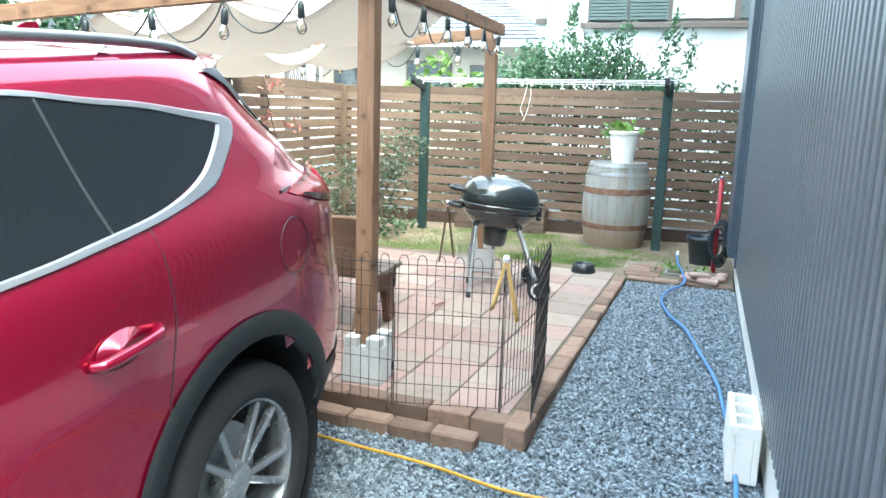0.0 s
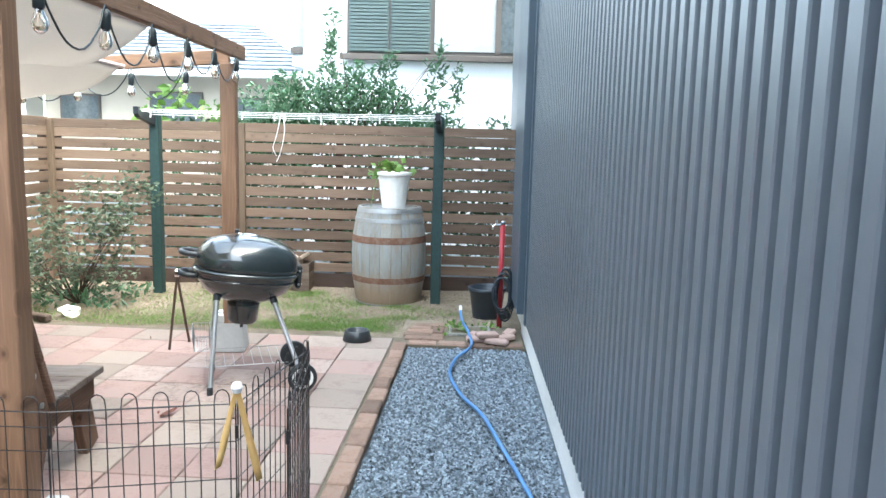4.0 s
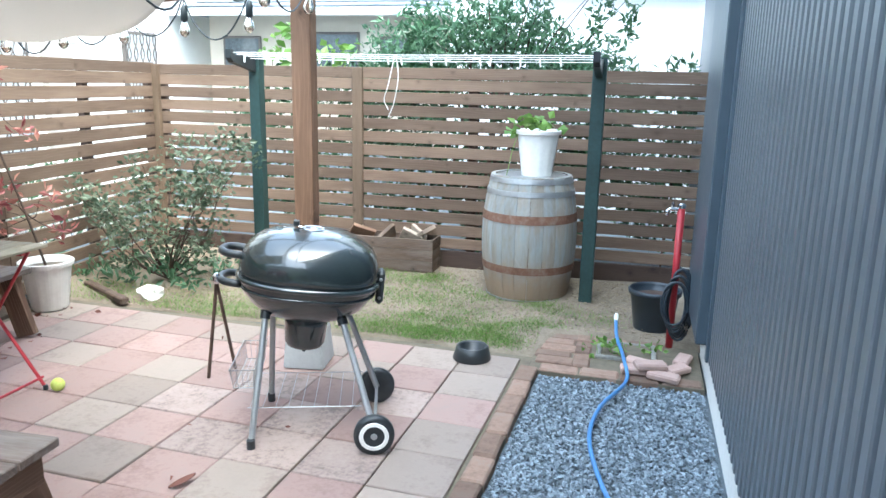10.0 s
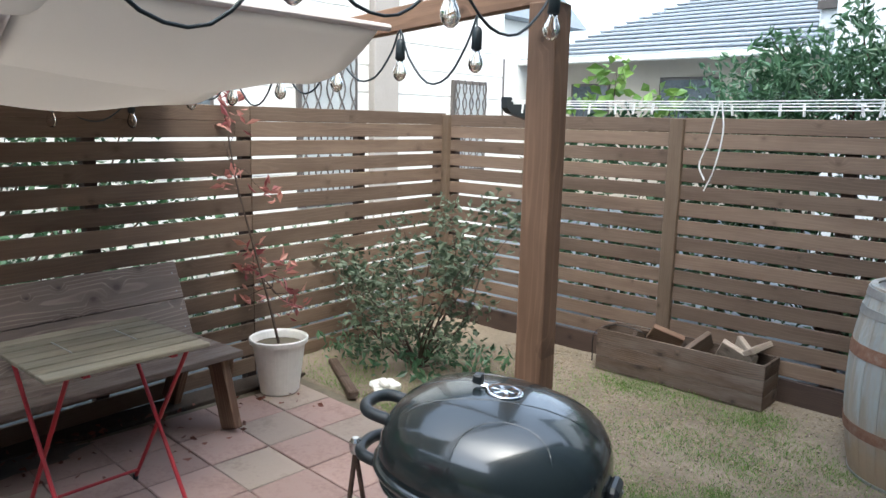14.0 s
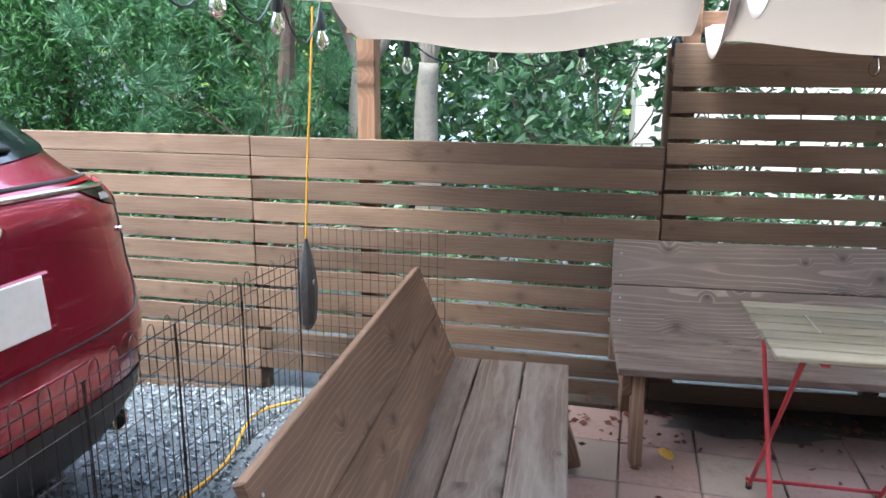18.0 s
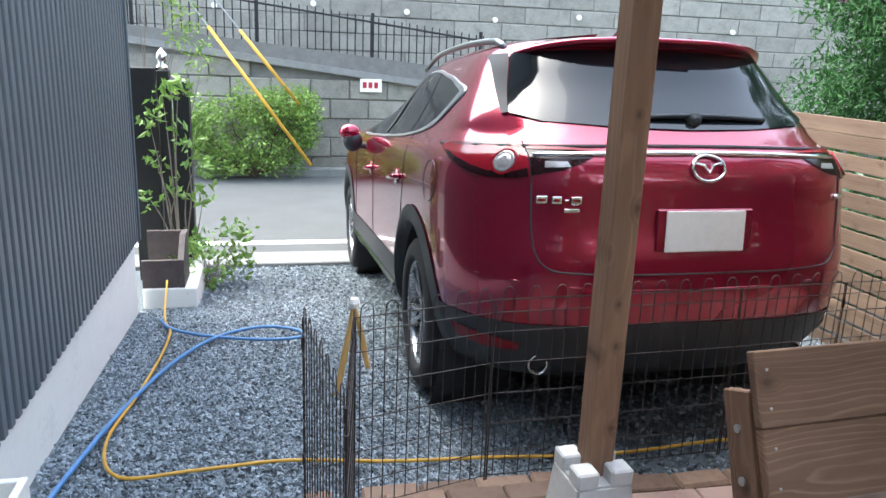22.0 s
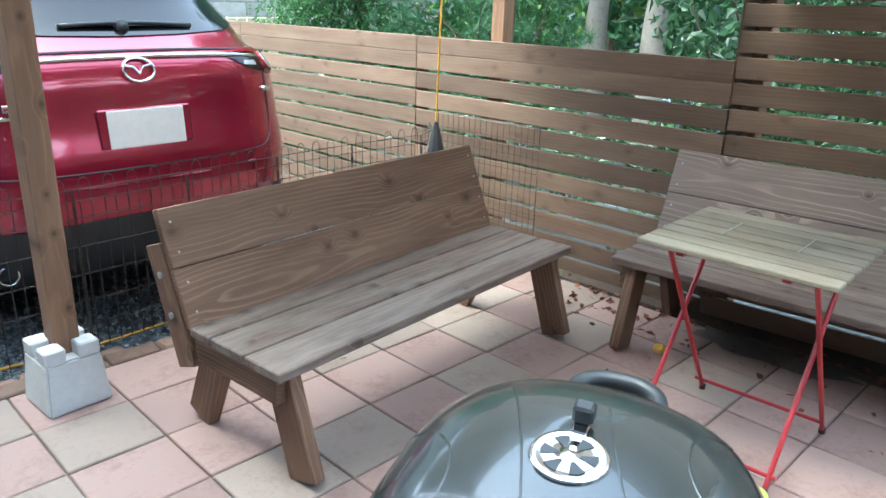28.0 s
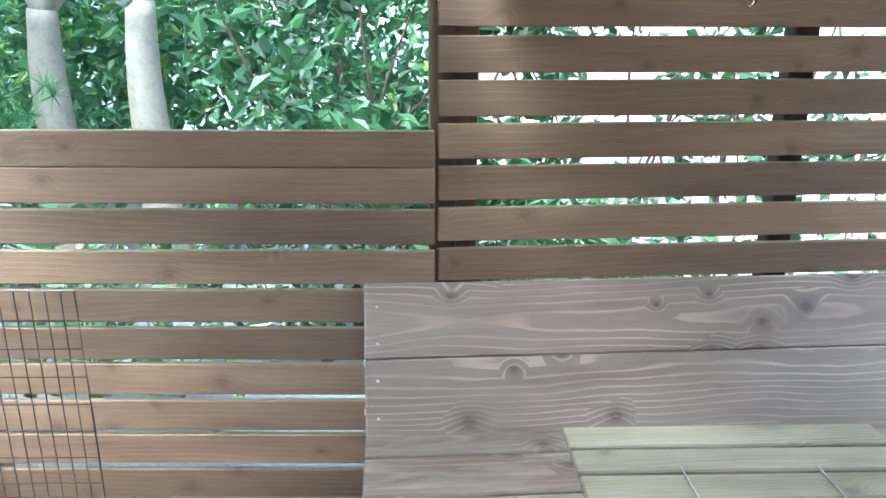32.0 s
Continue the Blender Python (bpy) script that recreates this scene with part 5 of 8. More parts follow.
# plain ring badge and bars in the place of lettering
ring = [rear_pt(1.15 + 0.047 * math.sin(t), 0.066 * math.cos(t), 0.012) for t in [2 * math.pi * i / 32 for i in range(32)]]
part("badge_ring", tube(bmesh.new(), ring, 0.007, 6, close=True), CHROME, car, "chrome oval badge", True)
part("badge_bar", tube(bmesh.new(), [rear_pt(1.15 + z, x, 0.012) for x, z in ((-0.055, 0.02), (-0.02, 0.012), (0.0, -0.015), (0.02, 0.012), (0.055, 0.02))], 0.006, 6), CHROME, car)
for x0, x1, z0, z1 in ((0.6, 0.645, 1.015, 1.043), (0.553, 0.592, 1.015, 1.043), (0.53, 0.547, 1.026, 1.032), (0.484, 0.525, 1.015, 1.043), (0.49, 0.55, 0.985, 1.0)):
    c = rear_pt((z0 + z1) / 2, (x0 + x1) / 2, 0.0)
    part("emblem_bar", boxbm(x0, x1, c.y, c.y + 0.008, z0, z1, 0.002), CHROME, car, "chrome emblem bar")
    if z1 > 1.04:
        part("emblem_gap", boxbm(x0 + 0.008, x1 - 0.006, c.y + 0.0082, c.y + 0.009, (z0 + z1) / 2 - 0.005, (z0 + z1) / 2 + 0.005), CAR_RED, car)
part("side_emblem", tube(bmesh.new(), [rear_pt(1.035, -0.62 - 0.02 * i, 0.004) for i in range(5)], 0.011, 6), CHROME, car, "small chrome emblem", True)
py_ = rear_pt(0.92, 0).y
part("plate_recess", boxbm(-0.2, 0.2, py_ - 0.03, py_ + 0.012, 0.84, 1.0, 0.006), CAR_RED, car)
part("number_plate", boxbm(-0.165, 0.165, py_ + 0.0125, py_ + 0.02, 0.84, 0.995, 0.004), WHITE_POT, car, "blank white number plate")
part("rear_wiper", tube(bmesh.new(), [rear_pt(1.33, -0.36 + 0.045 * i, 0.016) + Vector((0, 0, 0.012 * math.sin(i / 13 * 3.14))) for i in range(14)], 0.011, 6), BLACK_PL, car, "black rear wiper", True)
part("wiper_pivot", lathe(bmesh.new(), [(0.03, -0.01), (0.028, 0.02), (0.01, 0.03)], 16, Matrix.Translation(rear_pt(1.325, -0.03, 0.01)) @ Matrix.Rotation(-math.pi / 2, 4, "X")), BLACK_PL, car)
part("aerial_fin", prism(bmesh.new(), [(0.28, 1.66), (0.08, 1.665), (0.21, 1.725), (0.26, 1.73)], -0.014, 0.014), CAR_RED, car)


def nose_patch(name, pts, mat, label):
    """A patch on the nose between a lower and an upper line of (x, z)."""
    lo, hi = pts
    bm = bmesh.new()
    cols = []
    for i in range(17):
        u = i / 16 * (len(lo) - 1)
        k = min(len(lo) - 2, int(u))
        a = [p + (q - p) * (u - k) for p, q in zip(lo[k], lo[k + 1])]
        b = [p + (q - p) * (u - k) for p, q in zip(hi[k], hi[k + 1])]
        col = []
        for j in range(9):
            x, z = a[0] + (b[0] - a[0]) * j / 8, a[1] + (b[1] - a[1]) * j / 8
            hw, yr, yf, n = lev(z)
            col.append(bm.verts.new((x, yf + 1.2 - 1.2 * max(0.0, 1 - abs(x / hw) ** n) ** (1 / n) - 0.006, z + 0.004)))
        cols.append(col)
    for P, Q in zip(cols, cols[1:]):
        for j in range(8):
            bm.faces.new((P[j], P[j + 1], Q[j + 1], Q[j]))
    bmesh.ops.recalc_face_normals(bm, faces=bm.faces)
    return part(name, bm, mat, car, label, True)


nose_patch("windscreen", ([(-0.74, 1.22), (0, 1.2), (0.74, 1.22)], [(-0.6, 1.58), (0, 1.61), (0.6, 1.58)]), CAR_GLASS, "dark windscreen")

# ---- leaves, stems ----
def leaf_cloud(name, pts, size, mat, parent, flat=0.0, aspect=0.45, seed=1, up=0.0, jitter=0.4):
    """Many small bent leaves, one mesh, at the given points."""
    rng = np.random.default_rng(seed)
    P = np.asarray(pts, float)
    n = len(P)
    d = rng.normal(size=(n, 3))
    d[:, 2] = d[:, 2] * (1 - flat) + up
    d /= np.linalg.norm(d, axis=1)[:, None]
    q = rng.normal(size=(n, 3))
    w = np.cross(d, q)
    w /= np.linalg.norm(w, axis=1)[:, None] + 1e-9
    nrm = np.cross(d, w)
    s = size * (1 - jitter + 2 * jitter * rng.random(n))[:, None]
    tip, mid = P + d * s, P + d * s * 0.5
    a, b = mid + w * s * aspect * 0.5 + nrm * s * 0.1, mid - w * s * aspect * 0.5 + nrm * s * 0.1
    V = np.stack([P, a, tip, b], 1).reshape(-1, 3)
    F = [(4 * i, 4 * i + 1, 4 * i + 2, 4 * i + 3) for i in range(n)]
    me = bpy.data.meshes.new(name)
    me.from_pydata(V.tolist(), [], F)
    me.materials.append(mat)
    ob = new(name, me)
    ob.parent = parent
    return ob


def clumps(rng, centres, n, r):
    """Points in soft balls round the centres, denser towards their skins."""
    C = np.asarray(centres, float)
    k = rng.integers(0, len(C), n)
    d = rng.normal(size=(n, 3))
    d /= np.linalg.norm(d, axis=1)[:, None]
    rad = r * (0.35 + 0.75 * rng.random(n) ** 0.6)
    return C[k, :3] + d * (rad * (C[k, 3] if C.shape[1] > 3 else 1))[:, None]


def branchy(rng, base, tips, r0, bm, wob=0.06):
    """Limbs from a base to each tip."""
    for t in tips:
        a, b = Vector(base), Vector(t)
        mids = [a.lerp(b, f) + Vector(rng.normal(size=3)) * wob for f in (0.33, 0.66)]
        tube(bm, smooth_path([a, *mids, b], 4), [r0 * (1 - 0.8 * i / 12) for i in range(13)], 6)
    return bm


# ---- wire pen ----
PEN_H = 0.70
def pen_loop():
    bm = bmesh.new()
    w = 0.022
    pts = [(-w, 0, 0.015), (-w, 0, PEN_H - 0.01)] + [(-w * math.cos(math.pi * i / 6), 0, PEN_H + 0.03 * math.sin(math.pi * i / 6)) for i in range(1, 6)] + [(w, 0, PEN_H - 0.01), (w, 0, 0.015)]
    tube(bm, pts, 0.0019, 5)
    me = bpy.data.meshes.new("wire_loop")
    bm.to_mesh(me)
    bm.free()
    me.materials.append(WIRE_M)
    return me


LOOP_ME = pen_loop()
pen = thing("wire_pen", "dark folding wire pet pen round the patio edge", "pet pen")
CHAIN = [(-3.15, 3.6), (-3.14, 2.85), (-2.88, 2.97), (-2.4, 2.94), (-1.93, 2.95), (-1.45, 2.98), (-0.97, 2.99), (-0.49, 3.0), (0.0, 3.12), (0.085, 3.72), (0.155, 3.09)]
for (ax, ay), (bx, by) in zip(CHAIN, CHAIN[1:]):
    L = math.hypot(bx - ax, by - ay)
    first = ax < -3.14 and ay > 3.5
    H_ = 0.78 if first else 0.685
    pn = part("panel", tube(bmesh.new(), [(0.004, 0, 0.0), (0.004, 0, H_ / 2), (0.004, 0, H_), (L / 2, 0, H_), (L - 0.004, 0, H_), (L - 0.004, 0, H_ / 2), (L - 0.004, 0, 0.0)], 0.0028, 6), WIRE_M, pen)
    for zz in ([0.02 + 0.0845 * q for q in range(9)] if first else (0.02, 0.115, 0.225, 0.34, 0.455, 0.57, 0.64)):
        part("cross_wire", tube(bmesh.new(), [(0.006, 0.0022, zz), (L - 0.006, 0.0022, zz)], 0.0019, 5), WIRE_M, pn)
    pn.matrix_basis = Matrix.Translation((ax, ay, 0.0)) @ Matrix.Rotation(math.atan2(by - ay, bx - ax), 4, "Z")
    k = max(2, round(L / 0.088))
    if first:
        for i in range(1, 18):
            part("upright_wire", tube(bmesh.new(), [(i * L / 18, 0, 0.015), (i * L / 18, 0, 0.778)], 0.0019, 5), WIRE_M, pn)
        k = 0
    for i in range(k):
        share("wire_loop", LOOP_ME, pn, Matrix.Translation(((i + 0.5) * L / k, 0, 0)))
    for zz in (0.2, 0.6):
        part("hinge_clip", tube(bmesh.new(), [(L - 0.002, 0, zz - 0.02), (L - 0.002, 0, zz + 0.02)], 0.006, 6), WIRE_M, pn)

# yellow rag hung on the pen's corner
rag = thing("rag", "yellow cloth strip hung over the pen corner", "rag", pose(0.0, 3.12, 0.0))
for dx_, dy_, z1 in ((-0.05, -0.03, 0.5), (0.055, 0.03, 0.44)):
    bm = bmesh.new()
    rows = []
    for i in range(9):
        t = i / 8
        w = 0.007 + 0.014 * t * (1.15 - t)
        c = Vector((dx_ * t, dy_ * t, 0.735 + (z1 - 0.735) * t))
        rows.append([bm.verts.new(c + Vector((w * 0.8 * k, w * 0.3 * k + 0.004 * math.sin(7 * t + 2 * k), 0.003 * k))) for k in (-1, 0, 1)])
    for P, Q in zip(rows, rows[1:]):
        for j in range(2):
            bm.faces.new((P[j], P[j + 1], Q[j + 1], Q[j]))
    o = part("cloth_end", bm, mottled("rag_cloth", [(0.5, 0.3, 0.1), (0.62, 0.42, 0.18)], 9, 0.95) if dx_ < 0 else bpy.data.materials["rag_cloth"], rag, smooth=True)
    sm = o.modifiers.new("thick", "SOLIDIFY")
    sm.thickness = 0.004
part("knot", lathe(bmesh.new(), [(0.012, -0.016), (0.018, 0.0), (0.012, 0.014)], 10, Matrix.Translation((0, 0, 0.735))), WHITE_POT, rag, "pale knot")

# black bag hung on the pen by the fence, under a yellow cord
bag = thing("black_bag", "black bag hung in the pen corner", "bag", pose(-3.02, 2.95, 0.0))
part("sack", lathe(bmesh.new(), [(0.03, 0.3), (0.06, 0.33), (0.074, 0.42), (0.078, 0.5), (0.066, 0.58), (0.04, 0.67), (0.018, 0.725), (0.012, 0.745)], 9, Matrix.Diagonal((1, 0.55, 1, 1))), plain("bag_film", (0.05, 0.055, 0.06), 0.38, spot=0.5, scale=9, bmp=0.5), bag, smooth=False)
part("tag", boxbm(0.0, 0.02, 0.036, 0.0385, 0.46, 0.55, 0.001), WHITE_POT, bag, "small white tag")
cord = tagged(part("hanging_cord", tube(bmesh.new(), [(-3.02, 2.95, 0.74), (-3.0, 2.98, 1.1), (-2.97, 3.02, 1.45), (-2.95, 3.05, 1.78)], 0.0055, 6), YELLOW_CORD), "yellow cord hanging from the pergola beam", "cord")

# ---- string lights ----
BULB_PROF = [(0.012, 0.0), (0.014, -0.012), (0.024, -0.035), (0.0265, -0.052), (0.02, -0.07), (0.008, -0.08), (0.001, -0.082)]
SOCK_ME = mesh_of("socket", lathe(bmesh.new(), [(0.004, 0.075), (0.012, 0.07), (0.0175, 0.055), (0.0185, 0.0), (0.014, -0.004)], 14), SOCKET_M)
BULB_ME = mesh_of("bulb", lathe(bmesh.new(), BULB_PROF, 16), BULB_GLASS)
FIL_ME = mesh_of("filament", tube(bmesh.new(), [(0.004, 0, -0.005), (0.008, 0, -0.04), (0, 0.006, -0.055), (-0.008, 0, -0.04), (-0.004, 0, -0.005)], 0.0012, 5), FILAMENT)


def string_lights(a, b, n, drop, label, sag=0.19, loop=0.0):
    a, b = Vector(a), Vector(b)
    ob = thing("string_lights", label, "string lights", group="string lights")
    pts = []
    rng = random.Random(n * 7 + int(drop * 100))
    hooks = [a.lerp(b, (i + 0.5) / n) for i in range(n)]
    for i, h in enumerate(hooks):
        pts.append(h)
        if i < n - 1:
            g = hooks[i + 1]
            s = sag * rng.uniform(0.75, 1.25)
            pts += [h.lerp(g, 0.12) - Vector((0, 0, s * 0.45)), h.lerp(g, 0.35) - Vector((0, 0, s * 0.95)), h.lerp(g, 0.62) - Vector((0, 0, s)), h.lerp(g, 0.88) - Vector((0, 0, s * 0.5))]
    part("cable", tube(bmesh.new(), smooth_path(pts, 3), 0.0042, 6), SOCKET_M, ob, "black cable", True)
    for h in hooks:
        d = drop * rng.uniform(0.85, 1.15)
        tilt = Matrix.Rotation(rng.uniform(-0.07, 0.07), 4, "X") @ Matrix.Rotation(rng.uniform(-0.07, 0.07), 4, "Y")
        s = share("socket", SOCK_ME, ob, Matrix.Translation(h - Vector((0, 0, d + 0.07))) @ tilt)
        bl = share("bulb", BULB_ME, s, Matrix.Identity(4))
        share("filament", FIL_ME, s, Matrix.Identity(4))
        part("lead", tube(bmesh.new(), [h, h - Vector((0, 0, d))], 0.003, 5), SOCKET_M, ob)
    return ob


string_lights((A[0] + 0.065, A[1] - 0.1, PZ - 0.075), (B[0] + 0.065, B[1] + 0.15, PZ - 0.005), 6, 0.02, "black string lights with clear bulbs along a beam")
string_lights((A[0] - 0.1, A[1] - 0.09, PZ - 0.085), (C[0] + 0.3, C[1] - 0.03, PZ - 0.225), 5, 0.04, "black string lights with clear bulbs along a beam")
string_lights((B[0] - 0.1, B[1] - 0.02, PZ - 0.055), (-3.2, 5.93, PZ - 0.22), 6, 0.04, "black string lights with clear bulbs along a beam", 0.17)
string_lights((-3.2, 3.2, PZ - 0.325), (-3.3, 5.95, PZ - 0.325), 7, 0.02, "black string lights with clear bulbs above the fence", 0.13)

# ---- clothes line ----
def line_post(x, y, label):
    ob = thing("line_post", label, "post", pose(x, y, 0.0), group="clothes line posts")
    p = part("post", plank(1.72, 0.09, 0.085, 0.004), GREEN_POST_M, ob)
    p.matrix_basis = Matrix.Translation((0, 0, 0.84)) @ Matrix.Rotation(-math.pi / 2, 4, "Y")
    part("bracket", prism(bmesh.new(), [(-0.05, 1.57), (-0.36, 1.63), (-0.4, 1.66), (-0.4, 1.72), (-0.36, 1.72), (-0.34, 1.68), (-0.05, 1.69)], -0.022, 0.022), BLACK_PL, ob, "black line bracket")
    return ob


line_post(0.41, 7.7, "dark green painted clothes line post beside the barrel")
line_post(-2.2, 7.83, "dark green painted clothes line post beside the shrub")
clines = thing("clothes_line", "white clothes lines with pegs between the posts", "clothes line")
for k, (dy_, zz) in enumerate(((-0.36, 1.7), (-0.28, 1.69), (-0.2, 1.68), (-0.12, 1.665))):
    part("line", tube(bmesh.new(), [(-2.2, 7.83 + dy_, zz), (-0.9, 7.765 + dy_, zz - 0.008), (0.41, 7.7 + dy_, zz)], 0.003, 5), WHITE_POT, clines)
peg_bm = boxbm(-0.006, 0.006, -0.004, 0.004, -0.045, 0.012, 0.002)
PEG = mesh_of("peg", peg_bm, WHITE_POT, False)
rng = random.Random(4)
for i in range(15):
    x = -2.1 + 2.4 * (i + rng.random() * 0.8) / 15
    dy_ = rng.choice((-0.36, -0.28, -0.2, -0.12))
    share("peg", PEG, clines, Matrix.Translation((x, 7.765 + dy_ - 0.025 * (x + 0.9), 1.675)) @ Matrix.Rotation(rng.uniform(-0.2, 0.2), 4, "Y"))
for pts in ([(-0.93, 7.4, 1.69), (-0.97, 7.39, 1.5), (-1.0, 7.39, 1.4), (-0.97, 7.39, 1.33)], [(-0.92, 7.4, 1.69), (-0.9, 7.39, 1.55), (-0.93, 7.39, 1.38), (-0.97, 7.39, 1.28)]):
    part("loose_string", tube(bmesh.new(), smooth_path(pts, 5), 0.004, 5), WHITE_POT, clines, "loose white string")

# ---- pots ----
def fluted_pot(name, m, r0, r1, h, label, n=12):
    ob = thing(name, label, "plant pot", m)
    bm = bmesh.new()
    rings = []
    for r, zz in ((r0 * 0.9, 0.0), (r0, 0.012), (r0 + (r1 - r0) * 0.45, h * 0.45), (r1 * 0.97, h * 0.88), (r1 * 0.97, h * 0.9), (r1 * 1.07, h * 0.91), (r1 * 1.09, h * 0.985), (r1 * 1.05, h), (r1 * 0.99, h * 0.97), (r1 * 0.93, h * 0.86)):
        ring = []
        for j in range(n * 4):
            t = 2 * math.pi * j / (n * 4)
            f = 1 - 0.018 * (0.5 + 0.5 * math.cos(n * t)) if h * 0.01 < zz < h * 0.89 else 1.0
            ring.append(bm.verts.new((r * f * math.cos(t), r * f * math.sin(t), zz)))
        rings.append(ring)
    k = n * 4
    for P, Q in zip(rings, rings[1:]):
        for j in range(k):
            bm.faces.new((P[j], P[(j + 1) % k], Q[(j + 1) % k], Q[j]))
    bm.faces.new(rings[0][::-1])
    part("pot", bm, WHITE_POT, ob)
    part("soil", lathe(bmesh.new(), [(r1 * 0.93, h * 0.85), (r1 * 0.5, h * 0.865), (0.001, h * 0.87)], 20), GROUT_M, ob)
    return ob


pot1 = fluted_pot("strawberry_pot", pose(0.0, 7.85, 0.866), 0.108, 0.15, 0.34, "white fluted pot with strawberry leaves on the barrel")
rg = np.random.default_rng(3)
pts = clumps(rg, [(0, 0, 0.36, 1), (-0.09, 0.0, 0.37, 0.8), (0.07, 0.02, 0.37, 0.8), (-0.16, -0.03, 0.34, 0.7), (0, -0.05, 0.39, 0.6)], 46, 0.075)
leaf_cloud("foliage", pts, 0.075, LEAF_STRAW, pot1, 0.4, 0.9, 2, 0.2)
part("runner", tube(bmesh.new(), smooth_path([(-0.13, -0.02, 0.34), (-0.17, -0.06, 0.2), (-0.2, -0.1, 0.02), (-0.24, -0.1, -0.12), (-0.21, -0.12, -0.22)], 4), 0.003, 5), LEAF_STRAW, pot1)

pot2 = fluted_pot("photinia_pot", pose(-3.0, 6.42, 0.0), 0.112, 0.155, 0.33, "white fluted pot with a red leaved sapling")
stem = smooth_path([(0, 0, 0.28), (-0.06, -0.03, 0.55), (-0.14, -0.08, 0.9), (-0.21, -0.12, 1.2), (-0.26, -0.14, 1.5), (-0.28, -0.15, 1.62)], 4)
part("stem", tube(bmesh.new(), stem, [0.009 * (1 - 0.6 * i / 20) for i in range(21)], 6), BARK_DARK, pot2)
tw = [(0.1, -0.05, 0.75), (0.16, 0.0, 0.6), (-0.3, 0.0, 0.7), (-0.36, 0.05, 0.62), (-0.24, -0.02, 0.8), (-0.04, -0.02, 1.15), (-0.36, -0.12, 1.5), (-0.16, -0.16, 1.55), (-0.27, -0.12, 1.66), (-0.33, 0.0, 0.5), (0.1, 0.0, 0.5), (-0.26, -0.14, 1.2)]
part("branchwork", branchy(rg, (-0.08, 0.01, 0.6), tw[:5] + tw[9:11], 0.004, branchy(rg, (-0.225, -0.125, 1.3), tw[5:9] + tw[11:], 0.003, bmesh.new(), 0.02), 0.02), BARK_DARK, pot2)
pts = clumps(rg, [(*t, 1) for t in tw], 170, 0.07)
leaf_cloud("foliage", pts, 0.075, LEAF_RED, pot2, 0.2, 0.4, 5, 0.5)

# ---- shrub in the corner ----
shrub = thing("shrub", "sparse grey green shrub in the fence corner", "shrub", pose(-2.72, 7.25, 0.01))
rg = np.random.default_rng(8)
tips = [(-0.6, -0.15, 0.7), (-0.7, 0.0, 0.6), (0.62, 0.2, 0.95), (0.55, -0.1, 0.85), (-0.45, -0.1, 0.62), (-0.3, -0.25, 0.5), (-0.5, 0.15, 0.45), (-0.2, 0.1, 0.85), (0.05, 0.15, 0.98), (0.25, 0.05, 1.0), (0.35, -0.1, 0.72), (0.45, 0.05, 0.5), (0.15, -0.3, 0.45), (0.0, -0.2, 0.7), (0.3, 0.25, 0.85), (-0.35, 0.2, 0.7), (0.5, -0.15, 0.32), (-0.15, -0.38, 0.3), (0.48, 0.2, 1.05), (0.1, 0.05, 0.3)]
part("branchwork", branchy(rg, (0.02, 0.03, 0.0), tips, 0.008, bmesh.new(), 0.04), BARK_DARK, shrub)
pts = clumps(rg, [(*t, 1.0) for t in tips] + [(t[0] * 0.7, t[1] * 0.7, t[2] * 0.75, 0.9) for t in tips], 2700, 0.125)
pts = pts[pts[:, 2] > 0.02]
leaf_cloud("crown", pts, 0.046, LEAF_SHRUB, shrub, 0.45, 0.55, 6)
under = thing("groundcover", "low dark leafy plants under the shrub", "plant", pose(-2.72, 7.2, 0.01))
pts = np.c_[rg.uniform(-0.6, 0.55, 420), rg.uniform(-0.3, 0.5, 420), rg.uniform(0.01, 0.13, 420)]
leaf_cloud("crown", pts, 0.07, LEAF_LAUREL, under, 0.2, 0.4, 7, 0.8)
rock = tagged(part("rock", bmesh.new(), FOUND_M), "pale rock at the lawn edge", "rock")
bm = bmesh.new()
bmesh.ops.create_icosphere(bm, subdivisions=3, radius=0.06)
for v in bm.verts:
    v.co = v.co * (1 + 1.1 * noise.noise(v.co * 22)) * Vector((1.0, 0.8, 0.75)).length / 1.48
    v.co.z *= 0.85
bm.to_mesh(rock.data)
bm.free()
rock.matrix_basis = pose(-2.5, 6.8, 0.045)

# edging boards by the lawn
edge = tagged(part("edging_board", plank(0.62, 0.05, 0.06, 0.008), BOX_M), "weathered timber edging at the patio corner", "edging")
edge.matrix_basis = pose(-2.86, 6.78, 0.026, 0, 0, -28)

# ---- planter box with offcuts ----
pbox = thing("planter_box", "dark weathered wooden planter box against the fence", "planter", pose(-1.37, 8.23, 0.01))
for k in range(3):
    for yy, L in ((-0.115, 1.06), (0.115, 1.06)):
        p = part("side_board", plank(L, 0.088, 0.016, 0.003), BOX_M, pbox)
        p.matrix_basis = Matrix.Translation((0, yy, 0.046 + 0.09 * k))
    for xx in (-0.522, 0.522):
        p = part("end_board", plank(0.212, 0.088, 0.016, 0.003), BOX_M, pbox)
        p.matrix_basis = Matrix.Translation((xx, 0, 0.046 + 0.09 * k)) @ Matrix.Rotation(math.pi / 2, 4, "Z")
part("soil", boxbm(-0.51, 0.51, -0.105, 0.105, 0.01, 0.2), GROUT_M, pbox)
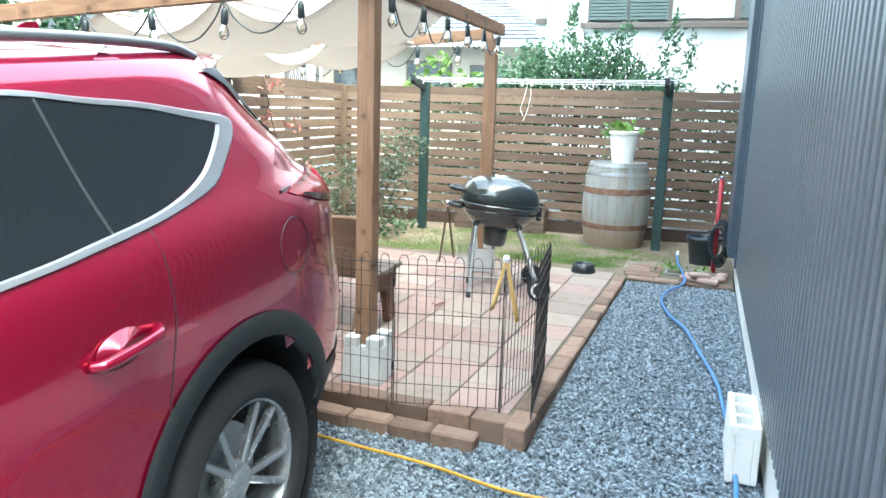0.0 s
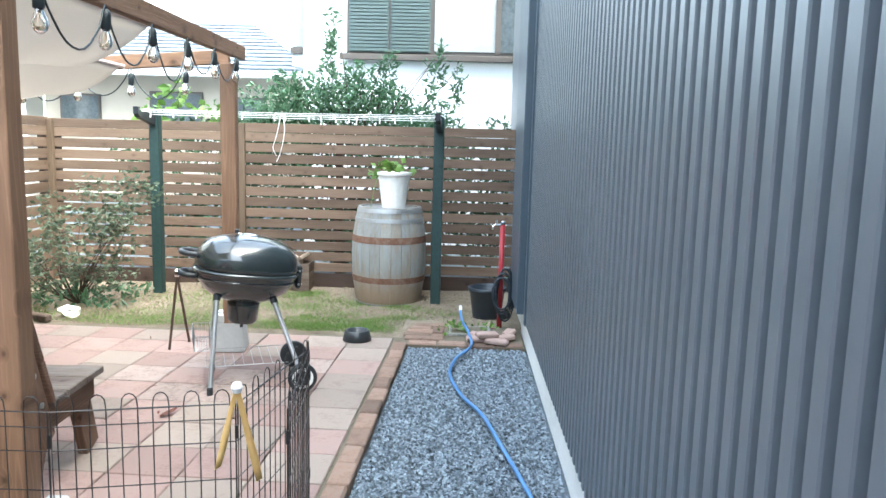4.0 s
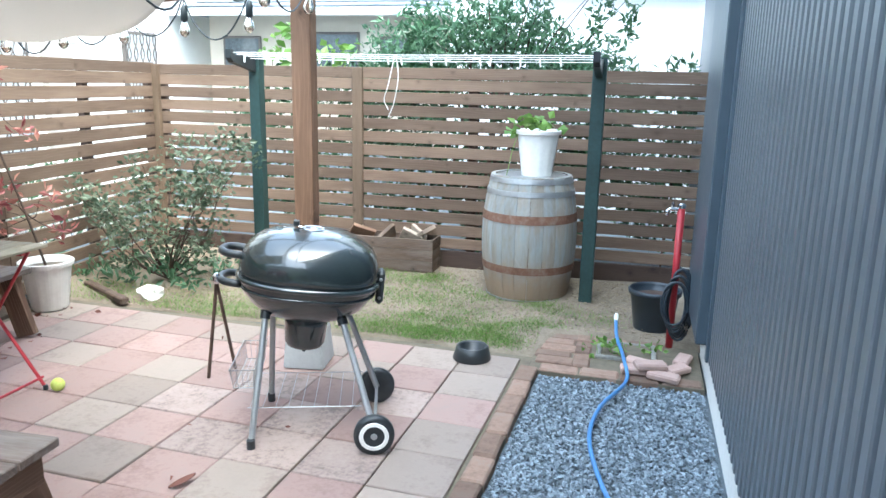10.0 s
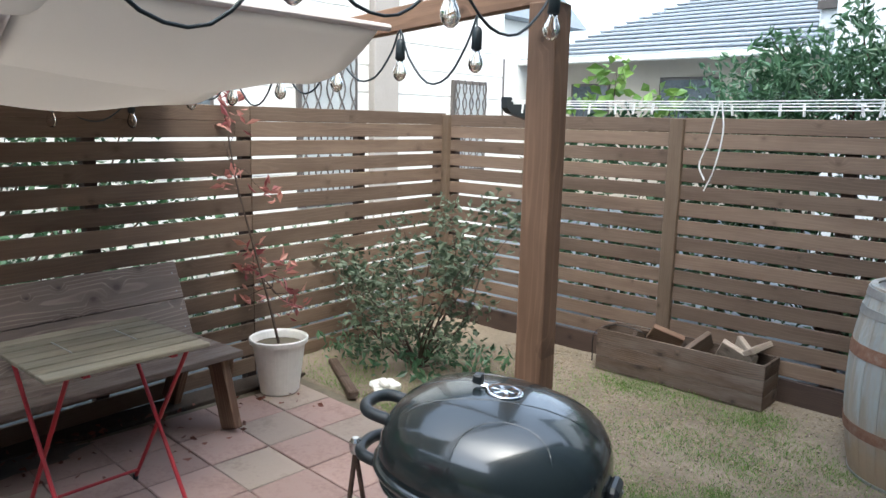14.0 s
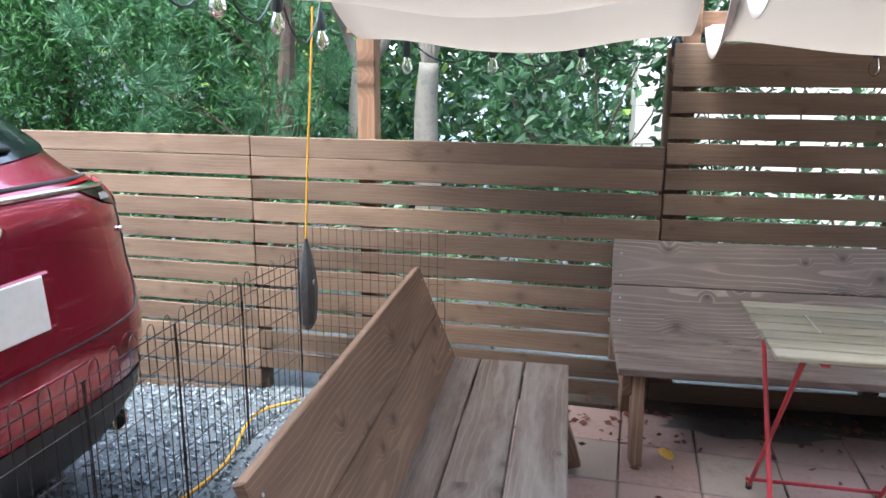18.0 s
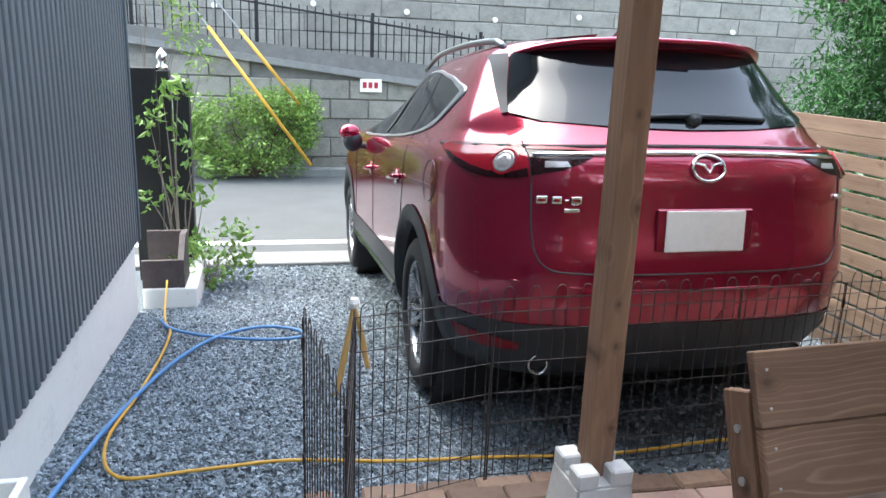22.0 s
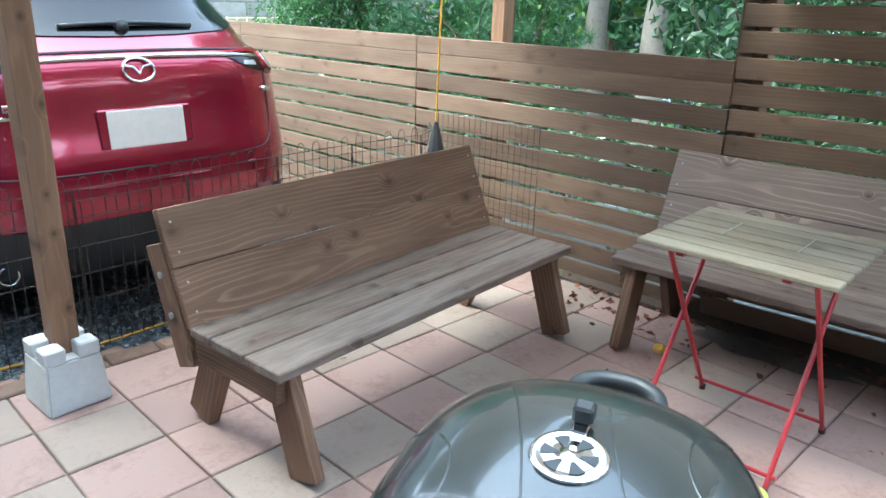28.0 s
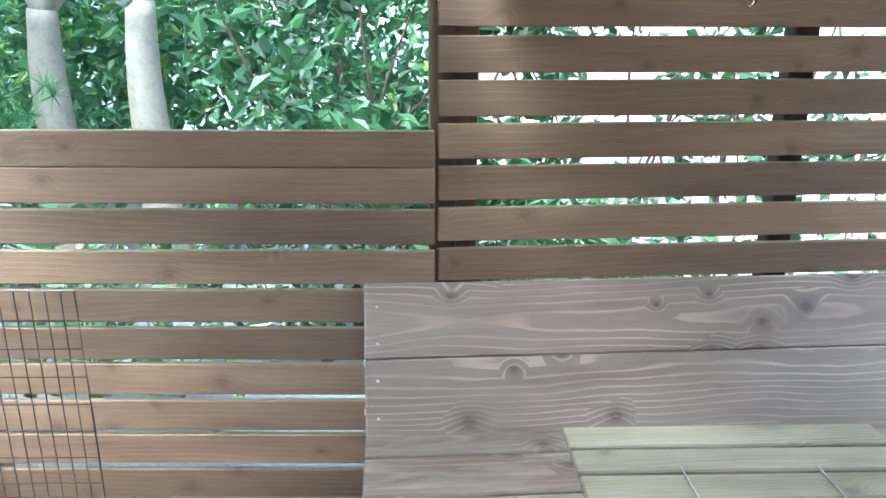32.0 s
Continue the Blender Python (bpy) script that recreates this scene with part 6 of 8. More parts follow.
for x, y, zz, s, r, mt in ((-0.12, 0.0, 0.27, 0.2, (40, 20, 30), BENCH_M), (0.1, 0.0, 0.26, 0.18, (20, -30, 60), BOX_M), (0.32, -0.02, 0.26, 0.19, (30, 25, 10), CRATE_M), (0.42, 0.02, 0.31, 0.17, (60, -10, 70), CRATE_M), (0.36, 0.03, 0.26, 0.2, (0, 20, -40), CRATE_M), (-0.3, 0.03, 0.23, 0.14, (10, 15, 80), BOX_M)):
    o = tagged(part("wood_offcut", plank(s, s * 0.7, 0.035, 0.004), mt), "cut block of timber lying in the planter", "offcut", "wood offcuts")
    o.matrix_basis = pose(-1.37 + x, 8.23 + y, zz + 0.01, *r)
wire_loop = tagged(part("wire_hoop", tube(bmesh.new(), smooth_path([(-1.98, 8.2, 0.02), (-1.96, 8.18, 0.22), (-1.8, 8.16, 0.31), (-1.62, 8.17, 0.3), (-1.6, 8.2, 0.25)], 5), 0.004, 5), WIRE_M), "bent wire hoop over the planter", "wire")

# ---- bowl, ball, bucket, tap ----
bowl = tagged(part("pet_bowl", lathe(bmesh.new(), [(0.105, 0.0), (0.108, 0.005), (0.09, 0.075), (0.082, 0.078), (0.072, 0.07), (0.062, 0.03), (0.001, 0.025)], 36), BLACK_PL, smooth=True), "black plastic pet bowl on the pavers", "bowl")
bowl.matrix_basis = pose(-0.12, 6.4, 0.002)
bm = bmesh.new()
bmesh.ops.create_icosphere(bm, subdivisions=3, radius=0.033)
ball = tagged(part("tennis_ball", bm, mottled("ball_felt", [(0.42, 0.5, 0.09), (0.56, 0.62, 0.18)], 40, 0.98, bmp=0.6), smooth=True), "yellow green tennis ball on the pavers", "ball")
ball.matrix_basis = pose(-1.965, 5.34, 0.034)
BUCKET_M = plain("blue_black_plastic", (0.024, 0.034, 0.044), 0.42, spot=0.2)
bucket = thing("bucket", "dark plastic bucket beside the tap", "bucket", pose(0.87, 7.28, 0.0))
part("tub", lathe(bmesh.new(), [(0.115, 0.0), (0.12, 0.01), (0.15, 0.23), (0.165, 0.235), (0.168, 0.265), (0.155, 0.27), (0.15, 0.25), (0.14, 0.2)], 32), BUCKET_M, bucket, smooth=True)
part("soil", lathe(bmesh.new(), [(0.145, 0.215), (0.07, 0.23), (0.001, 0.225)], 20), FENCE_DARK, bucket)
part("rim_beads", tube(bmesh.new(), [(0.16 * math.cos(2 * math.pi * i / 30), 0.16 * math.sin(2 * math.pi * i / 30), 0.262) for i in range(30)], 0.006, 5, close=True), BLACK_PL, bucket)
tap = thing("standpipe", "red standpipe with a chrome tap", "tap", pose(0.965, 6.97, 0.0))
part("pipe", tube(bmesh.new(), [(0, 0, -0.03), (0, 0, 0.84)], 0.021, 12), RED_PAINT, tap, "red painted pipe", True)
part("cap", lathe(bmesh.new(), [(0.024, 0.84), (0.024, 0.86), (0.014, 0.868), (0.001, 0.87)], 14), CHROME, tap)
part("spout", tube(bmesh.new(), smooth_path([(0.0, 0, 0.83), (-0.05, -0.01, 0.835), (-0.075, -0.015, 0.825), (-0.082, -0.016, 0.795)], 4), 0.01, 8), CHROME, tap, smooth=True)
part("handle", tube(bmesh.new(), [(-0.05, -0.04, 0.872), (-0.05, 0.02, 0.872)], 0.007, 8), CHROME, tap)
part("valve", tube(bmesh.new(), [(-0.05, -0.01, 0.835), (-0.05, -0.01, 0.872)], 0.008, 8), CHROME, tap)
hosecoil = thing("hose_coil", "dark hose coiled over the standpipe", "hose", pose(0.99, 6.98, 0.0))
for k in range(9):
    o = 0.009 * k
    pts = [(0.015 - o * 0.5 + (0.075 - 0.006 * (k % 4)) * math.sin(2 * math.pi * i / 20), -0.045 - o + 0.03 * math.cos(2 * math.pi * i / 20) * 0.3, 0.27 + 0.012 * (k % 3) + (0.215 - 0.011 * k) * math.cos(2 * math.pi * i / 20)) for i in range(20)]
    part("coil", tube(bmesh.new(), pts, 0.0085, 6, close=True), plain("dark_hose", (0.02, 0.03, 0.04), 0.4) if k == 0 else bpy.data.materials["dark_hose"], hosecoil, smooth=True)

# ---- hoses and cord on the ground ----
def gz(x, y, r):
    return max(ground_z(y), -0.012 if y > 4.2 else -9) + r + 0.012
def ground_line(name, xy, r, mat, label, cat):
    pts = smooth_path([(x, y, (z if z is not None else gz(x, y, r))) for x, y, z in [(p + (None,))[:3] for p in xy]], 6)
    return tagged(part(name, tube(bmesh.new(), pts, r, 8), mat, smooth=True), label, cat)


hose = thing("garden_hose", "blue garden hose across the gravel", "hose")
h1 = ground_line("hose_run", [(0.645, 7.02, 0.11), (0.66, 6.8, 0.08), (0.71, 6.5, 0.06), (0.73, 6.3), (0.62, 5.95), (0.59, 5.6), (0.67, 5.2), (0.78, 4.9), (0.86, 4.5), (0.96, 4.0), (0.99, 3.7), (1.01, 3.3, 0.0), (1.03, 2.9), (0.99, 2.5), (0.9, 1.9), (0.75, 1.3), (0.55, 0.9), (0.3, 0.75), (0.1, 0.85), (0.08, 1.0), (0.3, 1.02), (0.62, 0.9), (0.85, 0.72), (0.95, 0.5)], 0.0105, HOSE_M, "", "")
h1.parent = hose
part("nozzle", lathe(bmesh.new(), [(0.012, 0), (0.014, 0.03), (0.011, 0.05)], 12, Matrix.Translation((0.645, 7.02, 0.11)) @ Matrix.Rotation(radians(-50), 4, "X")), WHITE_POT, hose, "pale hose end")
ground_line("extension_cord", [(0.95, 0.1, -0.1), (0.93, 0.45), (0.86, 0.75), (0.85, 1.2), (0.88, 1.8), (0.92, 2.3), (0.82, 2.62), (0.55, 2.62), (0.2, 2.6), (-0.2, 2.68), (-0.6, 2.72), (-1.1, 2.78), (-1.7, 2.75), (-2.3, 2.85), (-2.8, 2.75), (-3.0, 2.9)], 0.0075, YELLOW_CORD, "yellow extension cord lying on the gravel", "cord")

# ---- concrete block by the wall ----
blk = thing("hollow_block", "pale hollow concrete block beside the wall", "concrete block", pose(1.05, 3.2, ground_z(3.2) - 0.01))
bm = bmesh.new()
W_, L_, H_ = 0.1, 0.39, 0.19
part("front_face", boxbm(-0.06, -0.035, -L_ / 2, L_ / 2, 0, H_ + 0.06, 0.004), FOUND_M, blk)
part("back_face", boxbm(0.035, 0.06, -L_ / 2, L_ / 2, 0, H_ + 0.06, 0.004), FOUND_M, blk)
for yy in (-L_ / 2 + 0.0125, -0.065, 0.065, L_ / 2 - 0.0125):
    part("web", boxbm(-0.035, 0.035, yy - 0.0125, yy + 0.0125, 0, H_ + 0.058, 0.003), FOUND_M, blk)
bm.free()

# ---- grill fittings ----
ZV = RIM + 0.2085
vent = kettle("lid_vent", lathe(bmesh.new(), [(0.05, ZV - 0.004), (0.052, ZV), (0.05, ZV + 0.003), (0.044, ZV + 0.004), (0.04, ZV + 0.0025), (0.012, ZV + 0.0025), (0.01, ZV + 0.005), (0.001, ZV + 0.006)], 32), CHROME, grill, "bright lid vent disc")
for k in range(6):
    t = 2 * math.pi * (k + 0.5) / 6
    bm = bmesh.new()
    bm.faces.new([bm.verts.new((r * math.cos(t + o), r * math.sin(t + o), ZV + 0.0032)) for r, o in ((0.014, -0.15), (0.037, -0.3), (0.038, 0.0), (0.037, 0.3), (0.014, 0.15))])
    kettle("vent_slot", bm, BLACK_PL, vent, smooth=False)
kettle("vent_stem", boxbm(-0.066, -0.044, -0.011, 0.011, ZV + 0.0, ZV + 0.006, 0.002), CHROME, grill, smooth=False)
kettle("vent_tab", boxbm(-0.088, -0.062, -0.014, 0.014, ZV + 0.004, ZV + 0.03, 0.004), BLACK_PL, grill, "black vent tab", False)
PRESS = Matrix.Rotation(radians(18), 4, "Z")
for sy in (-1, 1):
    run = [PRESS @ Vector((x, sy * (0.06 + 0.3 * x * x), 0)) for x in [-0.25 + 0.5 * i / 32 for i in range(33)]]
    kettle("lid_rib", tube(bmesh.new(), [(p.x, p.y, lid_z(p.x, p.y) + 0.0008 - 0.0016) for p in run], 0.0022, 6), ENAMEL, grill, "raised rib pressed in the lid")
    arc = [PRESS @ Vector((0.12 * math.cos(q), sy * (0.252 - 0.1 * math.sin(q)), 0)) for q in [math.pi * (0.04 + 0.92 * i / 20) for i in range(21)]]
    kettle("lid_rib", tube(bmesh.new(), [(p.x, p.y, lid_z(p.x, p.y) + 0.0008 - 0.0016) for p in arc], 0.0022, 6), ENAMEL, grill)
RUST_M = mottled("rusted_steel", [(0.05, 0.036, 0.03), (0.13, 0.075, 0.052)], 30, 0.75, bmp=0.2, bdist=0.002)
ash = thing("tongs", "rusty charcoal tongs hanging from the grill handle", "tongs", pose(-1.03, 5.3, 0.04))
part("arm", tube(bmesh.new(), [(0.0, 0, 0.61), (-0.045, -0.03, 0.17)], 0.0075, 6), RUST_M, ash)
part("arm", tube(bmesh.new(), [(0.0, 0, 0.61), (0.05, 0.04, 0.2)], 0.0075, 6), RUST_M, ash)
part("hook", lathe(bmesh.new(), [(0.014, 0), (0.018, 0.012), (0.018, 0.035), (0.01, 0.046)], 12, Matrix.Translation((0, 0, 0.605))), CHROME, ash)
# wire basket hung on the two legs beside the handles
basket = part("wire_basket", tube(bmesh.new(), [(-0.312, -0.232, 0.32), (-0.208, -0.232, 0.32), (-0.208, 0.135, 0.32), (-0.312, 0.135, 0.32)], 0.0026, 6, close=True), STEEL, grill, "small steel wire basket on the legs")
part("basket_foot", tube(bmesh.new(), [(-0.3, -0.22, 0.235), (-0.216, -0.22, 0.235), (-0.216, 0.124, 0.235), (-0.3, 0.124, 0.235)], 0.002, 6, close=True), STEEL, basket)
for i in range(5):
    x0, x1 = -0.308 + 0.0245 * i, -0.298 + 0.0205 * i
    part("basket_wire", tube(bmesh.new(), [(x0, -0.232, 0.32), (x1, -0.22, 0.235), (x1, 0.124, 0.235), (x0, 0.135, 0.32)], 0.0013, 5), STEEL, basket)
for i in range(17):
    y0, y1 = -0.225 + 0.0221 * i, -0.214 + 0.0207 * i
    part("basket_wire", tube(bmesh.new(), [(-0.312, y0, 0.32), (-0.3, y1, 0.235), (-0.216, y1, 0.235), (-0.208, y0, 0.32)], 0.0013, 5), STEEL, basket)
for y0, lx in ((-0.215, -0.204), (0.12, -0.196)):
    part("basket_hook", tube(bmesh.new(), [(-0.208, y0, 0.318), (lx, y0, 0.35), (lx + 0.012, y0, 0.352)], 0.002, 5), STEEL, basket)
shelf = part("lower_rack", bmesh.new(), STEEL, grill, "thin wire rack between the legs")
bm = bmesh.new()
for i in range(9):
    tube(bm, [(-0.24 + 0.055 * i, -0.19, 0.13), (-0.24 + 0.055 * i, 0.2, 0.13)], 0.0014, 5)
for yy in (-0.19, 0.2):
    tube(bm, [(-0.25, yy, 0.13), (0.24, yy, 0.13)], 0.002, 5)
bm.to_mesh(shelf.data)
bm.free()

# ---- white house behind the back fence ----
wh = thing("white_house", "white rendered house with dark shuttered window", "house")
HY = 12.0
part("wall", boxbm(-1.75, 9.0, HY, HY + 6, -0.2, 6.2, 0.01), WALL_WHITE, wh, "white rendered wall")
part("roof", boxbm(-2.3, 9.5, HY - 0.6, HY + 6.5, 6.2, 6.4, 0.02), ROOF_M, wh)
win = part("window", boxbm(-1.1, 2.2, HY - 0.06, HY + 0.02, 2.74, 4.1, 0.01), FRAME_BR, wh, "dark framed window")
part("sill", boxbm(-1.2, 2.3, HY - 0.13, HY - 0.061, 2.66, 2.745, 0.008), FRAME_BR, win)
for x0, x1 in ((-1.07, -0.5), (-0.47, 0.1)):
    sh = part("shutter", boxbm(x0, x1, HY - 0.1, HY - 0.065, 2.77, 4.07, 0.005), SHUT_M, win, "green grey louvred shutter")
    for k in range(26):
        part("louvre", boxbm(x0 + 0.02, x1 - 0.02, HY - 0.118, HY - 0.102, 2.785 + 0.049 * k, 2.822 + 0.049 * k, 0.004), SHUT_M, sh)
for x0, x1 in ((0.16, 1.04), (1.1, 2.14)):
    part("pane", boxbm(x0, x1, HY - 0.082, HY - 0.066, 2.8, 4.05, 0.003), CURTAIN_M if x0 < 1 else HOUSE_GLASS, win, "pane with a pale curtain behind")
part("mullion", boxbm(1.03, 1.11, HY - 0.1, HY - 0.084, 2.76, 4.08, 0.004), FRAME_BR, win)
bay = part("bay_window", boxbm(-1.95, -1.76, HY + 0.15, HY + 1.6, 2.55, 4.2, 0.02), WALL_WHITE, wh, "small bay on the house corner")
part("bay_pane", boxbm(-1.93, -1.78, HY + 0.13, HY + 0.149, 2.85, 4.1, 0.004), CURTAIN_M, bay)
part("bay_frame", boxbm(-1.96, -1.75, HY + 0.1, HY + 0.14, 2.75, 2.84, 0.006), FRAME_BR, bay)

# ---- cream house beyond the tall fence ----
ch = thing("cream_house", "cream sided house with latticed windows", "house")
HX = -6.2
part("wall", boxbm(HX - 5, HX, 4.5, 12.5, -0.2, 5.6, 0.01), WALL_CREAM, ch, "cream horizontal siding")
for k in range(17):
    part("siding_course", boxbm(HX, HX + 0.012, 4.5, 12.5, 0.35 + 0.31 * k, 0.645 + 0.31 * k, 0.003), WALL_CREAM, ch)
part("roof", boxbm(HX - 5.5, HX + 0.7, 4.0, 13.1, 5.6, 5.8, 0.02), ROOF_M, ch)
for y0, y1, z0, z1 in ((11.4, 12.1, 0.9, 2.12), (8.9, 9.75, 0.6, 2.35), (6.4, 7.9, 1.5, 3.6)):
    w = part("window", boxbm(HX + 0.013, HX + 0.06, y0, y1, z0, z1, 0.008), FRAME_BR, ch, "dark framed window with lattice")
    part("pane", boxbm(HX + 0.061, HX + 0.066, y0 + 0.05, y1 - 0.05, z0 + 0.05, z1 - 0.05), CURTAIN_M if y1 - y0 < 1 else HOUSE_GLASS, w)
    if y1 - y0 < 1:
        n = 5
        for k in range(n):
            for sg in (1, -1):
                pts = [(HX + 0.08, y0 + (y1 - y0) * (k + 0.5 + sg * 0.28 * math.sin(2 * math.pi * i / 8)) / n, z0 + (z1 - z0) * i / 24) for i in range(25)]
                part("lattice_bar", tube(bmesh.new(), pts, 0.009, 5), FRAME_BR, w)
part("drain_column", boxbm(HX + 0.013, HX + 0.12, 9.95, 10.35, -0.2, 5.6, 0.01), mottled("taupe_panel", [(0.3, 0.27, 0.24), (0.36, 0.33, 0.3)], 3), ch, "taupe vertical panel")

# ---- tiled roof house in the distance ----
th_ = thing("tiled_house", "distant house with grey tiled roof and balcony", "house")
HY2 = 19.0
part("wall", boxbm(-9.6, -3.4, HY2, HY2 + 6, -0.2, 3.0, 0.02), mottled("beige_wall", [(0.5, 0.44, 0.36), (0.6, 0.54, 0.45)], 2), th_, "beige wall")
bm = bmesh.new()
e = [bm.verts.new(p) for p in ((-10.2, HY2 - 0.7, 3.0), (-2.8, HY2 - 0.7, 3.0), (-2.8, HY2 + 6.7, 3.0), (-10.2, HY2 + 6.7, 3.0))]
r_ = [bm.verts.new(p) for p in ((-7.6, HY2 + 3, 4.7), (-5.4, HY2 + 3, 4.7))]
bm.faces.new((e[0], e[1], r_[1], r_[0]))
bm.faces.new((e[2], e[3], r_[0], r_[1]))
bm.faces.new((e[1], e[2], r_[1]))
bm.faces.new((e[3], e[0], r_[0]))
bm.faces.new(e[::-1])
roof2 = part("roof", bm, ROOF_M, th_, "hipped grey tile roof")
for k in range(14):
    t = k / 14
    x0, x1 = -10.2 + 2.6 * t, -2.8 - 2.6 * t
    y_, z_ = HY2 - 0.7 + 3.7 * t, 3.0 + 1.7 * t
    part("tile_course", boxbm(x0, x1, y_ - 0.02, y_ + 0.05, z_ + 0.02, z_ + 0.06, 0.004), ROOF_M, roof2)
    part("tile_course", boxbm(-2.8 - 2.6 * t - 0.05, -2.8 - 2.6 * t + 0.02, HY2 - 0.7 + 3.7 * t, HY2 + 6.7 - 3.7 * t, z_ + 0.02, z_ + 0.06, 0.004), ROOF_M, roof2)
part("gutter", boxbm(-10.3, -2.7, HY2 - 0.82, HY2 - 0.71, 2.9, 3.02, 0.02), FOUND_M, th_)
for x0, x1, z0, z1 in ((-7.0, -5.7, 1.5, 2.6), (-5.2, -4.2, 1.4, 2.5), (-9.2, -8.2, 1.5, 2.5)):
    w = part("window", boxbm(x0, x1, HY2 - 0.06, HY2, z0, z1, 0.01), FRAME_BR, th_)
    part("pane", boxbm(x0 + 0.06, x1 - 0.06, HY2 - 0.07, HY2 - 0.061, z0 + 0.06, z1 - 0.06), HOUSE_GLASS, w)
bal = part("balcony", boxbm(-5.6, -3.9, HY2 - 1.0, HY2 - 0.9, 1.42, 1.48, 0.01), FOUND_M, th_, "white balcony rail")
for k in range(12):
    part("baluster", boxbm(-5.55 + 0.14 * k, -5.52 + 0.14 * k, HY2 - 0.97, HY2 - 0.93, 0.9, 1.42), FOUND_M, bal)
th3 = thing("far_house", "pale distant house with a red edged roof", "house")
part("wall", boxbm(-14.5, -10.2, 15.5, 20.0, -0.2, 3.9, 0.02), WALL_CREAM, th3)
part("roof", prism(bmesh.new(), [(15.0, 3.9), (20.5, 3.9), (17.75, 5.4)], -14.9, -9.8), ROOF_M, th3)
part("verge", tube(bmesh.new(), [(-9.75, 15.0, 3.9), (-9.75, 17.75, 5.4)], 0.07, 6), RED_PAINT, th3, "red verge board")
w = part("window", boxbm(-10.19, -10.12, 16.4, 17.6, 1.6, 3.0, 0.01), FRAME_BR, th3)

# ---- laurel behind the back fence ----
laurel = thing("laurel", "glossy green laurel bush rising behind the fence", "bush", pose(-0.75, 9.35, 0.0))
rg = np.random.default_rng(21)
cs = [(x, rg.uniform(-0.25, 0.35), rg.uniform(1.5, 1.95) + 0.25 * math.sin(x * 2.2 + 1.5), 1.0) for x in np.linspace(-1.15, 1.25, 24)]
shoots = [(-0.1, 0, 2.85), (-0.15, 0.1, 2.6), (0.45, 0.0, 2.35), (0.55, 0.1, 2.45), (1.0, 0.0, 2.35), (1.1, 0.05, 2.5), (1.3, 0, 2.3), (0.2, 0, 2.3), (-0.5, 0, 2.15), (-0.7, 0.1, 2.2)]
bm = bmesh.new()
branchy(rg, (0, 0, 0.0), [(c[0] * 0.9, c[1], c[2] - 0.1) for c in cs[::2]], 0.03, bm, 0.08)
branchy(rg, (0.2, 0, 1.3), shoots, 0.012, bm, 0.04)
part("branchwork", bm, BARK_DARK, laurel)
pts = np.r_[clumps(rg, cs, 7000, 0.3), clumps(rg, [(x + dx_, y, z - dz_, 0.5) for x, y, z in shoots for dx_, dz_ in ((0, 0), (0.01, 0.12), (-0.01, 0.24), (0, 0.36))], 900, 0.13)]
leaf_cloud("crown", pts, 0.074, LEAF_LAUREL, laurel, 0.1, 0.38, 22, 0.55)
low = [(x, rg.uniform(-0.35, 0.3), rg.uniform(0.2, 1.55), 1.0) for x in np.linspace(-2.4, 2.6, 90)]
hedge_b = thing("back_hedge", "dark leafy growth seen through the back fence", "hedge", pose(-0.75, 9.4, 0.0))
leaf_cloud("crown", clumps(rg, low, 11000, 0.25), 0.085, LEAF_CAM, hedge_b, 0.1, 0.45, 23)
sap = thing("broadleaf_shrub", "bright broad leaved plant behind the corner", "bush", pose(-2.55, 9.3, 0.0))
bm = bmesh.new()
branchy(rg, (0, 0, 0), [(-0.3, 0, 1.8), (0.0, 0, 2.0), (0.3, 0.1, 1.75), (0.5, 0, 1.8)], 0.012, bm)
part("branchwork", bm, BARK_DARK, sap)
leaf_cloud("crown", clumps(rg, [(-0.3, 0, 1.75, 1), (0.0, 0, 1.95, 1), (0.3, 0.1, 1.75, 1), (0.5, 0, 1.8, 0.8)], 110, 0.16), 0.11, LEAF_STRAW, sap, 0.3, 0.6, 24, -0.2)
small = thing("sprig", "small leafy sprig above the fence", "bush", pose(0.95, 9.0, 0.0))
part("branchwork", branchy(rg, (0, 0, 0), [(0, 0, 1.72), (0.1, 0, 1.7), (-0.08, 0, 1.68)], 0.008, bmesh.new(), 0.02), BARK_DARK, small)
leaf_cloud("crown", clumps(rg, [(0, 0, 1.7, 1), (0.1, 0, 1.68, 1), (-0.08, 0, 1.67, 1)], 40, 0.06), 0.07, LEAF_LAUREL, small, 0, 0.4, 25, 0.5)

# ---- trees beyond the low fence ----
def conifer(name, x, y, h, r, label, n, mat, leaf, flat=0.0, droop=0.0, seed=1, aspect=0.3):
    ob = thing(name, label, "tree", pose(x, y, -0.3))
    g = np.random.default_rng(seed)
    part("trunk", tube(bmesh.new(), [(0, 0, 0), (0.03, 0, h * 0.5), (0, 0, h * 0.97)], [0.09, 0.06, 0.015], 8), BARK_DARK, ob)
    cs = []
    for k in range(130):
        t = g.random()
        rr = r * (1 - 0.7 * t) * (0.35 + 0.65 * g.random())
        a = g.random() * 6.283
        cs.append((rr * math.cos(a), rr * math.sin(a), 0.25 + t * (h - 0.25), 1.0 - 0.4 * t))
    part("branchwork", branchy(g, (0, 0, h * 0.4), [c[:3] for c in cs[::6]], 0.007, bmesh.new(), 0.05), BARK_DARK, ob)
    leaf_cloud("crown", clumps(g, cs, n, 0.3 * r + 0.1), leaf, mat, ob, flat, aspect, seed + 1, droop)
    return ob


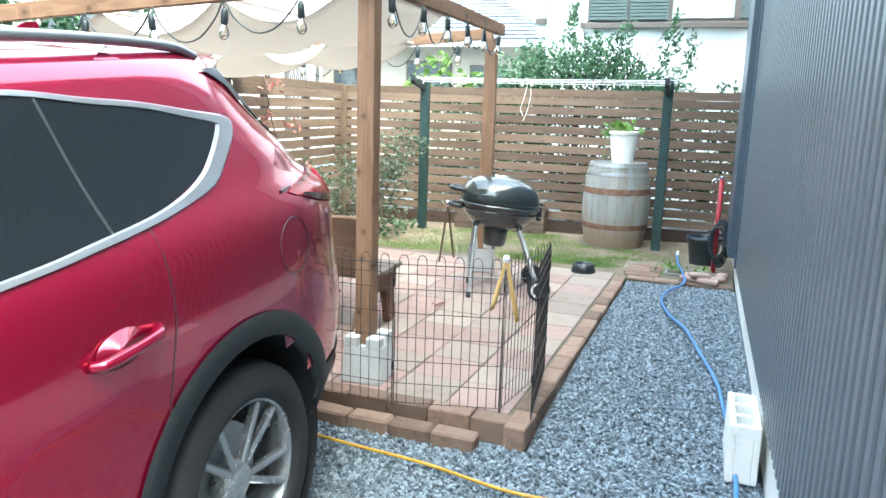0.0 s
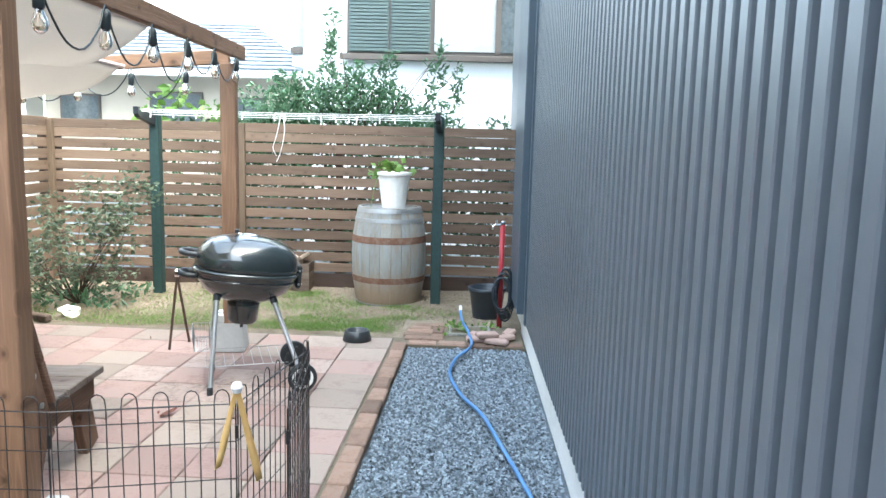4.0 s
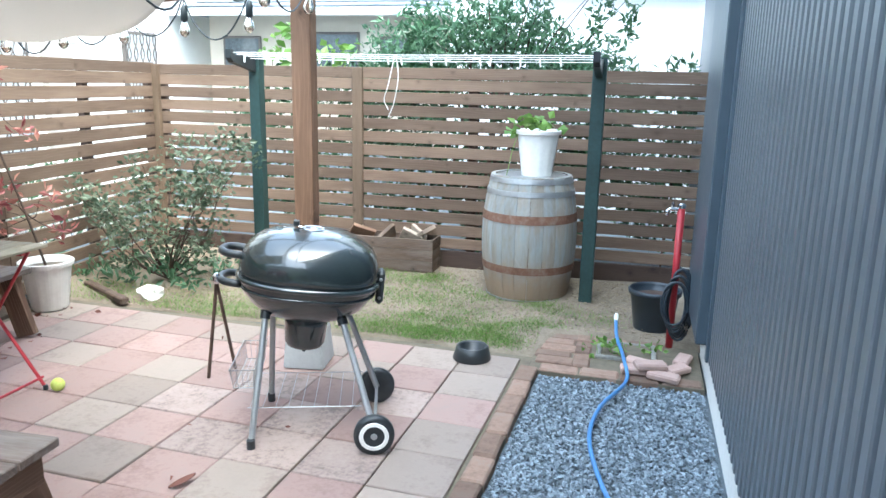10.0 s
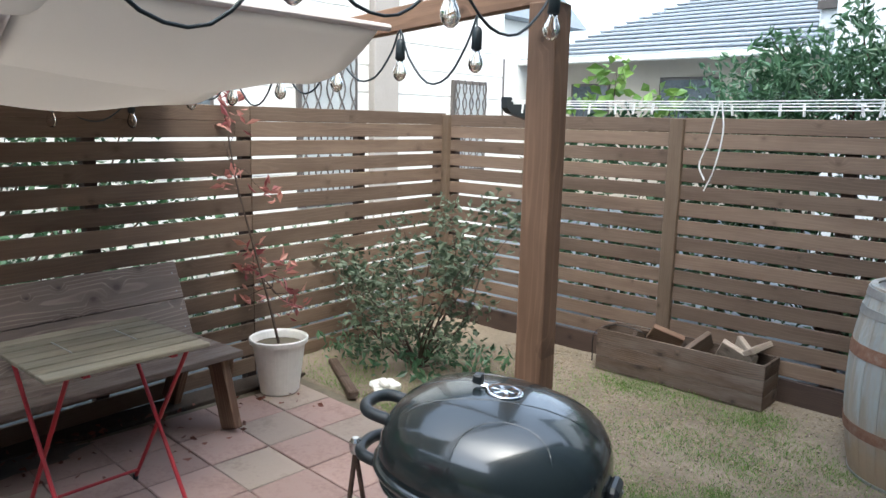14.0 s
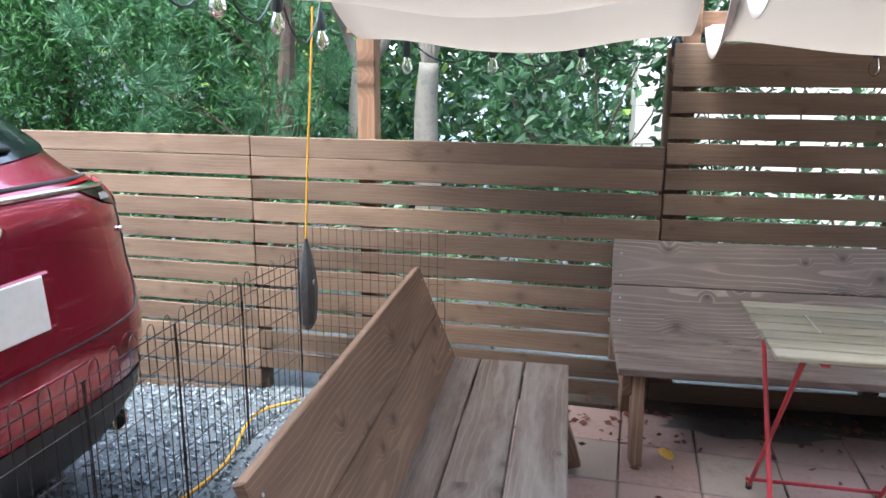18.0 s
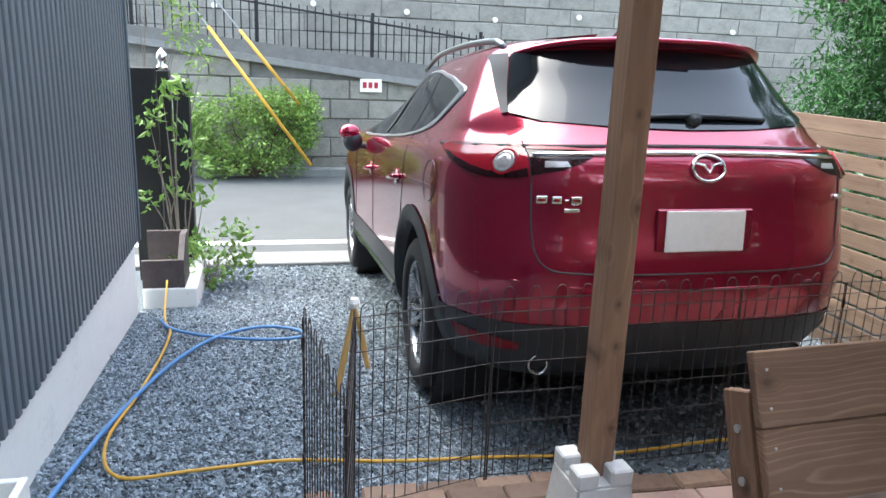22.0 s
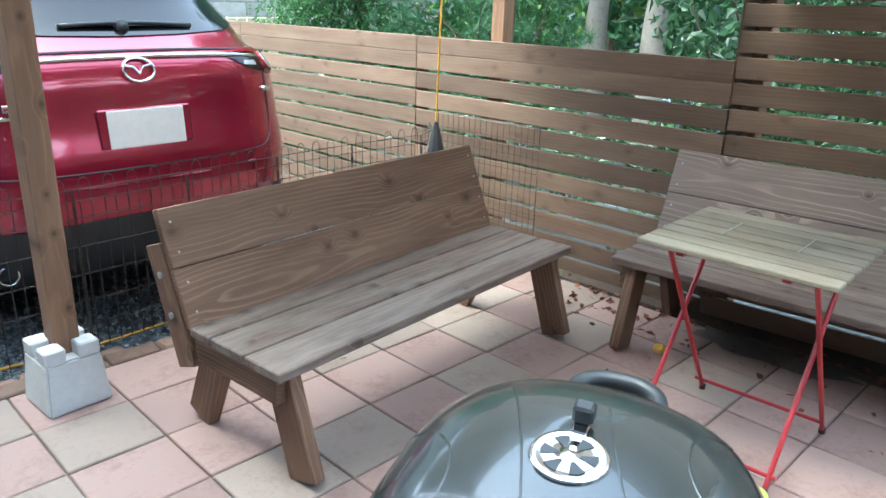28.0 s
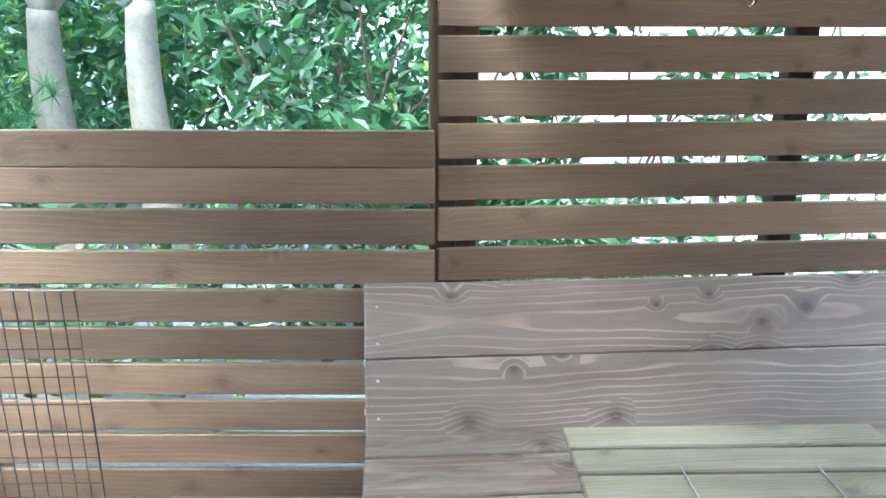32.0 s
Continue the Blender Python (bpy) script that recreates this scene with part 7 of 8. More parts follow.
conifer("cypress", -4.65, 0.4, 5.2, 0.95, "dense bright green cypress behind the fence", 52000, LEAF_CYPRESS, 0.062, 0.0, 0.6, 31)
conifer("cypress", -5.5, 1.3, 4.6, 0.8, "dense green cypress behind the fence", 24000, LEAF_CYPRESS, 0.075, 0.0, 0.6, 33)
# pine with needle tufts
pine = thing("pine", "green pine with long needle tufts", "tree", pose(-4.7, 2.0, -0.2))
rg = np.random.default_rng(41)
tips = [(rg.uniform(-0.7, 0.9), rg.uniform(-0.9, 0.55), rg.uniform(1.0, 2.6)) for _ in range(46)]
part("trunk", tube(bmesh.new(), [(0, 0, 0), (0.05, 0.1, 1.3), (0, 0.2, 2.8)], [0.09, 0.07, 0.03], 8), BARK_DARK, pine)
part("branchwork", branchy(rg, (0.03, 0.1, 1.0), tips[::3], 0.009, bmesh.new(), 0.08), BARK_DARK, pine)
NV, NF = [], []
for t in tips:
    for k in range(5):
        c = Vector(t) + Vector(rg.normal(size=3)) * 0.1
        for q in range(46):
            d = Vector(rg.normal(size=3)) + Vector((0, 0, 0.6))
            d = d.normalized() * rg.uniform(0.09, 0.16)
            w = d.cross(Vector(rg.normal(size=3))).normalized() * 0.0035
            b0 = len(NV)
            NV += [c - w, c + w, c + d]
            NF.append((b0, b0 + 1, b0 + 2))
raw("crown", NV, NF, LEAF_PINE, pine)

def bare_tree(x, y, label, h, tips, seed):
    ob = thing("smooth_tree", label, "tree", pose(x, y, -0.2), group="smooth barked trees")
    g = np.random.default_rng(seed)
    part("trunk", tube(bmesh.new(), smooth_path([(0.06, 0.05, 0), (0.0, 0.0, 0.7), (-0.02, -0.03, 1.35), (0.0, 0.0, h)], 5), [0.135 - 0.0038 * i for i in range(16)], 12), PALE_BARK, ob, "smooth pale bark", True)
    part("branchwork", branchy(g, (0, 0, h - 0.05), tips, 0.05, bmesh.new(), 0.05), PALE_BARK, ob, smooth=True)
    leaf_cloud("crown", clumps(g, [(*t, 1.0) for t in tips], 500, 0.4), 0.09, LEAF_STRAW, ob, 0.2, 0.5, seed)
    return ob


PALE_BARK = mottled("pale_bark", [(0.1, 0.098, 0.09), (0.22, 0.205, 0.18), (0.13, 0.1, 0.085)], 8, 0.85, bmp=0.3)
bare_tree(-5.6, 2.35, "tree with smooth mottled pale bark", 1.75, [(0.25, -0.2, 2.6), (-0.2, 0.3, 2.7), (0.1, 0.2, 2.9)], 51)
bare_tree(-5.6, 2.9, "tree with smooth mottled pale bark and knuckles", 1.8, [(0.3, 0.25, 2.7), (-0.2, -0.25, 2.6), (0.0, 0.4, 2.9)], 52)

cam_b = thing("camellia", "glossy dark green camellia behind the step in the fence", "bush", pose(-4.6, 4.15, -0.1))
rg = np.random.default_rng(61)
cs = [(rg.uniform(-0.7, 0.4), rg.uniform(-0.75, 0.9), rg.uniform(0.2, 3.0), 1.0) for _ in range(60)]
part("branchwork", branchy(rg, (-0.2, 0, 0), [c[:3] for c in cs[::5]], 0.014, bmesh.new(), 0.1), BARK_DARK, cam_b)
leaf_cloud("crown", clumps(rg, cs, 5600, 0.25), 0.092, LEAF_CAM, cam_b, 0.2, 0.5, 62)
cam_c = thing("holly_bush", "dark leafy bush with bare branches behind the tall fence", "bush", pose(-4.9, 5.6, -0.1))
cs = [(rg.uniform(-0.4, 0.5), rg.uniform(-1.0, 1.2), rg.uniform(0.1, 2.3), 1.0) for _ in range(46)]
part("branchwork", branchy(rg, (0, 0, 0), [c[:3] for c in cs[::2]], 0.016, bmesh.new(), 0.12), BARK_DARK, cam_c)
leaf_cloud("crown", clumps(rg, cs, 3600, 0.26), 0.085, LEAF_CAM, cam_c, 0.2, 0.5, 63)
# woods further off
woods = thing("woods", "soft green trees in the garden beyond", "trees", kind="stuff")
cs = [(rg.uniform(-11, -7.2), rg.uniform(-3, 6.0), rg.uniform(0.2, 4.2), 1.0) for _ in range(150)]
leaf_cloud("foliage", clumps(rg, cs, 15000, 0.75), 0.2, LEAF_PINE, woods, 0.1, 0.5, 64)
leaf_cloud("foliage", clumps(rg, cs[:60], 3500, 0.7), 0.2, LEAF_HEDGE, woods, 0.1, 0.5, 65)
near_ = [(rg.uniform(-6.9, -6.2), rg.uniform(1.6, 4.3), rg.uniform(0.2, 2.9), 1.0) for _ in range(50)]
leaf_cloud("foliage", clumps(rg, near_, 5200, 0.4), 0.1, LEAF_PINE, woods, 0.1, 0.4, 67)
for x, y, h in ((-7.8, 1.2, 4), (-8.4, 3.6, 4.4), (-7.6, 4.8, 4)):
    part("trunk", tube(bmesh.new(), [(x, y, -0.4), (x + 0.1, y, h)], [0.09, 0.05], 8), BARK_DARK, woods)
lowg = thing("low_shrubs", "low green plants seen through the fence gaps", "shrubs", kind="stuff")
cs = [(rg.uniform(-4.6, -3.7), rg.uniform(-0.8, 8.0), rg.uniform(0.0, 0.75), 1.0) for _ in range(90)]
leaf_cloud("foliage", clumps(rg, cs, 6000, 0.24), 0.075, LEAF_LAUREL, lowg, 0.1, 0.5, 66)

# white picket fence of the neighbour, seen through the tall fence
pk = thing("picket_fence", "white neighbour fence behind the slats", "fence")
PK = mesh_of("picket", boxbm(-0.012, 0.012, -0.03, 0.03, 0.0, 0.85, 0.003), FOUND_M, False)
for i in range(30):
    share("picket", PK, pk, Matrix.Translation((-4.15 - 0.01 * i, 5.6 + 0.115 * i, 0.0)))
part("rail", tube(bmesh.new(), [(-4.13, 5.55, 0.7), (-4.44, 9.0, 0.7)], 0.015, 6), FOUND_M, pk)

# ---- gate pillar, planter and step by the road ----
gate = thing("gate_pillar", "black slatted gate post with a finial", "gate")
for x0, x1, y0, y1, z1 in ((0.86, 0.98, -1.16, -1.0, 1.2), (1.0, 1.09, -1.1, -0.98, 1.28), (1.1, 1.3, -1.05, -0.95, 1.3)):
    part("board", boxbm(x0, x1, y0, y1, -0.42, z1, 0.006), IRON_M, gate)
part("finial", lathe(bmesh.new(), [(0.05, 1.28), (0.05, 1.31), (0.03, 1.33), (0.05, 1.37), (0.04, 1.41), (0.012, 1.44), (0.001, 1.45)], 20, Matrix.Translation((1.05, -1.04, 0))), CHROME, gate, "pale turned finial", True)
slab = tagged(part("door_slab", boxbm(0.76, 1.12, -0.75, 0.06, -0.6, -0.17, 0.01), FOUND_M), "pale concrete slab at the house corner", "slab", kind="structure")
steps = thing("slab_planter", "dark slate faced trough by the house corner", "planter", pose(1.0, -0.15, -0.17))
SLATE = mottled("slate", [(0.05, 0.04, 0.04), (0.11, 0.09, 0.085)], 9, 0.6)
part("end_panel", prism(bmesh.new(), [(-0.14, 0.0), (0.2, 0.0), (0.2, 0.2), (0.02, 0.34), (-0.14, 0.34)], -0.16, -0.12), SLATE, steps)
part("front_panel", boxbm(-0.12, 0.12, 0.17, 0.2, 0.0, 0.2, 0.004), SLATE, steps)
part("back_panel", boxbm(-0.12, 0.12, -0.14, -0.11, 0.0, 0.34, 0.004), SLATE, steps)
vine = thing("climber", "leafy climber beside the gate post", "plant", pose(1.0, -0.75, -0.4))
rg = np.random.default_rng(71)
tips = [(0.02, 0.0, 1.5), (0.12, 0.05, 1.3), (-0.14, 0.1, 1.2), (-0.2, 0.1, 1.0), (0.1, 0, 1.0), (-0.05, 0.05, 0.8), (-0.1, 0.1, 1.55), (-0.25, 0.05, 0.75), (0.15, 0, 0.7)]
part("branchwork", branchy(rg, (-0.08, 0.1, 0.0), tips, 0.012, bmesh.new(), 0.04), BARK_M, vine)
leaf_cloud("foliage", clumps(rg, [(*t, 1) for t in tips], 190, 0.09), 0.085, LEAF_STRAW, vine, 0.1, 0.4, 72, 0.3)
bushlet = thing("low_plant", "variegated low plant by the drive", "plant", pose(0.72, -0.55, -0.36))
cs = [(rg.uniform(-0.25, 0.3), rg.uniform(-0.3, 0.25), rg.uniform(0.05, 0.4), 1.0) for _ in range(22)]
part("branchwork", branchy(rg, (0, 0, 0), [c[:3] for c in cs], 0.006, bmesh.new(), 0.03), BARK_M, bushlet)
leaf_cloud("foliage", clumps(rg, cs, 520, 0.11), 0.06, LEAF_STRAW, bushlet, 0.2, 0.5, 73, 0.2)
tall = thing("bamboo_spray", "feathery green spray over the gate", "plant", pose(1.25, -1.9, -0.4))
tips = [(0, 0, 2.6), (-0.15, 0, 2.4), (-0.3, 0.1, 2.2), (-0.4, 0.1, 1.95), (0.1, 0, 2.5), (-0.45, 0.1, 1.75), (-0.25, 0.05, 2.0)]
part("branchwork", branchy(rg, (0.1, 0, 0), tips, 0.012, bmesh.new(), 0.05), BARK_M, tall)
leaf_cloud("foliage", clumps(rg, [(*t, 1) for t in tips], 420, 0.16), 0.06, LEAF_HEDGE, tall, 0.1, 0.35, 74, -0.2)

# ---- hedge, guy wires and retaining walls across the road ----
hedge = thing("road_hedge", "bright green clipped hedge across the road", "hedge", pose(0.45, -6.1, -0.4))
cs = [(rg.uniform(-0.85, 1.1), rg.uniform(-0.3, 0.25), rg.uniform(0.12, 1.2), 1.0) for _ in range(60)]
part("branchwork", branchy(rg, (0, 0, 0), [c[:3] for c in cs[::3]], 0.015, bmesh.new(), 0.05), BARK_DARK, hedge)
leaf_cloud("crown", clumps(rg, cs, 11000, 0.22), 0.055, LEAF_HEDGE, hedge, 0.1, 0.55, 75)
hedge2 = thing("road_hedge", "low green bush by the wall across the road", "hedge", pose(-2.0, -6.15, -0.4))
cs = [(rg.uniform(-0.5, 0.5), rg.uniform(-0.2, 0.2), rg.uniform(0.12, 0.75), 1.0) for _ in range(20)]
leaf_cloud("crown", clumps(rg, cs, 1500, 0.2), 0.06, LEAF_HEDGE, hedge2, 0.1, 0.55, 76)
for k, (a, b) in enumerate((((-0.35, -5.6, -0.15), (1.05, -6.05, 1.75)), ((-0.2, -5.9, 0.7), (0.62, -6.1, 1.72)))):
    g_ = thing("guy_wire", "steel guy wire with a yellow guard", "guy wire", group="guy wires")
    part("wire", tube(bmesh.new(), [a, tuple(p + (q - p) * 2.4 for p, q in zip(a, b))], 0.01, 6), STEEL, g_)
    part("guard", tube(bmesh.new(), [a, b], 0.026, 8), YELLOW_CORD, g_, "yellow plastic guard", True)

def wall_top(x):
    return 1.33 + 0.115 * x
wall_low = thing("retaining_wall", "grey split block retaining wall across the road", "wall", kind="structure")
bm = bmesh.new()
v = [bm.verts.new(p) for p in ((14, -6.62, -0.6), (14, -6.62, wall_top(14) - 0.08), (-14, -6.62, wall_top(-9) - 0.08), (-14, -6.62, -0.6), (14, -7.6, -0.6), (14, -7.6, wall_top(14) - 0.08), (-14, -7.6, wall_top(-9) - 0.08), (-14, -7.6, -0.6))]
for f in ((0, 1, 2, 3), (7, 6, 5, 4), (1, 5, 6, 2), (0, 4, 5, 1), (3, 2, 6, 7)):
    bm.faces.new([v[i] for i in f])
part("core", bm, JOINT_M, wall_low)
bm = bmesh.new()
v = [bm.verts.new(p) for p in ((14, -6.52, wall_top(14) - 0.1), (14, -6.52, wall_top(14)), (-9, -6.52, wall_top(-9)), (-9, -6.52, wall_top(-9) - 0.1), (14, -7.5, wall_top(14) - 0.1), (14, -7.5, wall_top(14)), (-9, -7.5, wall_top(-9)), (-9, -7.5, wall_top(-9) - 0.1))]
for f in ((0, 1, 2, 3), (7, 6, 5, 4), (1, 5, 6, 2), (0, 4, 5, 1), (3, 2, 6, 7), (0, 3, 7, 4)):
    bm.faces.new([v[i] for i in f])
part("coping", bm, GUTTER_M, wall_low)
BLK = {}
def wall_blocks(parent, y, x0, x1, z0, zt, L, H, thick=0.05, seed=1):
    g = random.Random(seed)
    z = z0
    row = 0
    while z < 7.0:
        x = x0 - (L / 2 if row % 2 else 0)
        while x < x1:
            if z + H <= zt(x + L / 2):
                w = g.choice((0, 1, 2))
                key = (L, H, w)
                if key not in BLK:
                    bm = boxbm(-L / 2 + 0.006, L / 2 - 0.006, -0.03, thick * (0.4 + 0.3 * w), 0.006, H - 0.006, 0.012)
                    BLK[key] = mesh_of("block", bm, BLOCKWALL_M, False)
                share("block", BLK[key], parent, Matrix.Translation((x + L / 2, y, z)))
            x += L
        z += H
        row += 1


wall_blocks(wall_low, -6.62, -7.0, 3.5, -0.45, lambda x: wall_top(x) - 0.06, 0.6, 0.3)
wall_up = thing("upper_wall", "high grey concrete block wall above the rail", "wall", kind="structure")
part("core", boxbm(-40, 40, -10.0, -8.42, -0.5, 7.0), JOINT_M, wall_up)
wall_blocks(wall_up, -8.42, -13.0, 4.6, 0.6, lambda x: 6.2, 0.9, 0.3, 0.03, 5)
for k in range(16):
    x = -8.8 + 1.65 * (k % 8) + (0.5 if k > 7 else 0)
    z = 2.15 + (0.9 if k > 7 else 0) + 0.06 * (k % 3)
    hole = part("drain_pipe", lathe(bmesh.new(), [(0.03, -0.03), (0.05, -0.02), (0.05, 0.03), (0.03, 0.032)], 14, Matrix.Translation((x, -8.36, z)) @ Matrix.Rotation(-math.pi / 2, 4, "X")), FOUND_M, wall_up, "white drain pipe end")
for x, z in ((-0.35, 0.75), (1.5, 0.35), (-3.4, 0.4)):
    part("drain_pipe", lathe(bmesh.new(), [(0.025, -0.03), (0.045, -0.02), (0.045, 0.05), (0.025, 0.052)], 14, Matrix.Translation((x, -6.58, z)) @ Matrix.Rotation(-math.pi / 2, 4, "X")), FOUND_M, wall_low)
rail = thing("iron_railing", "black iron railing on the retaining wall", "railing")
RB = mesh_of("bar", tube(bmesh.new(), [(0, 0, 0.04), (0, 0, 0.86)], 0.011, 6), IRON_M, False)
x = -6.0
while x < 3.6:
    share("bar", RB, rail, Matrix.Translation((x, -6.95, wall_top(x))))
    x += 0.125
for dz in (0.1, 0.78):
    part("rail", tube(bmesh.new(), [(-6.0, -6.95, wall_top(-6) + dz), (3.6, -6.95, wall_top(3.6) + dz)], 0.018, 6), IRON_M, rail)
for x in (-5.0, -3.2, -1.4, 0.4, 2.2):
    part("post", boxbm(x - 0.025, x + 0.025, -6.975, -6.925, wall_top(x), wall_top(x) + 0.92, 0.004), IRON_M, rail)
sign = thing("wall_sign", "small white sign with red bars on the wall", "sign", pose(-1.33, -6.52, 0.98))
part("plate", boxbm(-0.17, 0.17, 0.0, 0.012, -0.1, 0.1, 0.003), FOUND_M, sign)
for k in range(3):
    part("bar", boxbm(0.1 - 0.09 * k - 0.03, 0.1 - 0.09 * k + 0.03, 0.013, 0.015, -0.04, 0.05), RED_PAINT, sign, "red unreadable writing")
shed = thing("fence_panel", "pale corrugated fence by the road", "fence", pose(-5.2, -3.0, -0.4))
for k in range(12):
    part("strip", boxbm(-0.9 + 0.15 * k, -0.775 + 0.15 * k, 0, 0.04, 0, 1.5, 0.01), mottled("ochre_sheet", [(0.42, 0.37, 0.25), (0.52, 0.46, 0.33)], 3) if k == 0 else bpy.data.materials["ochre_sheet"], shed)

# ---- ground cover ----
def stones(name, n, area, size, seed, label, zf):
    """Loose stones: squashed, turned octahedra in one mesh."""
    g = np.random.default_rng(seed)
    x, y = g.uniform(area[0], area[1], n), g.uniform(area[2], area[3], n)
    k = zf(x, y)
    x, y = x[k], y[k]
    n = len(x)
    zz = np.array([ground_z(v) for v in y]) - 0.028
    s = size * g.uniform(0.55, 1.25, n)
    base = np.array([(1, 0, 0), (-1, 0, 0), (0, 1, 0), (0, -1, 0), (0, 0, 1), (0, 0, -1)], float)
    V = base[None] * (s[:, None, None] * g.uniform(0.6, 1.15, (n, 6, 1)))
    V[:, :, 2] *= 0.62
    V += g.normal(size=V.shape) * (s * 0.16)[:, None, None]
    q = g.normal(size=(n, 4))
    q[:, 1:3] *= 0.35
    q /= np.linalg.norm(q, axis=1)[:, None]
    w, a, b, c = q.T
    R = np.stack([np.stack([1 - 2 * (b * b + c * c), 2 * (a * b - c * w), 2 * (a * c + b * w)], -1), np.stack([2 * (a * b + c * w), 1 - 2 * (a * a + c * c), 2 * (b * c - a * w)], -1), np.stack([2 * (a * c - b * w), 2 * (b * c + a * w), 1 - 2 * (a * a + b * b)], -1)], -2)
    V = np.einsum("nij,nkj->nki", R, V)
    V += np.stack([x, y, zz + g.uniform(0, 0.014, n)], -1)[:, None]
    tri = np.array([(4, 0, 2), (4, 2, 1), (4, 1, 3), (4, 3, 0), (5, 2, 0), (5, 1, 2), (5, 3, 1), (5, 0, 3)])
    F = (tri[None] + 6 * np.arange(n)[:, None, None]).reshape(-1, 3)
    ob = raw(name, V.reshape(-1, 3).tolist(), F.tolist(), STONE_M)
    return tagged(ob, label, "gravel", kind="stuff")


def near_side(x, y):
    edge_x = 0.175 + 0.03 * (y - 3.14)
    return (x > edge_x) & (x < 1.125) & (y < 6.36)


def drive(x, y):
    return (y < 2.99 - 0.03 * x) | (x > 0.175 + 0.03 * (y - 3.14))


stones("gravel", 30000, (0.1, 1.13, 3.0, 6.36), 0.0125, 81, "blue grey crushed stone gravel by the wall", near_side)
stones("gravel", 46000, (-1.0, 1.13, 0.0, 3.06), 0.0125, 82, "blue grey crushed stone gravel on the drive", drive)
stones("gravel", 26000, (-3.2, 1.1, -1.4, 3.05), 0.0145, 83, "blue grey crushed stone gravel under the car", drive)


def grass(name, spots, n, seed, label):
    g = np.random.default_rng(seed)
    S = np.array(spots)
    k = g.choice(len(S), n, p=S[:, 3] / S[:, 3].sum())
    x, y = S[k, 0] + g.normal(size=n) * S[k, 2] * 0.95, S[k, 1] + g.normal(size=n) * S[k, 2] * 0.75
    keep = (y > 6.56 - 0.03 * x) & (y < 8.33) & (x > -3.45) & (x < 1.0) & ((x < 0.2) | (y > 7.0)) & ((x + 0.035) ** 2 + (y - 7.85) ** 2 > 0.083)
    x, y = x[keep], y[keep]
    n = len(x)
    h = g.uniform(0.01, 0.036, n)
    a = g.uniform(0, 6.283, n)
    lean = g.normal(size=(n, 2)) * 0.5
    z0 = np.array([soil_h(p, q) for p, q in zip(x, y)]) - 0.004
    w = 0.0017
    P = np.stack([x, y, z0], -1)
    U = np.stack([np.cos(a) * w, np.sin(a) * w, 0 * a], -1)
    T = P + np.stack([lean[:, 0] * h, lean[:, 1] * h, h], -1)
    V = np.stack([P - U, P + U, T], 1).reshape(-1, 3)
    F = np.arange(3 * n).reshape(-1, 3)
    return tagged(raw(name, V.tolist(), F.tolist(), GRASS_M), label, "grass", kind="stuff")


SPOTS = [(-2.2, 6.72, 0.22, 1.6), (-1.7, 6.68, 0.25, 2), (-1.25, 6.85, 0.18, 1.4), (-0.8, 6.72, 0.13, 1.5), (-0.5, 6.7, 0.1, 1.6), (-0.28, 6.76, 0.12, 1.6), (-0.02, 6.72, 0.1, 1.2), (-0.1, 6.95, 0.09, 0.7), (-0.62, 6.98, 0.08, 0.6), (-0.4, 7.0, 0.07, 0.4), (-1.5, 7.3, 0.3, 0.9), (-1.0, 7.4, 0.2, 1.0), (-0.65, 7.35, 0.14, 0.8), (-0.35, 7.2, 0.14, 0.6), (-0.85, 7.85, 0.12, 0.6), (-0.55, 7.7, 0.12, 0.5), (-1.6, 8.0, 0.15, 1.4), (-1.25, 8.02, 0.2, 1.6), (-0.8, 8.0, 0.1, 0.8), (-0.3, 7.6, 0.1, 0.5), (0.1, 7.5, 0.1, 0.5), (0.15, 7.05, 0.12, 0.7), (0.25, 7.35, 0.1, 0.3), (-2.0, 7.6, 0.25, 0.7), (-2.9, 6.85, 0.2, 1.2), (0.55, 7.3, 0.12, 0.3), (-1.9, 6.95, 0.3, 1.2)]
grass("grass", SPOTS, 42000, 91, "thin tufts of green grass on the sandy soil")


def pebbles(name, n, seed, label):
    """Crumbs of soil and small stones on the bare ground behind the patio."""
    g = np.random.default_rng(seed)
    x, y = g.uniform(-2.6, 1.0, n), g.uniform(6.6, 8.3, n)
    keep = ((x < 0.2) | (y > 7.02)) & ((x + 0.035) ** 2 + (y - 7.85) ** 2 > 0.12)
    x, y = x[keep], y[keep]
    n = len(x)
    z = np.array([soil_h(p, q) for p, q in zip(x, y)])
    base = np.array([(1, 0, 0), (-1, 0, 0), (0, 1, 0), (0, -1, 0), (0, 0, 0.7), (0, 0, -0.7)], float)
    size = 0.0028 + 0.006 * g.random(n) ** 3
    V = base[None] * (size[:, None, None] * g.uniform(0.6, 1.3, (n, 6, 1))) + np.stack([x, y, z + 0.001], -1)[:, None]
    V += g.normal(size=V.shape) * (size * 0.15)[:, None, None]
    tri = np.array([(4, 0, 2), (4, 2, 1), (4, 1, 3), (4, 3, 0), (5, 2, 0), (5, 1, 2), (5, 3, 1), (5, 0, 3)])
    F = (tri[None] + 6 * np.arange(n)[:, None, None]).reshape(-1, 3)
    return tagged(raw(name, V.reshape(-1, 3).tolist(), F.tolist(), CRUMB_M), label, "soil", kind="stuff")


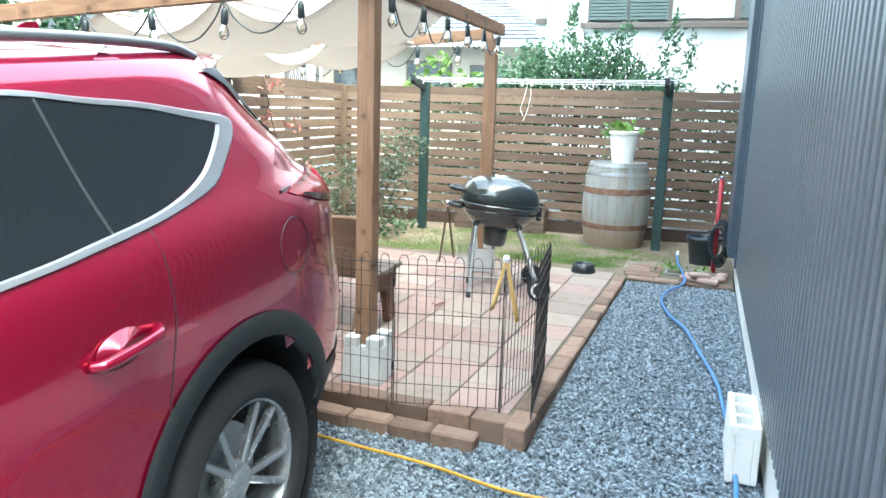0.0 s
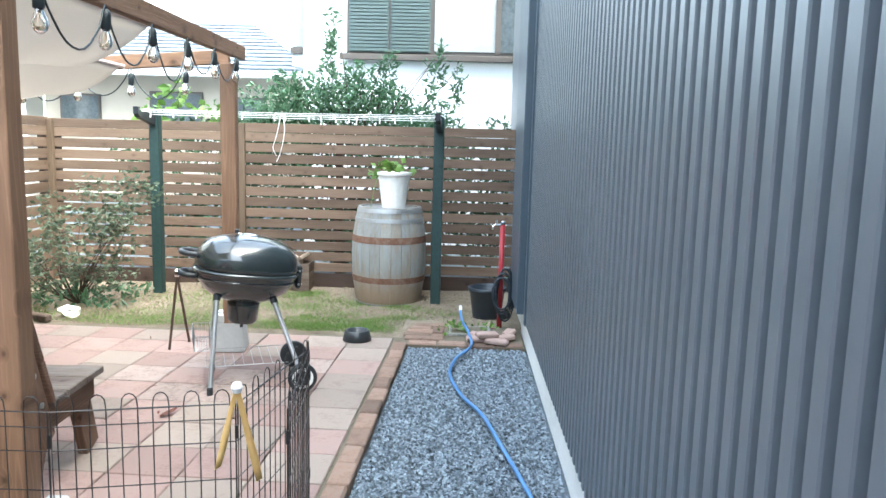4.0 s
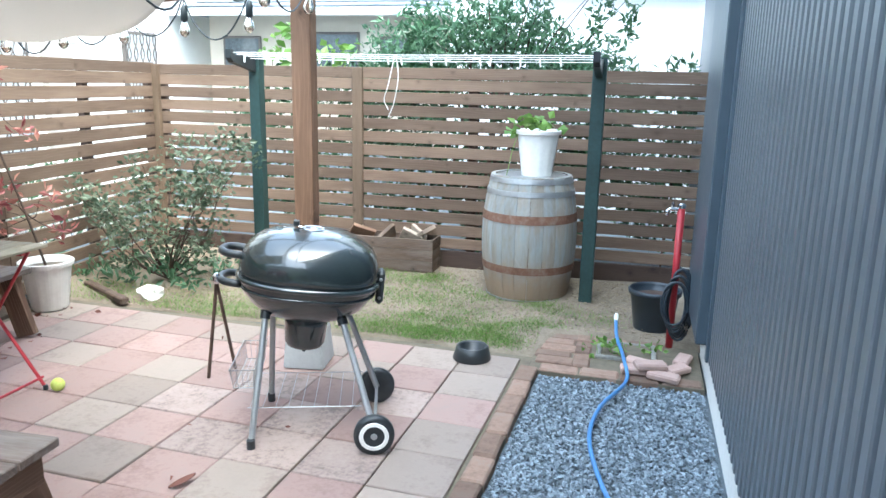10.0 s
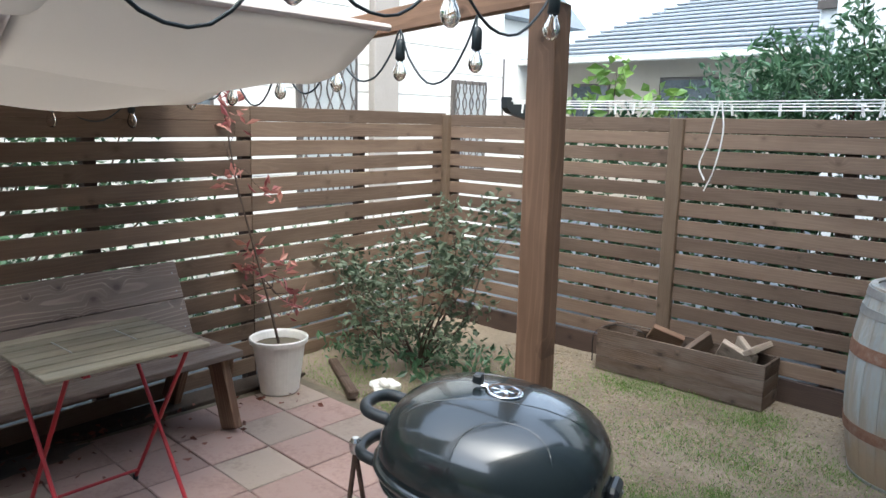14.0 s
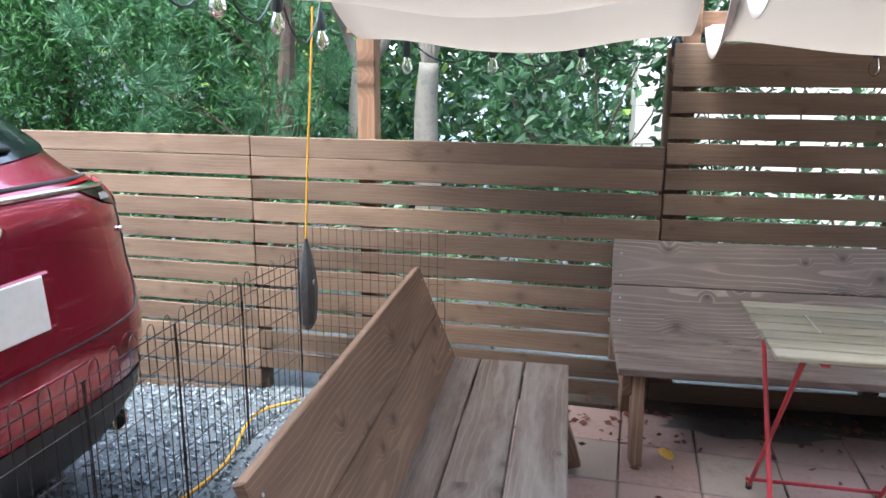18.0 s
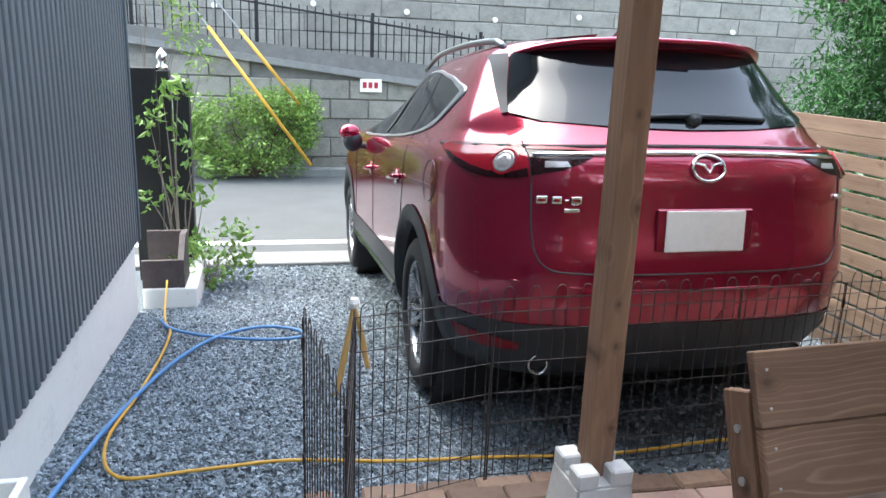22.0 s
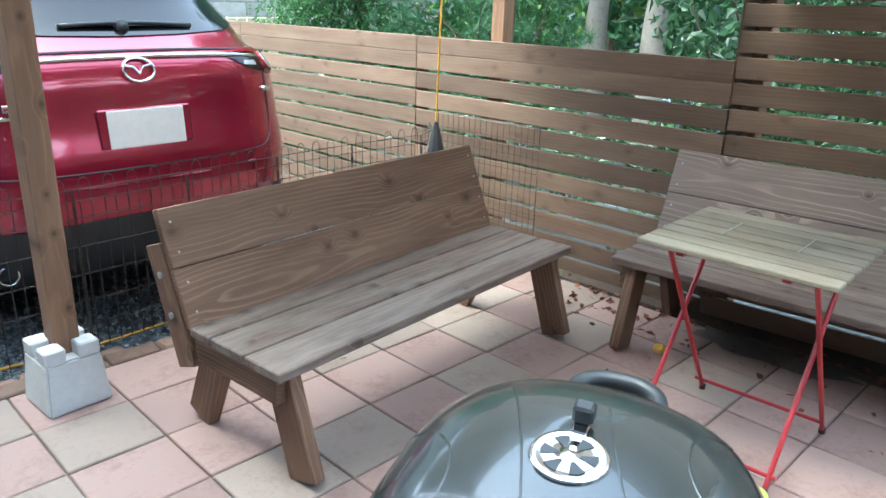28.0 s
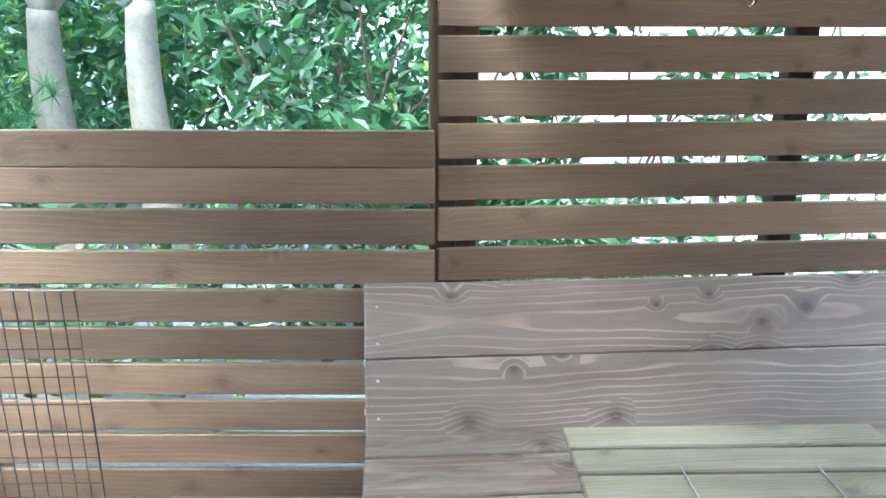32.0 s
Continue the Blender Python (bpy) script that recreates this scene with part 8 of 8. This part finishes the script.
CRUMB_M = mottled("soil_crumb", [(0.16, 0.125, 0.088), (0.3, 0.25, 0.19)], 30, 0.9, bmp=0.2, bdist=0.002, island=True)
pebbles("soil_crumbs", 16000, 92, "small stones and crumbs on the sandy soil")
straw = thing("dry_grass", "dry straw coloured grass lying on the soil", "grass", kind="stuff")
rg = np.random.default_rng(94)
sx_, sy_ = rg.uniform(-2.6, 0.95, 9000), rg.uniform(6.62, 8.3, 9000)
ok = ((sx_ < 0.2) | (sy_ > 7.05)) & ((sx_ + 0.035) ** 2 + (sy_ - 7.85) ** 2 > 0.14)
leaf_cloud("blades", np.c_[sx_[ok], sy_[ok], [soil_h(p, q) + 0.004 for p, q in zip(sx_[ok], sy_[ok])]], 0.038, leafy("straw", (0.2, 0.155, 0.09), (0.4, 0.33, 0.21), 0.8, 0.2), straw, 0.85, 0.07, 96, 0.1)


def litter(name, pts, size, mat, label):
    ob = thing(name, label, "leaf litter", kind="stuff")
    leaf_cloud("leaves", pts, size, mat, ob, 0.93, 0.6, 93)
    return ob


rg = np.random.default_rng(95)
pts = np.r_[np.c_[rg.uniform(-3.15, -2.5, 46), rg.uniform(4.5, 6.2, 46), np.full(46, 0.008)], np.c_[rg.uniform(-3.18, -2.7, 60), rg.uniform(3.9, 4.5, 60), rg.uniform(0.006, 0.015, 60)], np.c_[rg.uniform(-3.19, -3.05, 70), rg.uniform(3.3, 6.0, 70), rg.uniform(0.012, 0.02, 70)], np.c_[rg.uniform(-2.4, -0.3, 9), rg.uniform(3.4, 6.3, 9), np.full(9, 0.008)], np.c_[rg.uniform(-2.95, -2.6, 14), rg.uniform(6.2, 6.5, 14), np.full(14, 0.008)]]
litter("dead_leaves", pts, 0.038, DEAD_LEAF, "dry red brown leaves scattered on the pavers")
fallen = tagged(part("fallen_leaf", bmesh.new(), YELLOW_CORD), "single yellow leaf on the pavers", "leaf")
bm = bmesh.new()
lathe(bm, [(0.045, 0.0), (0.03, 0.008), (0.001, 0.004)], 7, Matrix.Diagonal((1, 0.6, 1, 1)))
bm.to_mesh(fallen.data)
bm.free()
fallen.matrix_basis = pose(-2.72, 4.62, 0.006, 4, 5, 30)

# ---- bricks round the drain ----
drainage = thing("brick_apron", "worn red brick apron round the drain", "paving", kind="structure")
part("bedding", boxbm(0.2, 1.13, 6.36, 7.06, -0.2, -0.008, 0.004), GROUT_M, drainage)
BR = [mesh_of("brick", boxbm(-0.104, 0.104, -0.05, 0.05, -0.1, 0.012, b), BRICK_M, False) for b in (0.006, 0.009, 0.012)]
BH = [mesh_of("brick", boxbm(-0.05, 0.05, -0.05, 0.05, -0.1, 0.012, b), BRICK_M, False) for b in (0.006, 0.01)]
g = random.Random(12)
def lay(parent, x, y, rz=0.0, half=False, z=0.0):
    me = g.choice(BH if half else BR)
    return share("brick", me, parent, pose(x + g.uniform(-0.003, 0.003), y + g.uniform(-0.003, 0.003), z - 0.008 + g.uniform(-0.005, 0.004), g.uniform(-1, 1), g.uniform(-1, 1), rz + g.uniform(-2, 2)))


for i in range(4):
    lay(drainage, 0.37 + 0.215 * i, 6.41, 0)
for j in range(6):
    yy = 6.52 + 0.106 * j
    lay(drainage, 0.315 + (0.0 if j % 2 else 0.02), yy, 0)
    lay(drainage, 0.475, yy, 0, True)
    if j > 3:
        lay(drainage, 0.62, yy, 0)
        lay(drainage, 0.84, yy, 0)
    if j < 2:
        lay(drainage, 0.9, yy, 0, True)
LBR = mesh_of("loose_brick", boxbm(-0.085, 0.085, -0.04, 0.04, -0.024, 0.012, 0.009), LOOSE_M, False)
for x, y, zz, r in ((0.78, 6.46, 0.029, 8), (0.92, 6.4, 0.029, -14), (0.99, 6.52, 0.029, 50), (0.85, 6.45, 0.066, 20), (1.03, 6.68, 0.029, 75), (0.8, 6.56, 0.03, -20)):
    o = tagged(share("loose_brick", LBR, None, pose(x, y, zz, 3, 2, r)), "loose pinkish brick lying by the drain", "brick", "loose bricks")
drain = thing("drain_basin", "small sunken drain basin with weeds", "drain", pose(0.72, 6.78, 0.0))
part("rim", boxbm(-0.17, 0.17, -0.14, -0.11, -0.02, 0.012, 0.006), BLOCKWALL_M, drain)
part("rim", boxbm(-0.17, 0.17, 0.11, 0.14, -0.02, 0.012, 0.006), BLOCKWALL_M, drain)
part("rim", boxbm(-0.17, -0.14, -0.109, 0.109, -0.02, 0.012, 0.006), BLOCKWALL_M, drain)
part("rim", boxbm(0.14, 0.17, -0.109, 0.109, -0.02, 0.012, 0.006), BLOCKWALL_M, drain)
part("floor", boxbm(-0.14, 0.14, -0.11, 0.11, -0.02, 0.008), GROUT_M, drain)
weeds = thing("weeds", "small green weeds in the drain", "weeds", pose(0.62, 6.72, 0.01))
leaf_cloud("foliage", np.c_[rg.normal(0, 0.06, 50), rg.normal(0, 0.05, 50), rg.uniform(0.01, 0.07, 50)], 0.045, LEAF_STRAW, weeds, 0.2, 0.6, 97, 0.5)
leaf_cloud("foliage", np.c_[rg.normal(0.24, 0.03, 20), rg.normal(0.02, 0.03, 20), rg.uniform(0.01, 0.06, 20)], 0.045, LEAF_STRAW, weeds, 0.2, 0.6, 98, 0.5)

# ---- pavers and the brick edge ----
edging = thing("brick_edging", "worn brown brick edging round the patio", "edging", kind="structure")
rot = math.degrees(math.atan2(-0.03, 1))
v = -0.06
while v < 3.36:
    x, y = patio_xy(0.065, v)
    lay(edging, x, y, rot + 90 if g.random() < 0.8 else rot + 90, False)
    v += 0.214
u = -0.05
while u > -3.1:
    x, y = patio_xy(u, -0.064)
    lay(edging, x, y, rot)
    u -= 0.214
for i in range(5):
    x, y = patio_xy(-0.2 - 0.21 * i, -0.2)
    lay(edging, x, y, rot + g.uniform(-6, 6), z=-0.045)
PV = {}
for key, mt in (("a", PAVER_A), ("b", PAVER_B), ("c", PAVER_C)):
    PV[key] = mesh_of("paver", boxbm(-0.1562, 0.1562, -0.1492, 0.1492, -0.04, 0.0, 0.004), mt, False)
for j in range(11):
    for i in range(11):
        x, y = patio_xy(-0.159 - 0.3185 * i, 0.145 + 0.3045 * j)
        if x < -3.14:
            continue
        key = "c" if (1 <= i <= 4 and 5 <= j <= 8 and g.random() < 0.55) else ("a" if (i + j) % 2 == 0 or g.random() < 0.35 else "b")
        if g.random() < 0.12 and key != "c":
            key = "b" if key == "a" else "a"
        share("paver", PV[key], patio, pose(x, y, g.uniform(-0.003, 0.002), g.uniform(-0.35, 0.35), g.uniform(-0.35, 0.35), rot + g.uniform(-0.4, 0.4)))

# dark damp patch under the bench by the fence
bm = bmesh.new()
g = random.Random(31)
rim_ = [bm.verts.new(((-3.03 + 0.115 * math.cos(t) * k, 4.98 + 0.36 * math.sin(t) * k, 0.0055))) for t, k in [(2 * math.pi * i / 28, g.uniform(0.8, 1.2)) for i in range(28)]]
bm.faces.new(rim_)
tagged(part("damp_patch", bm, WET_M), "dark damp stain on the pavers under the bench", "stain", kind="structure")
curl = tagged(part("curled_leaf", bmesh.new(), DEAD_LEAF), "dry curled brown leaf on the pavers", "leaf")
bm = bmesh.new()
rows_ = [[bm.verts.new((0.055 * (i / 6 - 0.5) * 2, 0.022 * math.sin(math.pi * (i + 0.4) / 6.8) * k, 0.004 + 0.016 * (i / 6) ** 2 + 0.008 * k * k)) for k in (-1, 0, 1)] for i in range(7)]
for P_, Q_ in zip(rows_, rows_[1:]):
    for j in range(2):
        bm.faces.new((P_[j], P_[j + 1], Q_[j + 1], Q_[j]))
bm.to_mesh(curl.data)
bm.free()
curl.matrix_basis = pose(-0.88, 4.765, 0.002, 0, 0, 60)
